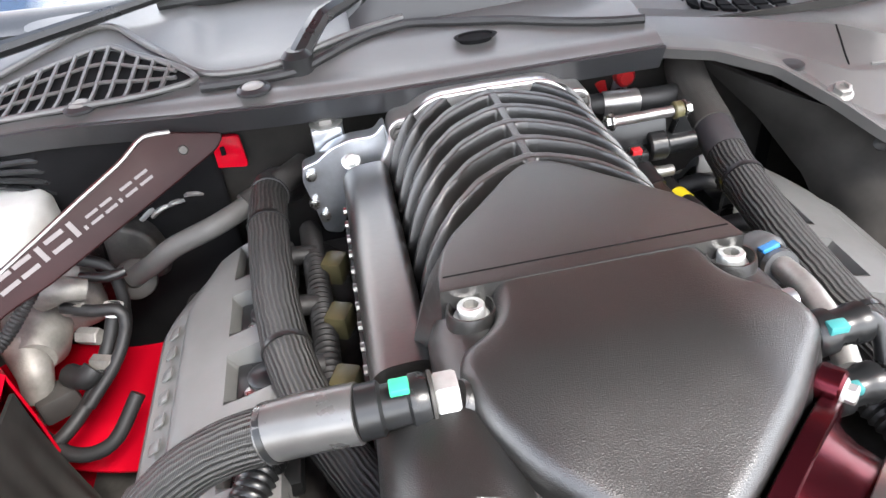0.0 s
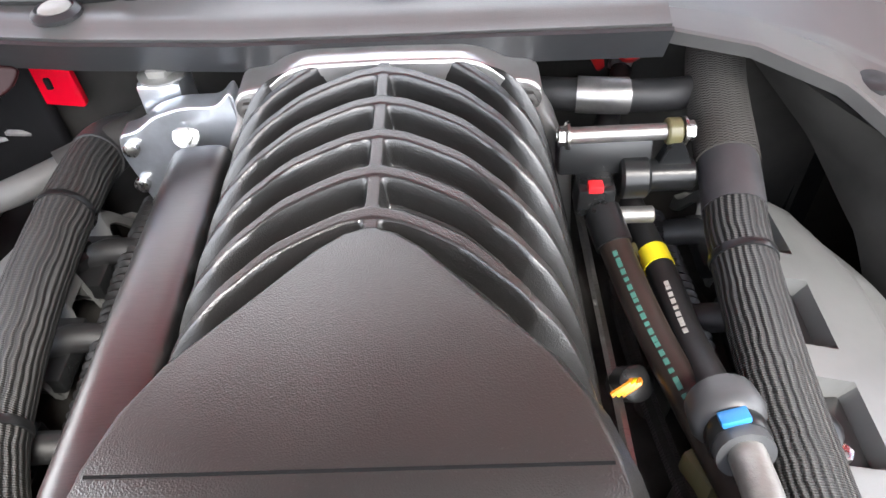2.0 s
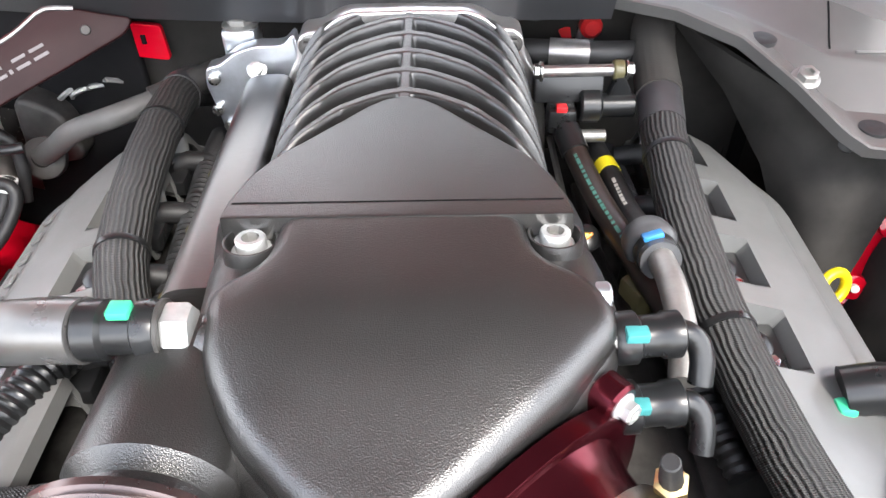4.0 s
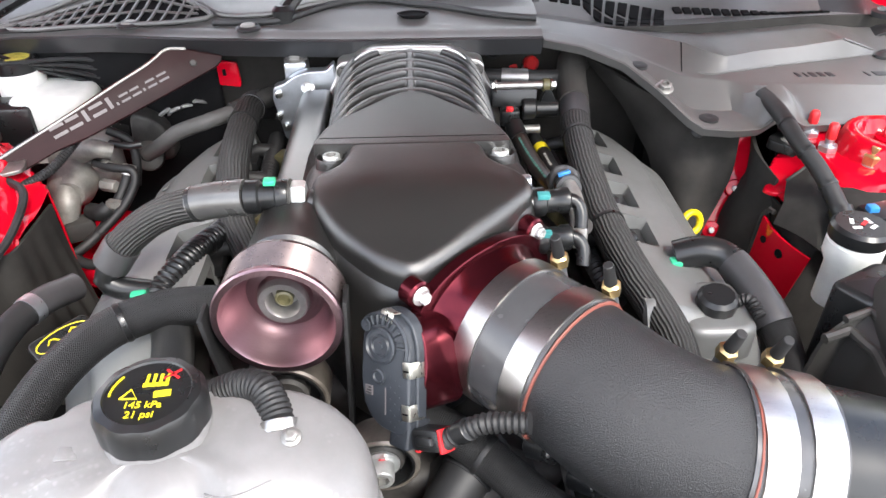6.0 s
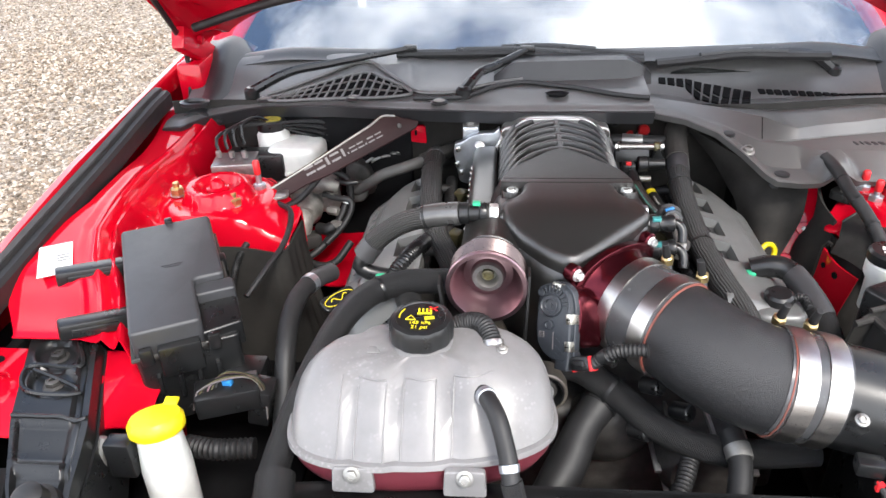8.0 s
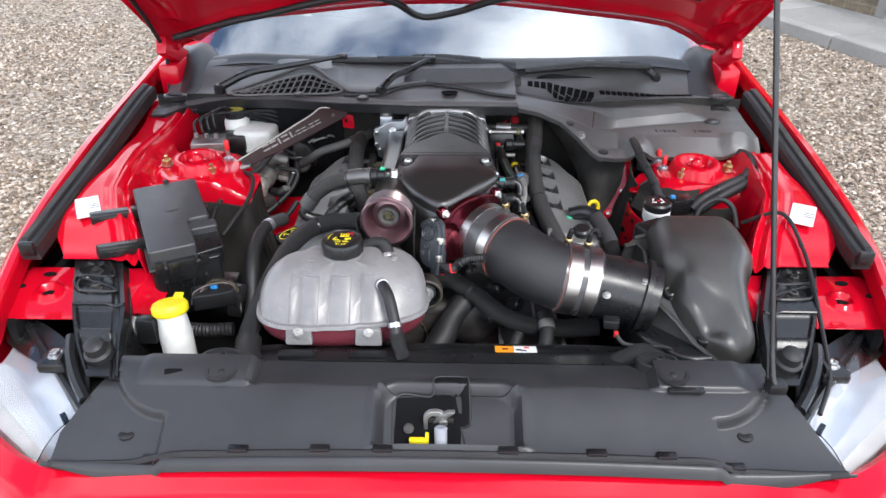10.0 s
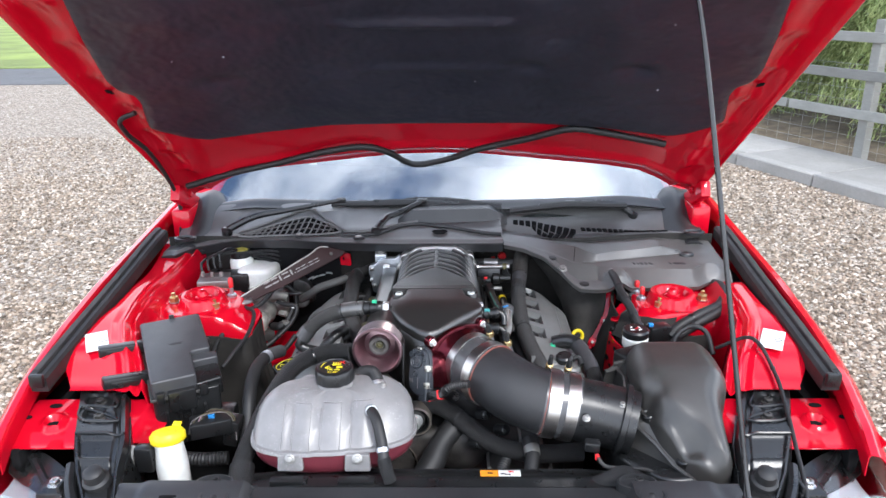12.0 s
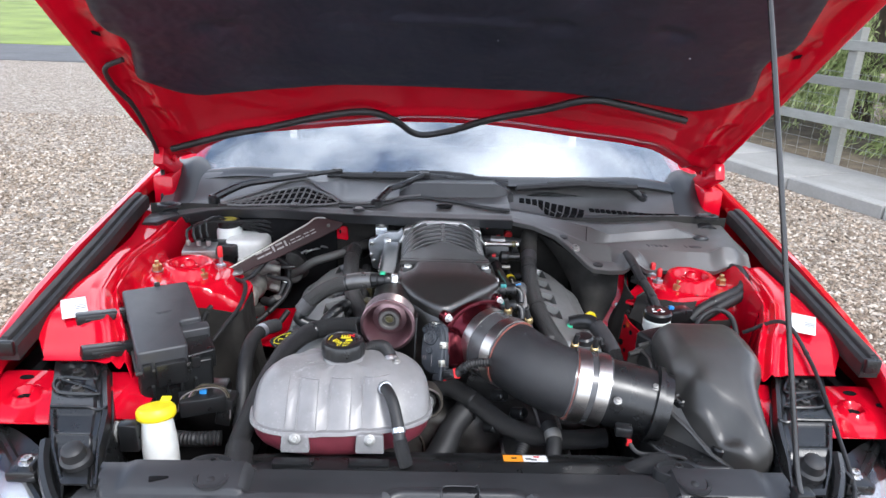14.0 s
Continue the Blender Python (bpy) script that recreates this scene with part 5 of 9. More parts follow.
part("opening_rim", tube([(x, y, deck(x, y) + 0.004) for x, y in OPEN + OPEN[:1]], 0.002, 6, 0.006), TRIM, latch)
part("hook", slab([(-0.026, 0.770), (-0.020, 0.770), (-0.020, 0.800), (-0.014, 0.808), (0.002, 0.806), (0.006, 0.812), (-0.004, 0.818), (-0.018, 0.816), (-0.027, 0.804)], 0.752, 0.760, Matrix(((1, 0, 0, 0), (0, 0, -1, 0), (0, 1, 0, 0), (0, 0, 0, 1))), 0.004, 0.001), CAST, latch)
part("hook", slab([(-0.012, 0.782), (0.0, 0.780), (0.010, 0.790), (0.026, 0.806), (0.014, 0.806), (-0.004, 0.796)], 0.742, 0.750, Matrix(((1, 0, 0, 0), (0, 0, -1, 0), (0, 1, 0, 0), (0, 0, 0, 1))), 0.003, 0.001), CAST, latch)
part("pivot", rod((0.006, -0.756, 0.786), (0.006, -0.742, 0.786), 0.007), CAST, latch)
part("lever", box(0.030, 0.010, 0.009, Matrix.Translation((-0.034, -0.789, 0.782)), 0.002), YELLOW, latch, "yellow plastic lever")
part("lever_end", box(0.006, 0.010, 0.018, Matrix.Translation((-0.020, -0.788, 0.788)), 0.002), YELLOW, latch)
part("spring_cover", rod((0.002, -0.790, 0.770), (0.002, -0.776, 0.800), 0.0105), plain("grey_latch_sleeve", (0.28, 0.29, 0.32), 0.5), latch)
part("catch_plate", box(0.045, 0.003, 0.02, Matrix.Translation((0.0, -0.748, 0.782)), 0.001), DARKCAST, latch)
screw((-0.051, -0.766, 0.786), (0, -0.5, 1), 0.007, latch, DARKCAST)


# ---- corner brackets by the lamps ----
def corner(s):
    b = thing("lamp_bracket", (s * 0.70, -0.5, 0.78), "black moulded plastic bracket behind the headlamp", "bracket", "lamp brackets")
    def f(u, v):
        y = -0.388 - 0.312 * v
        mid_x = table(v, [(0, 0.706), (0.46, 0.646), (0.76, 0.612), (1.0, 0.575)])
        wide = table(v, [(0, 0.108), (0.5, 0.110), (0.76, 0.086), (1.0, 0.060)])
        z = table(v, [(0, 0.868), (0.46, 0.862), (0.60, 0.852), (0.80, 0.842), (1.0, 0.832)])
        z -= 0.006 * ease(u, 0.12, 0.17) * (1 - ease(u, 0.22, 0.27)) + 0.02 * ease(u, 0.95, 1.0) + 0.02 * ease(-u, -0.05, 0.0)
        z -= 0.008 * ease(0.030 - math.hypot((u - 0.55) * 0.1, (v - 0.10) * 0.31), 0, 0.006) + 0.008 * ease(0.032 - math.hypot((u - 0.55) * 0.1, (v - 0.27) * 0.31), 0, 0.006)
        z -= 0.006 * ease(v, 0.47, 0.50) * (1 - ease(v, 0.64, 0.67)) * ease(0.34 - abs(u - 0.55), 0, 0.05)
        z -= 0.010 * ease(v, 0.68, 0.71) * (1 - ease(v, 0.93, 0.96)) * ease(0.40 - abs(u - 0.5), 0, 0.05)
        return Vector((s * (mid_x + wide * (u - 0.5)), y, z))
    part("body", sheet(f, steps(0, 1, 40), steps(0, 1, 70), 0.004), SMOOTH, b)
    for u in (0, 1):
        part("side", sheet(lambda v, t: f(u, v) + Vector((s * 0.012 * t * (2 * u - 1), 0, -0.10 * t)), steps(0, 1, 16), steps(0, 1, 4), 0.003), SMOOTH, b)
    part("front", sheet(lambda u, t: f(u, 0.0) + Vector((0, 0.004 * t, -0.06 * t)), steps(0, 1, 8), steps(0, 1, 3), 0.003), SMOOTH, b)
    part("ridge", tube([f(u, v) + Vector((0, 0, 0.002)) for u, v in ((0.28, 0.03), (0.24, 0.17), (0.86, 0.19), (0.86, 0.33), (0.30, 0.35), (0.24, 0.30), (0.80, 0.21))], 0.0032, 6, 0.006), SMOOTH, b)
    part("cross_rib", tube([f(u, 0.47) + Vector((0, 0, 0.002)) for u in steps(0.06, 0.94, 6)], 0.003, 6, 0.01), SMOOTH, b)
    for v in (0.10, 0.27):
        p = f(0.55, v)
        screw(p, (0, 0, 1), 0.011, b, DARKCAST)
    p = f(0.5, 0.82)
    part("bulb_cap", lathe([(0.026, 0), (0.024, 0.012), (0.019, 0.016), (0.017, 0.032), (0.012, 0.036)], axes(p, p + Vector((0, -0.3, 1))), 20), RUBBER, b, "round rubber bulb cap")
    arm = part("lamp_arm", box(0.05, 0.055, 0.02, Matrix.Translation((s * 0.690, -0.632, 0.808)), 0.005), SMOOTH, b)
    part("arm_rib", box(0.006, 0.05, 0.03, Matrix.Translation((s * 0.672, -0.630, 0.815)), 0.001), SMOOTH, arm)
    screw((s * 0.691, -0.630, 0.818), (0, 0, 1), 0.011, b, CHROME)
    part("lamp_back", sheet(lambda a, c: Vector((s * (0.575 + 0.28 * a - 0.02 * c), -0.70 + 0.20 * a - 0.05 * c, 0.795 - 0.01 * c - 0.006 * math.sin(a * 9))), steps(0, 1, 16), steps(-1, 1, 8), 0.004), SMOOTH, b)
    part("trunking", tube([(s * 0.672, -0.60, 0.835), (s * 0.655, -0.645, 0.825), (s * 0.628, -0.69, 0.812), (s * 0.60, -0.725, 0.80)], 0.011, 8), SMOOTH, b)


corner(-1)
corner(1)

# ---- expansion tank ----
tank = thing("coolant_tank", (-0.173, -0.49, 0.78), "cloudy white coolant expansion tank with pink fluid", "coolant tank")
TC, TA, TB, TH = Vector((-0.190, -0.498, 0.846)), 0.158, 0.078, 0.078


def tank_loop(z, grow=0.0):
    k = (z - TC.z) / (TH if z > TC.z else 0.062)
    k = max(-1, min(1, k))
    s = (1 - abs(k) ** 3.0) ** (1 / 2.4)
    out = []
    for j in range(96):
        a = 2 * math.pi * j / 96
        c, q = math.cos(a), math.sin(a)
        x = math.copysign(abs(c) ** 0.78, c) * (TA + grow) * (0.30 + 0.70 * s)
        y = math.copysign(abs(q) ** 0.72, q) * (TB + grow) * (0.52 + 0.48 * s)
        groove = math.exp(-((x + 0.082) / 0.008) ** 2) + math.exp(-((x + 0.028) / 0.008) ** 2) + math.exp(-((x - 0.030) / 0.008) ** 2)
        lobes = 1 - 0.13 * min(1, max(0, k + 0.35)) * groove + 0.045 * math.cos((x + 0.055) * 114) * ease(k, 0.0, 0.5) * ease(0.10 - abs(x), 0, 0.02)
        out.append(TC + Vector((x - 0.11 * y * lobes, y * lobes * (1 - 0.22 * max(0, k)) + 0.11 * x + 0.055 * max(0, k), z - TC.z - 0.005 * groove * ease(k, 0.5, 1.0))))
    return out


up = [tank_loop(TC.z + TH * t) for t in (0, 0.1, 0.22, 0.35, 0.5, 0.63, 0.75, 0.85, 0.92, 0.97, 1.0)]
part("upper_half", rings(up), TANK, tank, "cloudy white upper shell")
part("lower_half", rings([tank_loop(TC.z - 0.062 * t) for t in (1, 0.97, 0.9, 0.78, 0.6, 0.4, 0.2, 0.0)]), PINK, tank, "lower shell tinted pink by the coolant")
part("seam", rings([tank_loop(TC.z - 0.004, 0.001), tank_loop(TC.z - 0.003, 0.005), tank_loop(TC.z + 0.003, 0.005), tank_loop(TC.z + 0.004, 0.001)]), TANK, tank)


def tank_line(xs, ks, r):
    """A moulded line over the shell's front: x offset and height share for each point."""
    pts = []
    for x, k in zip(xs, ks):
        loop = tank_loop(TC.z + TH * k, 0.0008)
        for p, q in zip(loop, loop[1:] + loop[:1]):
            u, v = p.x - TC.x - x, q.x - TC.x - x
            if u * v <= 0 and u != v and p.y < TC.y + 0.11 * x + 0.055 * k:
                pts.append(p.lerp(q, u / (u - v)))
                break
    part("moulded_line", tube(pts, r, 6, 0.006), TANK, tank)


KS = steps(0.05, 0.86, 9)
for x in (-0.092, -0.072, -0.038, -0.018, 0.020, 0.040):
    tank_line([x] * 10, KS, 0.0011)
for x0, x1 in ((-0.072, -0.038), (-0.018, 0.020), (0.040, 0.085)):
    tank_line(steps(x0, x1, 6), [0.86] * 7, 0.0011)
for x in (-0.262, -0.134):
    fm = Matrix.Translation((x, -0.586, 0.818)) @ Matrix.Rotation(radians(80), 4, "X")
    foot = part("foot", slab([(-0.025, -0.004), (0.025, -0.004), (0.023, 0.030), (-0.023, 0.030)], -0.006, 0.003, fm, 0.005, 0.002), TANK, tank)
    screw(fm @ Vector((0, 0.022, 0.004)), (0, -0.9, 0.35), 0.008, foot, CAST)
    part("shelf_clip", box(0.07, 0.02, 0.02, Matrix.Translation((x, -0.606, 0.802)), 0.003), SMOOTH, tank)
part("neck", lathe([(0.046, -0.006), (0.041, 0.008), (0.0375, 0.018), (0.0355, 0.026)], Matrix.Translation((-0.194, -0.438, 0.908)), 32), TANK, tank)
cap_at = Matrix.Translation((-0.194, -0.437, 0.925))
lid = []
for r, h in ((0.036, 0), (0.039, 0.003), (0.039, 0.022), (0.036, 0.028), (0.031, 0.030), (0.030, 0.0285), (0.002, 0.0285)):
    lid.append([cap_at @ Vector(((r + (0.0013 * abs(math.cos(5 * 2 * math.pi * j / 96)) if r > 0.035 else 0)) * math.cos(2 * math.pi * j / 96), (r + (0.0013 * abs(math.cos(5 * 2 * math.pi * j / 96)) if r > 0.035 else 0)) * math.sin(2 * math.pi * j / 96), h)) for j in range(96)])
cap = part("cap", rings(lid), SMOOTH, tank, "black screw cap with yellow warning print")


def lettering(text, size, m, material, parent, name="lettering", depth=0.0003):
    """Raised letters in the built-in font, as a mesh."""
    cu = bpy.data.curves.new(name, "FONT")
    cu.body, cu.size, cu.extrude, cu.align_x, cu.align_y = text, size, depth, "CENTER", "CENTER"
    tmp = bpy.data.objects.new(name, cu)
    scene.collection.objects.link(tmp)
    bpy.context.view_layer.update()
    me = bpy.data.meshes.new_from_object(tmp)
    bpy.data.objects.remove(tmp)
    me.transform(m)
    me.materials.clear()
    me.materials.append(material)
    ob = new(name, me)
    ob.parent = parent
    ob.matrix_parent_inverse = WORLD[parent].inverted()
    WORLD[ob] = Matrix()
    return ob


def on_cap(x, y, turn=0.0, h=0.0295):
    return cap_at @ Matrix.Translation((x, y, h)) @ Matrix.Rotation(turn, 4, "Z")


lettering("145 kPa", 0.0085, on_cap(0.0, -0.0125), LEMON, cap)
lettering("21 psi", 0.0085, on_cap(0.0, -0.0215), LEMON, cap)
part("warning_mark", tube([cap_at @ Vector(q) for q in ((-0.018, -0.006, 0.0292), (-0.006, -0.006, 0.0292), (-0.012, 0.003, 0.0292), (-0.018, -0.006, 0.0292))], 0.0007, 5, raw=True), LEMON, cap)
part("book_mark", box(0.012, 0.006, 0.0006, on_cap(0.011, -0.002, 0.15), 0), LEMON, cap)
part("radiator_mark", box(0.018, 0.0035, 0.0006, on_cap(0.004, 0.007, 0.05), 0), LEMON, cap)
for i in range(4):
    part("radiator_mark", box(0.0022, 0.010, 0.0006, on_cap(-0.003 + i * 0.0048, 0.0125, 0.05), 0), LEMON, cap)
for t in (0.7, -0.7):
    part("cross_mark", box(0.014, 0.002, 0.0006, on_cap(0.014, 0.017, t, 0.0297), 0), REDPLAST, cap)
for i in range(9):
    a = 2.55 + i * 0.085
    part("part_number", box(0.0015, 0.0024, 0.0006, on_cap(0.026 * math.cos(a), 0.026 * math.sin(a), a), 0), LEMON, cap)
part("moulded_mark", box(0.016, 0.012, 0.0015, Matrix.Translation((-0.250, -0.462, 0.9215)), 0.0004), TANK, tank)
part("moulded_mark", box(0.014, 0.010, 0.0015, Matrix.Translation((-0.215, -0.484, 0.9135)) @ Matrix.Rotation(0.5, 4, "X"), 0.0004), TANK, tank)

spout = thing("tank_return_hose", (-0.10, -0.53, 0.88), "short black rubber return hose with bright clamps", "hose", "hoses")
line = [(-0.119, -0.494, 0.886), (-0.112, -0.520, 0.904), (-0.098, -0.550, 0.899), (-0.087, -0.578, 0.872), (-0.081, -0.600, 0.845), (-0.070, -0.613, 0.81)]
part("tube", tube(line, 0.0105, 14), RUBBER, spout)
cl = curve(line)
for t in (0.22, 0.70):
    band(cl, t, 0.011, 0.009, spout, ZINC)
part("sleeve", tube([cl[int(len(cl) * 0.72)], cl[int(len(cl) * 0.86)], cl[-1]], 0.0125, 12), HOSE, spout)

neckhose = thing("tank_feed_hose", (-0.14, -0.42, 0.90), "ribbed black hose to the tank with a metal clip", "hose", "hoses")
line = [(-0.185, -0.385, 0.895), (-0.165, -0.398, 0.908), (-0.140, -0.402, 0.922), (-0.120, -0.412, 0.927), (-0.108, -0.432, 0.918), (-0.105, -0.450, 0.905)]
part("tube", tube(line, 0.0125, 16, ribs=0.0006, pitch=0.004), RUBBER, neckhose)
band(curve(line), 0.93, 0.0145, 0.009, neckhose, STEEL)
screw((-0.094, -0.455, 0.922), (0, -0.3, 1), 0.006, neckhose, CAST)

# ---- fuse box ----
# Lid greyer than its box: some of the sky's reflection is in the colour.
LIDGREY = plain("lit_lid_plastic", (0.036, 0.037, 0.040), 0.46, var=0.15, vscale=9, bump=0.15, bscale=700)
fuse = thing("fuse_box", (-0.57, -0.33, 0.80), "black plastic fuse box with a clipped lid", "fuse box")
FM = Matrix.Translation((-0.572, -0.298, 0.931)) @ Matrix.Rotation(radians(26.7), 4, "Z") @ Matrix.Rotation(radians(5.4), 4, "X") @ Matrix.Translation((0, 0, -0.047))
part("lid", slab([(-0.067, -0.130), (0.024, -0.130), (0.024, -0.036), (0.067, -0.036), (0.067, 0.130), (-0.067, 0.130)], 0.0, 0.047, FM, 0.008, 0.005), LIDGREY, fuse, "slightly domed black lid")
part("lid_rim", tube([FM @ Vector((x, y, 0.004)) for x, y in ((0.024, -0.132), (-0.069, -0.132), (-0.069, 0.132), (0.069, 0.132), (0.069, -0.034))], 0.004, 8, raw=True), DUSTY, fuse)
part("body", slab([(-0.068, -0.131), (0.068, -0.131), (0.068, 0.131), (-0.068, 0.131)], -0.12, 0.006, FM, 0.008, 0.003), SMOOTH, fuse)
part("ledge", slab([(0.020, -0.128), (0.076, -0.120), (0.076, -0.034), (0.020, -0.034)], -0.02, 0.020, FM, 0.006, 0.004), SMOOTH, fuse)
part("ledge_lip", slab([(0.022, -0.062), (0.078, -0.062), (0.078, -0.034), (0.022, -0.034)], 0.0, 0.036, FM, 0.006, 0.004), LIDGREY, fuse)
part("clip_front", box(0.055, 0.014, 0.05, FM @ Matrix.Translation((-0.010, -0.136, -0.004)), 0.003), SMOOTH, fuse)
for x in (-0.052, 0.035):
    part("latch_tab", box(0.016, 0.010, 0.026, FM @ Matrix.Translation((x, -0.136, 0.010)), 0.002), SMOOTH, fuse)
for y in (0.06, -0.01):
    part("side_rib", box(0.010, 0.020, 0.060, FM @ Matrix.Translation((0.072, y, -0.020)), 0.002), SMOOTH, fuse)
for i in range(4):
    part("rib", box(0.006, 0.012, 0.045, FM @ Matrix.Translation((-0.045 + i * 0.026, -0.134, -0.050)), 0.001), SMOOTH, fuse)
for tip, root in (((-0.738, -0.322, 0.926), (-0.648, -0.262, 0.914)), ((-0.690, -0.414, 0.902), (-0.606, -0.352, 0.886))):
    am = axes(tip, root) @ Matrix.Rotation(radians(90), 4, "Z")
    part("arm", box(0.024, 0.026, 0.112, am @ Matrix.Translation((0, 0, 0.056)), 0.004), SMOOTH, fuse)
    part("arm_channel", box(0.010, 0.030, 0.060, am @ Matrix.Translation((0, 0, 0.045)), 0.002), SMOOTH, fuse)
    part("arm_loop", tube([am @ Vector(q) for q in ((-0.010, -0.008, 0.022), (-0.020, -0.008, 0.024), (-0.020, -0.008, 0.044), (-0.010, -0.008, 0.046))], 0.0035, 8, raw=True), SMOOTH, fuse)
part("mark", box(0.030, 0.0012, 0.0005, FM @ Matrix.Translation((0.0, 0.01, 0.0474)), 0), TRIM, fuse)
part("mark", box(0.022, 0.0012, 0.0005, FM @ Matrix.Translation((0.0, 0.005, 0.0474)), 0), TRIM, fuse)
part("peg", box(0.012, 0.014, 0.02, FM @ Matrix.Translation((0.005, 0.131, 0.042)), 0.003), SMOOTH, fuse)

conn = thing("wiring_block", (-0.47, -0.42, 0.80), "black wiring connectors with bare coloured wires", "connector")
part("block", box(0.085, 0.045, 0.035, Matrix.Translation((-0.465, -0.430, 0.812)) @ Matrix.Rotation(0.35, 4, "Z"), 0.004), SMOOTH, conn)
part("block", box(0.030, 0.040, 0.06, Matrix.Translation((-0.425, -0.415, 0.79)) @ Matrix.Rotation(0.2, 4, "Y"), 0.004), SMOOTH, conn)
part("cap", box(0.05, 0.06, 0.05, Matrix.Translation((-0.455, -0.380, 0.795)), 0.006), SMOOTH, conn)
for i, c in enumerate((SILVER, TAN, SMOOTH, ANOPLUM, TAN, RUBBER)):
    o = i * 0.004
    part("wire", tube([(-0.505 + o, -0.455, 0.805), (-0.495 + o, -0.452 + o, 0.835), (-0.465, -0.435 + o, 0.842), (-0.430 + o * 0.5, -0.425, 0.838), (-0.415, -0.430 + o * 0.3, 0.81), (-0.412, -0.44, 0.78)], 0.0013, 5, 0.01), c, conn)
part("clip", box(0.014, 0.010, 0.010, Matrix.Translation((-0.463, -0.428, 0.833)), 0.002), BLUE, conn, "small blue clip")
part("loom", tube([(-0.515, -0.475, 0.76), (-0.47, -0.485, 0.765), (-0.42, -0.48, 0.765)], 0.014, 14, ribs=0.0012, pitch=0.007), RUBBER, conn)

bottle = thing("washer_bottle", (-0.515, -0.525, 0.70), "white washer bottle neck with a yellow flip cap", "washer bottle")
part("neck", lathe([(0.030, -0.12), (0.031, -0.04), (0.027, 0.0), (0.029, 0.012)], axes((-0.514, -0.530, 0.832), (-0.518, -0.522, 0.90)), 24), WHITE, bottle)
part("cap", lathe([(0.031, 0), (0.034, 0.004), (0.034, 0.015), (0.030, 0.021), (0.004, 0.022)], axes((-0.5145, -0.529, 0.840), (-0.520, -0.515, 0.90)), 28), YELLOW, bottle, "bright yellow flip cap")
part("tab", box(0.018, 0.014, 0.005, Matrix.Translation((-0.508, -0.495, 0.857)) @ Matrix.Rotation(0.2, 4, "X"), 0.002), YELLOW, bottle)
part("pump_connector", box(0.034, 0.024, 0.055, Matrix.Translation((-0.556, -0.548, 0.815)), 0.004), SMOOTH, bottle)
part("lever", tube([(-0.582, -0.556, 0.80), (-0.580, -0.552, 0.825), (-0.576, -0.545, 0.842)], 0.005, 8), CAST, bottle)

# ---- air box ----
AIRBOX = plain("satin_moulded_plastic", (0.040, 0.0385, 0.036), 0.38, var=0.25, vscale=8, bump=0.15, bscale=700, spec=0.6)
airbox = thing("air_filter_box", (0.49, -0.43, 0.70), "large smooth black moulded air filter box", "air box")
AP = [(0.428, -0.300), (0.445, -0.262), (0.485, -0.240), (0.545, -0.236), (0.592, -0.262), (0.612, -0.312), (0.612, -0.385), (0.604, -0.440), (0.576, -0.475), (0.570, -0.530), (0.570, -0.605), (0.515, -0.605), (0.480, -0.560), (0.448, -0.520), (0.430, -0.475), (0.424, -0.400), (0.424, -0.340)]


def air_top(x, y):
    z = 0.940 - 0.95 * max(0, -0.42 - y) ** 1.45 - 0.3 * max(0, 0.46 - x) + 0.006 * math.cos((y + 0.38) * 14) - 0.35 * max(0, x - 0.57) - 2.0 * max(0, y + 0.32) ** 1.5
    z -= 0.034 * math.exp(-((x - 0.438) / 0.020) ** 2 - ((y + 0.470) / 0.022) ** 2)
    z -= 0.026 * math.exp(-((x - 0.492) / 0.024) ** 2 - ((y + 0.560) / 0.024) ** 2)
    z -= 0.016 * math.exp(-((x - 0.462 - 0.9 * (-0.515 - y)) / 0.016) ** 2) * ease(-y, 0.47, 0.50)
    return z


part("lid", slab(AP, 0.74, 0, Matrix(), 0.045, 0.036, top=air_top, steps=8, fill=14), AIRBOX, airbox, "satin black domed lid")
fl = [(0.390, -0.318), (0.416, -0.312), (0.427, -0.340), (0.421, -0.400), (0.408, -0.446), (0.420, -0.482), (0.453, -0.520), (0.480, -0.556), (0.520, -0.590)]
fz = [0.878, 0.882, 0.878, 0.870, 0.862, 0.852, 0.832, 0.810, 0.792]
def seam_at(t):
    i = min(int(t), 7)
    k = t - i
    return Vector((*fl[i], fz[i])).lerp(Vector((*fl[i + 1], fz[i + 1])), k)


part("flange", sheet(lambda t, v: seam_at(t) + Vector((0.018 - 0.030 * v, 0.006 - 0.010 * v, 0.012 - 0.012 * v - 0.010 * v * v)), steps(0, 8, 80), steps(0.0, 0.9, 8), 0.004), AIRBOX, airbox)
for dx, dy, dz, r_ in ((0.010, 0.004, 0.013, 0.0042), (-0.010, -0.005, -0.002, 0.0050)):
    part("flange_bead", tube([seam_at(t) + Vector((dx, dy, dz)) for t in steps(0, 8, 32)], r_, 8, 0.006), AIRBOX, airbox)
part("skirt", sheet(lambda t, v: seam_at(t) + Vector((-0.008 - 0.030 * v, -0.003 - 0.012 * v, -0.006 - 0.14 * v)), steps(0, 8, 64), steps(0, 1, 6), 0.004), AIRBOX, airbox)
for x, y, z in ((0.436, -0.478, 0.866), (0.488, -0.560, 0.818)):
    part("boss", lathe([(0.014, -0.02), (0.013, 0.003), (0.010, 0.005), (0.007, 0.002), (0.002, 0.002)], axes((x, y, z), (x - 0.02, y - 0.02, z + 0.1)), 18), SMOOTH, airbox)
part("base", slab([(0.372, -0.36), (0.59, -0.32), (0.57, -0.58), (0.45, -0.60), (0.372, -0.52)], 0.62, 0.80, Matrix(), 0.03, 0.01), SMOOTH, airbox)
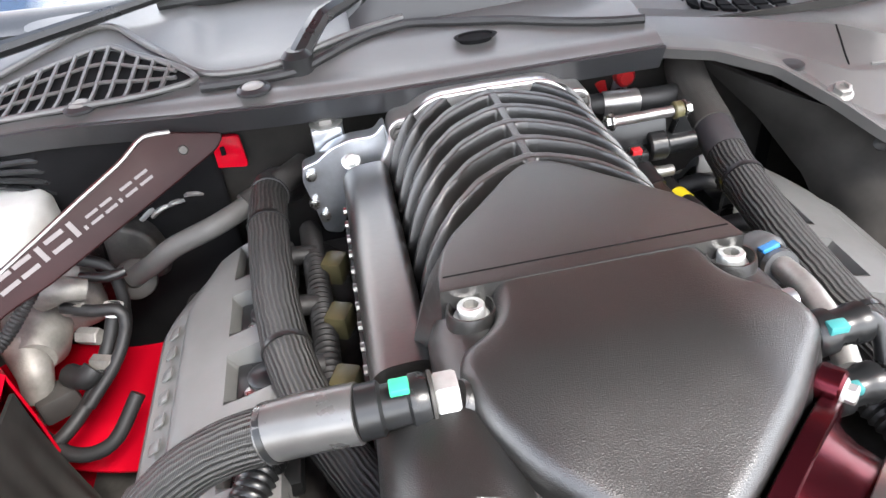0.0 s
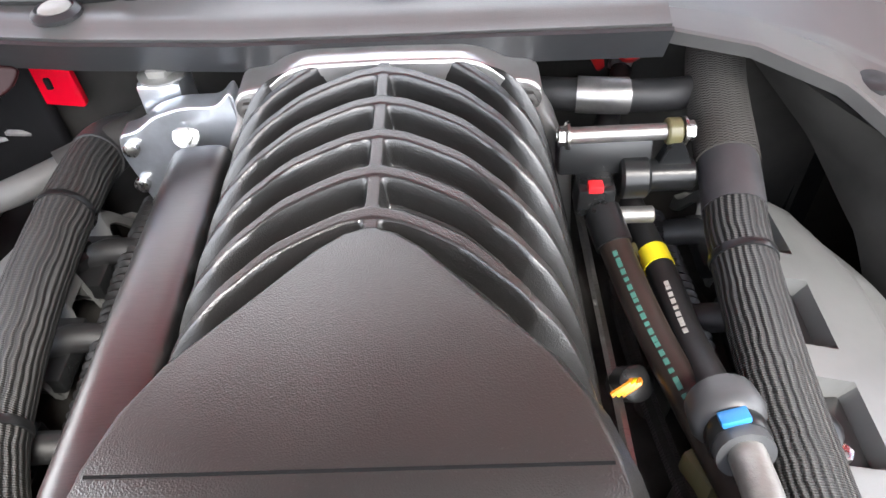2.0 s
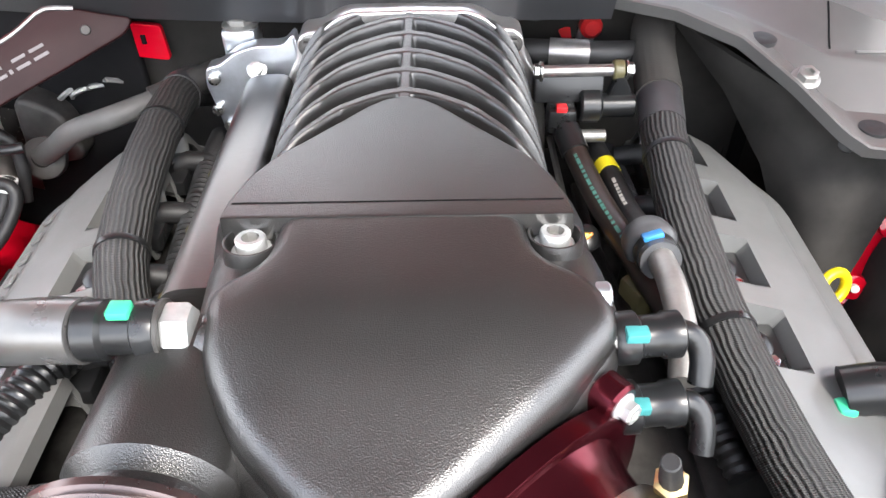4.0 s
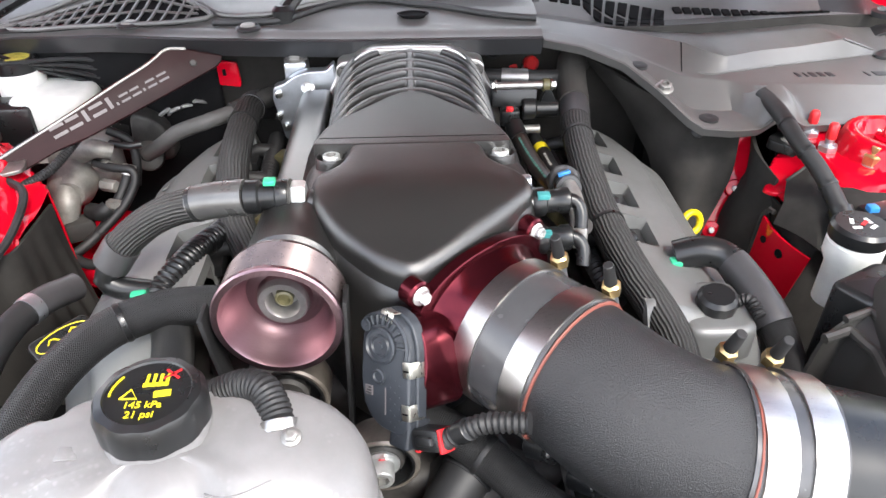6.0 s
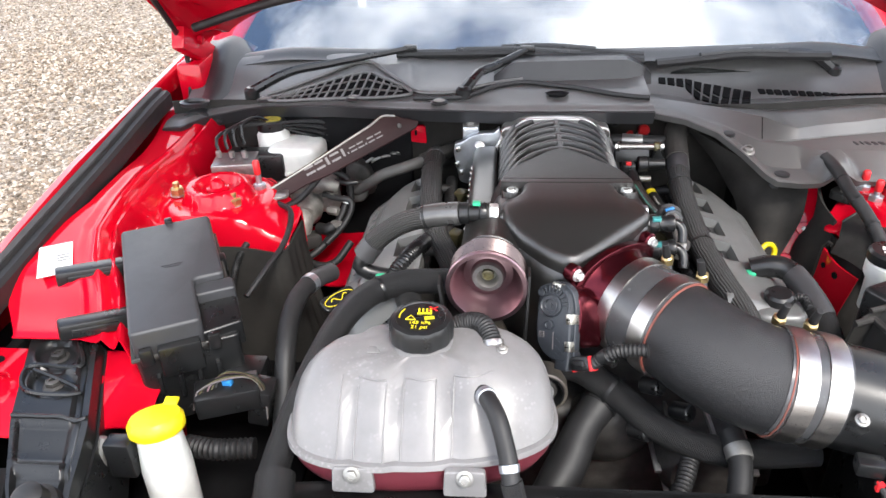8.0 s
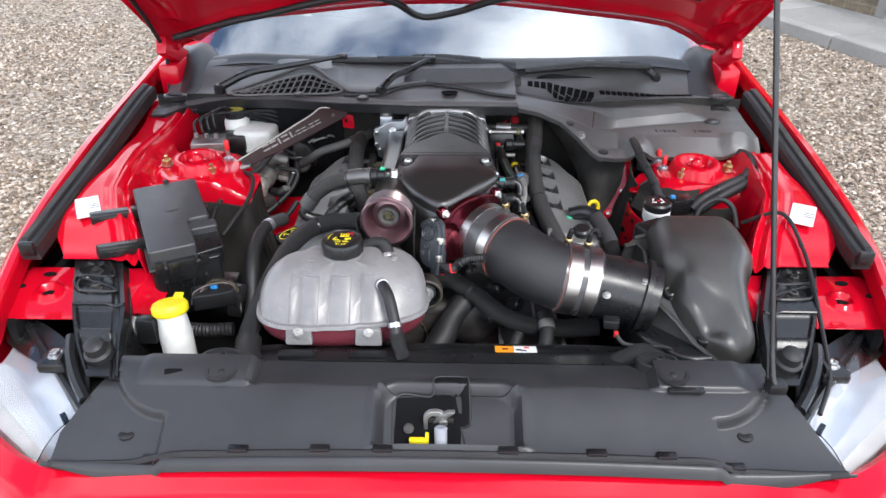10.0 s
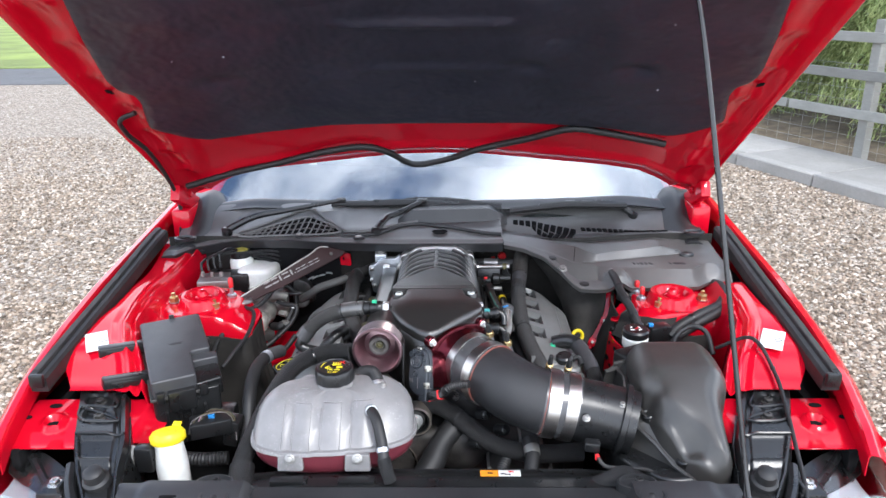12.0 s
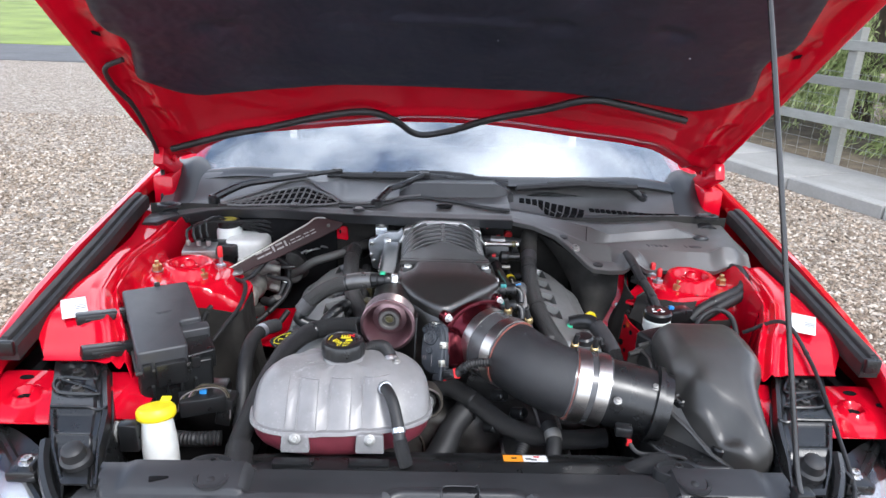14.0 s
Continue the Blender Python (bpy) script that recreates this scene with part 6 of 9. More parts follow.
part("back_wall", slab([(0.405, -0.268), (0.470, -0.235), (0.50, -0.26), (0.43, -0.31)], 0.74, 0.902, Matrix(), 0.012, 0.008), SMOOTH, airbox)
res = thing("power_steering_reservoir", (0.476, -0.19, 0.80), "white fluid reservoir with a printed black cap", "reservoir")
part("bottle", lathe([(0.024, -0.08), (0.024, -0.03), (0.030, -0.018), (0.030, 0.0), (0.026, 0.004)], Matrix.Translation((0.476, -0.190, 0.893)), 24), WHITE, res)
rc = part("cap", lathe([(0.030, 0), (0.031, 0.003), (0.031, 0.014), (0.027, 0.018), (0.002, 0.018)], Matrix.Translation((0.476, -0.190, 0.897)), 28), SMOOTH, res)
for i in range(4):
    part("cap_mark", box(0.010, 0.004, 0.0006, Matrix.Translation((0.466 + (i % 2) * 0.018, -0.197 + (i // 2) * 0.012, 0.9154)) @ Matrix.Rotation(0.6 * i, 4, "Z"), 0), PAPER, rc)
part("cap_mark", box(0.012, 0.004, 0.0006, Matrix.Translation((0.478, -0.189, 0.9156)) @ Matrix.Rotation(0.7, 4, "Z"), 0), REDPLAST, rc)

sensor = thing("fan_shroud", (0.12, -0.57, 0.78), "black fan shroud with an orange and white warning label", "fan shroud")
part("shroud", sheet(lambda x, b: Vector((x, -0.622 + 0.075 * b, 0.806 - 0.02 * ease(b, 0.3, 1) - 0.10 * max(0, abs(x - 0.03) - 0.27))), steps(-0.35, 0.40, 40), steps(0, 1, 8), 0.004), SMOOTH, sensor)
part("shroud_wall", sheet(lambda x, t: Vector((x, -0.547 + 0.004 * t, 0.786 - 0.10 * max(0, abs(x - 0.03) - 0.27) - 0.12 * t)), steps(-0.35, 0.40, 30), steps(0, 1, 4), 0.004), SMOOTH, sensor)
lm = Matrix.Translation((0.137, -0.582, 0.8055)) @ Matrix.Rotation(-0.2, 4, "X")
part("label", box(0.042, 0.024, 0.0006, lm @ Matrix.Translation((0.017, 0, 0)), 0), PAPER, sensor, "white label with black and red print")
part("label_edge", box(0.034, 0.024, 0.0006, lm @ Matrix.Translation((-0.0215, 0, 0)), 0), ORANGE, sensor)
for x, y, c in ((-0.02, 0.0, SMOOTH), (0.005, -0.003, SMOOTH), (0.020, 0.006, REDPLAST), (0.014, -0.006, SILVER)):
    part("print_mark", box(0.010, 0.005, 0.0005, lm @ Matrix.Translation((x, y, 0.0006)), 0), c, sensor)


# ---- engine block and cam covers ----
block = thing("engine_block", (0, 0, 0.5), "dark grimy engine block between the cam covers", "engine")
part("valley", slab([(-0.21, -0.29), (0.21, -0.29), (0.21, 0.24), (-0.21, 0.24)], 0.45, 0.80, Matrix(), 0.02, 0.02), DARKCAST, block)
part("front_case", slab([(-0.30, -0.36), (0.30, -0.36), (0.30, -0.27), (-0.30, -0.27)], 0.42, 0.74, Matrix(), 0.03, 0.02), DARKCAST, block)
for s in (-1, 1):
    part("cylinder_head", slab([(s * 0.20, -0.27), (s * 0.36, -0.27), (s * 0.36, 0.2), (s * 0.20, 0.2)], 0.5, 0.79, Matrix(), 0.02, 0.02), DARKCAST, block)


def cam_cover(s, label):
    c = thing("cam_cover", (s * 0.285, -0.06, 0.80), label, "engine cover", "cam covers")
    def plan(t):
        """Share of the width at which the inner edge is cut back for the coils."""
        cut = 0.0
        for y in (0.105, 0.025, -0.055, -0.135):
            cut = max(cut, ease(0.028 - abs(t - y), 0, 0.004))
        return cut
    def f(u, y):
        prof = [(0.222, 0.872), (0.224, 0.884), (0.232, 0.887), (0.312, 0.862), (0.318, 0.858), (0.322, 0.852), (0.345, 0.838), (0.350, 0.832), (0.356, 0.79), (0.356, 0.74)]
        i = min(int(u), len(prof) - 2)
        q = Vector(prof[i]).lerp(Vector(prof[i + 1]), u - i)
        end = ease(y, 0.13, 0.185) * 0.05 + ease(-y, 0.27, 0.315) * 0.05
        narrow = 0.05 * ease(y, 0.05, 0.19)
        x, z = q.x - narrow * ease(q.x, 0.25, 0.35), q.y - end
        cut = plan(y) * ease(0.268 - x, 0.0, 0.004)
        z -= cut * 0.035
        z -= 0.004 * ease(u, 4.6, 5.0) * (1 - ease(u, 5.6, 6.0)) * ease(0.14 - abs(y + 0.06), 0, 0.02)
        return Vector((s * x, y, z))
    us = []
    for i in range(9):
        us += [i + k / 6 for k in range(6)] if i in (1, 2) else [i + k / 3 for k in range(3)]
    part("shell", sheet(f, us + [9], steps(-0.315, 0.185, 170), 0.003), GREY, c, "satin grey painted shell")
    for y in (0.105, 0.025, -0.055, -0.135):
        # Black fill box covers the recess floor: its shade as colour.
        part("coil", box(0.052, 0.053, 0.016, Matrix.Translation((s * 0.240, y, 0.856)), 0.003), SMOOTH, c, "black box that puts shade over the coil recess floor")
        part("coil_top", lathe([(0.016, 0), (0.015, 0.010), (0.010, 0.014)], Matrix.Translation((s * 0.240, y, 0.862)), 16), SMOOTH, c)
        part("coil_plug", tube([(s * 0.232, y, 0.862), (s * 0.215, y + 0.004, 0.868), (s * 0.195, y + 0.008, 0.862)], 0.010, 10), RUBBER, c)
        part("coil_bolt", lathe([(0.006, 0), (0.006, 0.006), (0.003, 0.007)], Matrix.Translation((s * 0.252, y - 0.012, 0.862)), 6), CHROME, c)
    for i in range(9 if s < 0 else 0):
        y = 0.05 - i * 0.027
        part("raised_letter_bar", box(0.011, 0.012, 0.002, Matrix.Translation((s * 0.3335, y, 0.8455)) @ Matrix.Rotation(s * 0.55, 4, "Y"), 0.0006), GREY, c)
    return c


cam_cover(-1, "satin grey cam cover with moulded letters and coil recesses")
right_cover = cam_cover(1, "satin grey cam cover with coil recesses beside the dipstick")
part("filler", slab([(0.262, -0.300), (0.335, -0.300), (0.335, -0.215), (0.262, -0.215)], 0.83, 0.868, Matrix(), 0.02, 0.010), GREY, right_cover)

MILLED = plain("milled_aluminium", (0.52, 0.51, 0.50), 0.33, metal=0.85, var=0.15, vscale=20, bump=0.1)
BOLTGREY = plain("zinc_cap_bolt", (0.62, 0.63, 0.62), 0.34, metal=0.7, var=0.15, vscale=90)

# ---- supercharger ----
blower = thing("supercharger", (0, -0.05, 0.80), "black textured supercharger with a finned rear casing", "supercharger")
CREST = [(0.0, 1.0), (0.03, 0.9992), (0.058, 0.9965), (0.078, 0.988), (0.0935, 0.970), (0.1055, 0.940), (0.117, 0.897), (0.1285, 0.850), (0.135, 0.80)]
FLANGE = [(0.0, 0.998), (0.052, 0.997), (0.066, 0.992), (0.078, 0.982), (0.094, 0.980), (0.101, 0.972), (0.103, 0.955), (0.112, 0.940), (0.126, 0.90), (0.132, 0.82)]
RIBS = [0.129 - 0.0322 * i for i in range(-2, 6)]
SWEEP = [(0.0, 0.0), (0.5, 0.004), (1.0, 0.012), (1.53, 0.022), (2.06, 0.036), (3.0, 0.053), (4.0, 0.062), (5.0, 0.068), (8.0, 0.080)]


def case(u, v):
    """Casing across (u along its outline) and fore and aft (v along the spine), with channels between the swept fins."""
    w = abs(u)
    y = v - table(w, SWEEP)
    if y > 0.1365:
        y = 0.1365 + (y - 0.1365) * 0.02
    if y < -0.115:
        y = -0.115 + (y + 0.115) * 0.02
    i = min(int(w), 7)
    a, b = Vector(CREST[i]), Vector(CREST[i + 1])
    pp = Vector(CREST[max(0, i - 1)]) if i else Vector((-0.03, 0.9992))
    nn = Vector(CREST[min(8, i + 2)])
    t = w - i
    q = 0.5 * (2 * a + (b - pp) * t + (2 * pp - 5 * a + 4 * b - nn) * t * t + (3 * a - pp - 3 * b + nn) * t ** 3)
    side = ease(w, 2.0, 5.0)
    normal = Vector((0.12 + 0.85 * side, 1.0 - 0.72 * side)).normalized()
    near = min(abs(v - r) for r in RIBS)
    wall = 0.0044 - 0.0012 * ease(w, 1.5, 4.0)
    depth = (0.022 + 0.002 * side) * (0.72 * ease(near, wall, wall + 0.0036) + 0.28 * ease(near, wall + 0.0036, 0.0150)) * ease(w, 0.09, 0.30) * (1 - ease(w, 6.4, 7.0))
    depth += 0.0006 * ease(near, 0.0030, wall)
    q = q - normal * depth
    return Vector((math.copysign(q.x, u) if u else 0.0, y, q.y))


us = sorted({round(k, 3) for k in steps(-8, 8, 150)} | {round(s * k, 3) for s in (-1, 1) for k in steps(0.0, 0.6, 24)})
part("finned_casing", sheet(case, us, steps(-0.115, 0.2165, 420), 0.0), COAT, blower, "black casing with chevron fins")

# the flat nose plate, with a parabolic outline and a hollow skirt
half = [(0.0, -0.012), (0.012, -0.0165), (0.024, -0.0265), (0.042, -0.048), (0.060, -0.069), (0.078, -0.090), (0.090, -0.112), (0.097, -0.136), (0.099, -0.152)]
nose = [Vector((x, y, 0)) for x, y in half] + [Vector((-x, y, 0)) for x, y in half[:0:-1]]
loops = []
for d, z in ((-0.036, 0.80), (-0.034, 0.86), (-0.029, 0.915), (-0.021, 0.955), (-0.012, 0.981), (-0.005, 0.994), (-0.0015, 0.9995), (0.0, 1.001), (0.0015, 1.0015)):
    ring = []
    for q, o in zip(nose, inward(nose, d)):
        ring.append(Vector((o.x, min(max(o.y, -0.152), q.y + 0.035), z + 0.018 * (-0.012 - q.y) * ease(z, 0.95, 1.0))))
    loops.append(ring)
part("nose_plate", rings(loops), COAT, blower, "flat black nose plate")

# inlet lid
LID = [(-0.067, -0.1415), (0.072, -0.1415), (0.076, -0.176), (0.107, -0.186), (0.118, -0.218), (0.080, -0.262), (0.03, -0.305), (-0.004, -0.328), (-0.040, -0.309), (-0.074, -0.277), (-0.095, -0.238), (-0.100, -0.192), (-0.070, -0.180)]


def lid_top(x, y):
    return 1.0035 - 0.035 * max(0, -y - 0.1415) - 0.026 * ease(-y, 0.20, 0.34) - 0.012 * ease(abs(x), 0.05, 0.12)


part("inlet_lid", slab(LID, 0.90, 0, Matrix(), 0.016, 0.011, top=lid_top, steps=8, fill=8), COAT, blower, "smooth black inlet lid")
LOW = [(-0.114, -0.130), (0.116, -0.130), (0.124, -0.222), (0.078, -0.266), (0.03, -0.308), (-0.006, -0.332), (-0.045, -0.315), (-0.083, -0.280), (-0.108, -0.232)]
part("lower_casing", slab(LOW, 0.78, 0, Matrix(), 0.02, 0.030, top=lambda x, y: 0.9885 - 0.030 * ease(-y, 0.20, 0.34), steps=8, fill=8), COAT, blower)
for x, y in ((-0.082, -0.161), (0.0885, -0.159)):
    bm_ = Matrix.Translation((x, y, 0.984)) @ Matrix.Rotation(-0.10, 4, "X")
    part("bolt_boss", lathe([(0.0170, -0.024), (0.0165, 0.006), (0.0155, 0.0105), (0.0142, 0.0105), (0.0125, 0.003), (0.004, 0.003)], bm_, 32), COAT, blower)
    bolt_ = part("cap_bolt", merge(lathe([(0.0115, 0.003), (0.0115, 0.0045), (0.009, 0.005)], bm_, 24), lathe([(0.0088, 0.003), (0.0088, 0.0115), (0.0080, 0.0125), (0.0050, 0.0125)], bm_, 28, False)), BOLTGREY, blower, "bright socket-head bolt")
    part("hex_socket", lathe([(0.0052, 0.0126), (0.0048, 0.0075), (0.001, 0.0075)], bm_, 6, False), CAST, bolt_)
part("seam", box(0.190, 0.0014, 0.0012, Matrix.Translation((0, -0.1385, 1.0034)), 0), DARK, blower)
part("left_port", lathe([(0.018, 0), (0.016, 0.012), (0.012, 0.020)], axes((-0.085, -0.216, 0.968), (-0.12, -0.216, 0.985)), 20), COAT, blower)
# machined rear flange
ring = [(x, z) for x, z in FLANGE] + [(-x, z) for x, z in FLANGE[:0:-1]]
part("rear_flange", slab([(x, z) for x, z in ring], -0.166, -0.136, Matrix(((1, 0, 0, 0), (0, 0, -1, 0), (0, 1, 0, 0.003), (0, 0, 0, 1))), 0.006, 0.003), MILLED, blower, "bright machined rear flange")
for s in (-1, 1):
    screw((s * 0.091, 0.1365, 0.969), (0, -1, 0.1), 0.0075, blower, DARKCAST)
part("rear_bearing_cover", lathe([(0.085, 0), (0.085, 0.03), (0.06, 0.05)], axes((0, 0.172, 0.905), (0, 0.3, 0.905)), 32), RUBBER, blower)
for s in (-1, 1):
    side_pts = [(s * 0.134, y, 0.868) for y in (0.14, 0.0, -0.10, -0.13)]
    part("gasket_edge", tube(side_pts, 0.0035, 6, 0.03), STEEL, blower)
# intercooler rail beside the casing
rail = thing("charge_cooler_rail", (-0.13, -0.01, 0.80), "satin dark metal side rail along the supercharger", "engine cover")
def rail_ring(y, k=1.0):
    pts = [(-0.1535, 0.79), (-0.1535, 0.90)]
    pts += [(-0.1305 - 0.023 * math.copysign(abs(math.cos(a)) ** 0.6, math.cos(a)), 0.926 + 0.022 * abs(math.sin(a)) ** 0.6 + 0.004 * math.cos(a) * -1) for a in steps(0.0, math.pi, 24)]
    pts += [(-0.1075, 0.90), (-0.1075, 0.79)]
    return [Vector((-0.1305 + (x + 0.1305) * k, y, 0.85 + (z - 0.85) * k)) for x, z in pts]


part("shell", rings([rail_ring(-0.152, 0.9), rail_ring(-0.150), rail_ring(0.0), rail_ring(0.126), rail_ring(0.128, 0.9)]), SATIN, rail)
for i in range(11):
    part("edge_screw", lathe([(0.004, 0), (0.004, 0.003)], axes((-0.1545, 0.10 - i * 0.024, 0.915), (-0.2, 0.10 - i * 0.024, 0.915)), 8), STEEL, rail)
part("edge_plate", box(0.004, 0.27, 0.05, Matrix.Translation((-0.158, -0.012, 0.855)), 0.001), DARKCAST, rail)

bracket = thing("lifting_bracket", (-0.14, 0.15, 0.88), "bright zinc-plated bracket with a large bolt", "bracket")
BP = [(-0.193, 0.930), (-0.190, 0.947), (-0.176, 0.950), (-0.160, 0.962), (-0.140, 0.968), (-0.115, 0.968), (-0.104, 0.980), (-0.100, 0.95), (-0.106, 0.926), (-0.140, 0.920), (-0.154, 0.89), (-0.164, 0.862), (-0.182, 0.868), (-0.188, 0.905)]
part("plate", slab(BP, -0.158, -0.142, Matrix(((1, 0, 0, 0), (0, 0, -1, 0), (0, 1, 0, 0), (0, 0, 0, 1))), 0.006, 0.002), ZINC, bracket)
part("block", box(0.032, 0.030, 0.03, Matrix.Translation((-0.160, 0.178, 0.958)), 0.004), ZINC, bracket)
screw((-0.160, 0.178, 0.973), (0, 0, 1), 0.0135, bracket, CAST, h=0.008)
screw((-0.142, 0.1405, 0.946), (0, -0.8, 0.6), 0.0075, bracket, BOLTGREY)
for x, z in ((-0.183, 0.937), (-0.178, 0.888), (-0.186, 0.905)):
    part("pin", lathe([(0.0055, 0), (0.0055, 0.005), (0.003, 0.006)], axes((x, 0.142, z), (x, 0.1, z)), 12), CHROME, bracket)

# ---- blower pulley, belt and idlers ----
HUBMETAL = plain("dull_machined_metal", (0.34, 0.33, 0.32), 0.35, metal=0.85, var=0.2, vscale=60)
pulley = thing("supercharger_pulley", (-0.116, -0.34, 0.94), "plum anodised cup-shaped supercharger pulley", "pulley")
PM = axes((-0.114, -0.305, 0.941), (-0.118, -0.40, 0.943))
prof = [(0.047, 0.0), (0.053, 0.002)]
for i in range(8):
    prof += [(0.0535, 0.006 + i * 0.0042), (0.0512, 0.0081 + i * 0.0042)]
part("outer_band", lathe(prof + [(0.0540, 0.041), (0.050, 0.041)], PM, 56, False), plain("bronze_anodised", (0.115, 0.09, 0.088), 0.3, metal=0.85, var=0.2, vscale=40), pulley, "brown-grey grooved outer band")
prof = [(0.050, 0.041), (0.0545, 0.0415), (0.0550, 0.046), (0.0535, 0.048), (0.0485, 0.048), (0.0465, 0.044), (0.043, 0.020), (0.034, 0.008), (0.024, 0.010), (0.0225, 0.014), (0.0220, 0.017), (0.0205, 0.018)]
part("cup", lathe(prof, PM, 56, False), ANOPLUM, pulley)
part("hub", lathe([(0.0225, 0.004), (0.0222, 0.019), (0.0205, 0.022), (0.0150, 0.022), (0.0130, 0.019), (0.0120, 0.006), (0.002, 0.006)], PM, 40, False), HUBMETAL, pulley, "bright machined hub")
part("shaft_end", lathe([(0.008, 0.004), (0.008, 0.015), (0.006, 0.016), (0.004, 0.012)], PM, 20), TAN, pulley)
part("snout", lathe([(0.044, -0.10), (0.044, -0.02), (0.036, -0.012), (0.036, 0.004)], PM, 32), COAT, pulley)


def idler(name, c, r, width, label, bolt=True):
    t = thing(name, c, label, "pulley", "belt pulleys")
    m = axes((c[0], c[1] + width, c[2]), c)
    part("rim", lathe([(r, 0), (r, width * 0.9), (r - 0.002, width), (r - 0.006, width), (r - 0.009, width * 0.7), (0.022, width * 0.55)], m, 40, False), SMOOTH, t)
    # Tan-grey ring, paler than the black pulley face.
    part("rim_edge", lathe([(r + 0.0012, 0.0), (r + 0.0014, width * 0.97), (r - 0.0006, width * 1.03), (r - 0.003, width * 1.02), (r - 0.0035, width * 0.9)], m, 40, False), plain("tan_pulley_rim", (0.20, 0.175, 0.15), 0.38, metal=0.5, var=0.25, vscale=50), t)
    part("cap", lathe([(0.021, width * 0.3), (0.021, width * 0.75), (0.018, width * 0.85), (0.002, width * 0.85)], m, 28), DARKCAST, t)
    if bolt:
        bo = part("bolt", merge(lathe([(0.0165, width * 0.84), (0.0165, width * 0.92), (0.013, width * 0.96)], m, 28), lathe([(0.0115, width * 0.9), (0.0115, width * 1.48), (0.0105, width * 1.53), (0.0068, width * 1.53)], m, 28, False)), BOLTGREY, t, "bright socket-head bolt with a red paint dot")
        part("hex_socket", lathe([(0.0069, width * 1.531), (0.0062, width * 1.30), (0.001, width * 1.30)], m, 6, False), CAST, bo)
        part("paint_dot", box(0.006, 0.001, 0.005, Matrix.Translation((c[0], c[1] - 0.001, c[2] + 0.0118)) @ Matrix.Rotation(0.9, 4, "X"), 0.0003), REDPLAST, bo)


idler("idler_pulley", (-0.037, -0.374, 0.781), 0.034, 0.030, "black belt idler pulley with a bright bolt")
idler("tensioner_pulley", (-0.127, -0.325, 0.822), 0.040, 0.032, "black ribbed belt tensioner pulley", False)
idler("crank_pulley", (-0.10, -0.36, 0.66), 0.065, 0.03, "dark ribbed crankshaft drive pulley", False)
belt = thing("drive_belt", (-0.06, -0.33, 0.80), "thin black ribbed drive belt", "belt")
part("run", box(0.004, 0.026, 0.19, Matrix.Translation((-0.0625, -0.338, 0.865)) @ Matrix.Rotation(0.03, 4, "Y"), 0.001), RUBBER, belt)
part("run", box(0.004, 0.026, 0.20, Matrix.Translation((-0.168, -0.338, 0.845)) @ Matrix.Rotation(-0.12, 4, "Y"), 0.001), RUBBER, belt)

SPRING = plain("spring_steel", (0.50, 0.49, 0.44), 0.3, metal=0.95, var=0.15, vscale=80)

# ---- throttle body and intake pipe ----
G, H = Vector((0.763, 0.646, 0)), Vector((0.646, -0.763, 0))
C0 = Vector((0.056, -0.290, 0.898))
throttle = thing("throttle_body", tuple(C0), "deep red anodised throttle body adapter", "throttle body")


def oval(c, a, b, n=48, p=2.0):
    out = []
    for j in range(n):
        t = 2 * math.pi * j / n
        x, z = math.cos(t), math.sin(t)
        out.append(c + G * (math.copysign(abs(x) ** (2 / p), x) * a) + Vector((0, 0, math.copysign(abs(z) ** (2 / p), z) * b)))
    return out


part("flange", rings([oval(C0 - H * 0.003, 0.090, 0.072, p=2.3), oval(C0 - H * 0.002, 0.0915, 0.0735, p=2.3), oval(C0 + H * 0.008, 0.0915, 0.0735, p=2.3), oval(C0 + H * 0.009, 0.090, 0.072, p=2.3)]), ANORED, throttle)
part("bore", rings([oval(C0 + H * 0.009, 0.076, 0.068, p=2.2), oval(C0 + H * 0.014, 0.074, 0.067), oval(C0 + H * 0.022, 0.069, 0.0655), oval(C0 + H * 0.040, 0.064, 0.064), oval(C0 + H * 0.046, 0.062, 0.062)]), ANORED, throttle)
for p in ((-0.001, -0.338, 0.958), (0.110, -0.244, 0.956)):
    q = Vector(p) + H * 0.002
    part("ear", rod(q - H * 0.012, q + H * 0.004, 0.0125, seg=24), ANORED, throttle)
    screw(q + H * 0.004, H + Vector((0, 0, 0.1)), 0.0068, throttle, BOLTGREY, h=0.008)
EM = Matrix.Translation((-0.022, -0.374, 0.908)) @ Matrix((H, Vector((0, 0, 1)), -G)).transposed().to_4x4() @ Matrix.Rotation(radians(-22), 4, "X") @ Matrix.Rotation(radians(21), 4, "Z") @ Matrix.Diagonal((0.86, 0.76, 0.9, 1))
COVER = [(-0.030, -0.050), (-0.010, -0.068), (0.026, -0.072), (0.036, -0.060), (0.036, 0.028), (0.027, 0.056), (0.004, 0.068), (-0.022, 0.060), (-0.034, 0.036), (-0.036, -0.020)]
HOUSE = [(-0.022, -0.045), (0.030, -0.048), (0.041, 0.0), (0.036, 0.040), (0.020, 0.060), (-0.016, 0.056), (-0.028, 0.034)]
motor = part("motor_housing", slab(HOUSE, -0.062, -0.005, EM, 0.012, 0.002), ANORED, throttle)
COVERMAT = plain("blue_grey_plastic", (0.026, 0.030, 0.036), 0.42, var=0.25, vscale=30, bump=0.2, bscale=700)
ecover = part("electronics_cover", merge(slab([(x * 1.03, y * 1.02) for x, y in COVER], -0.008, 0.003, EM, 0.012, 0.002), slab([(x * 0.93, y * 0.95) for x, y in COVER], 0.002, 0.011, EM, 0.012, 0.003)), COVERMAT, throttle, "blue-grey plastic electronics cover with clips")
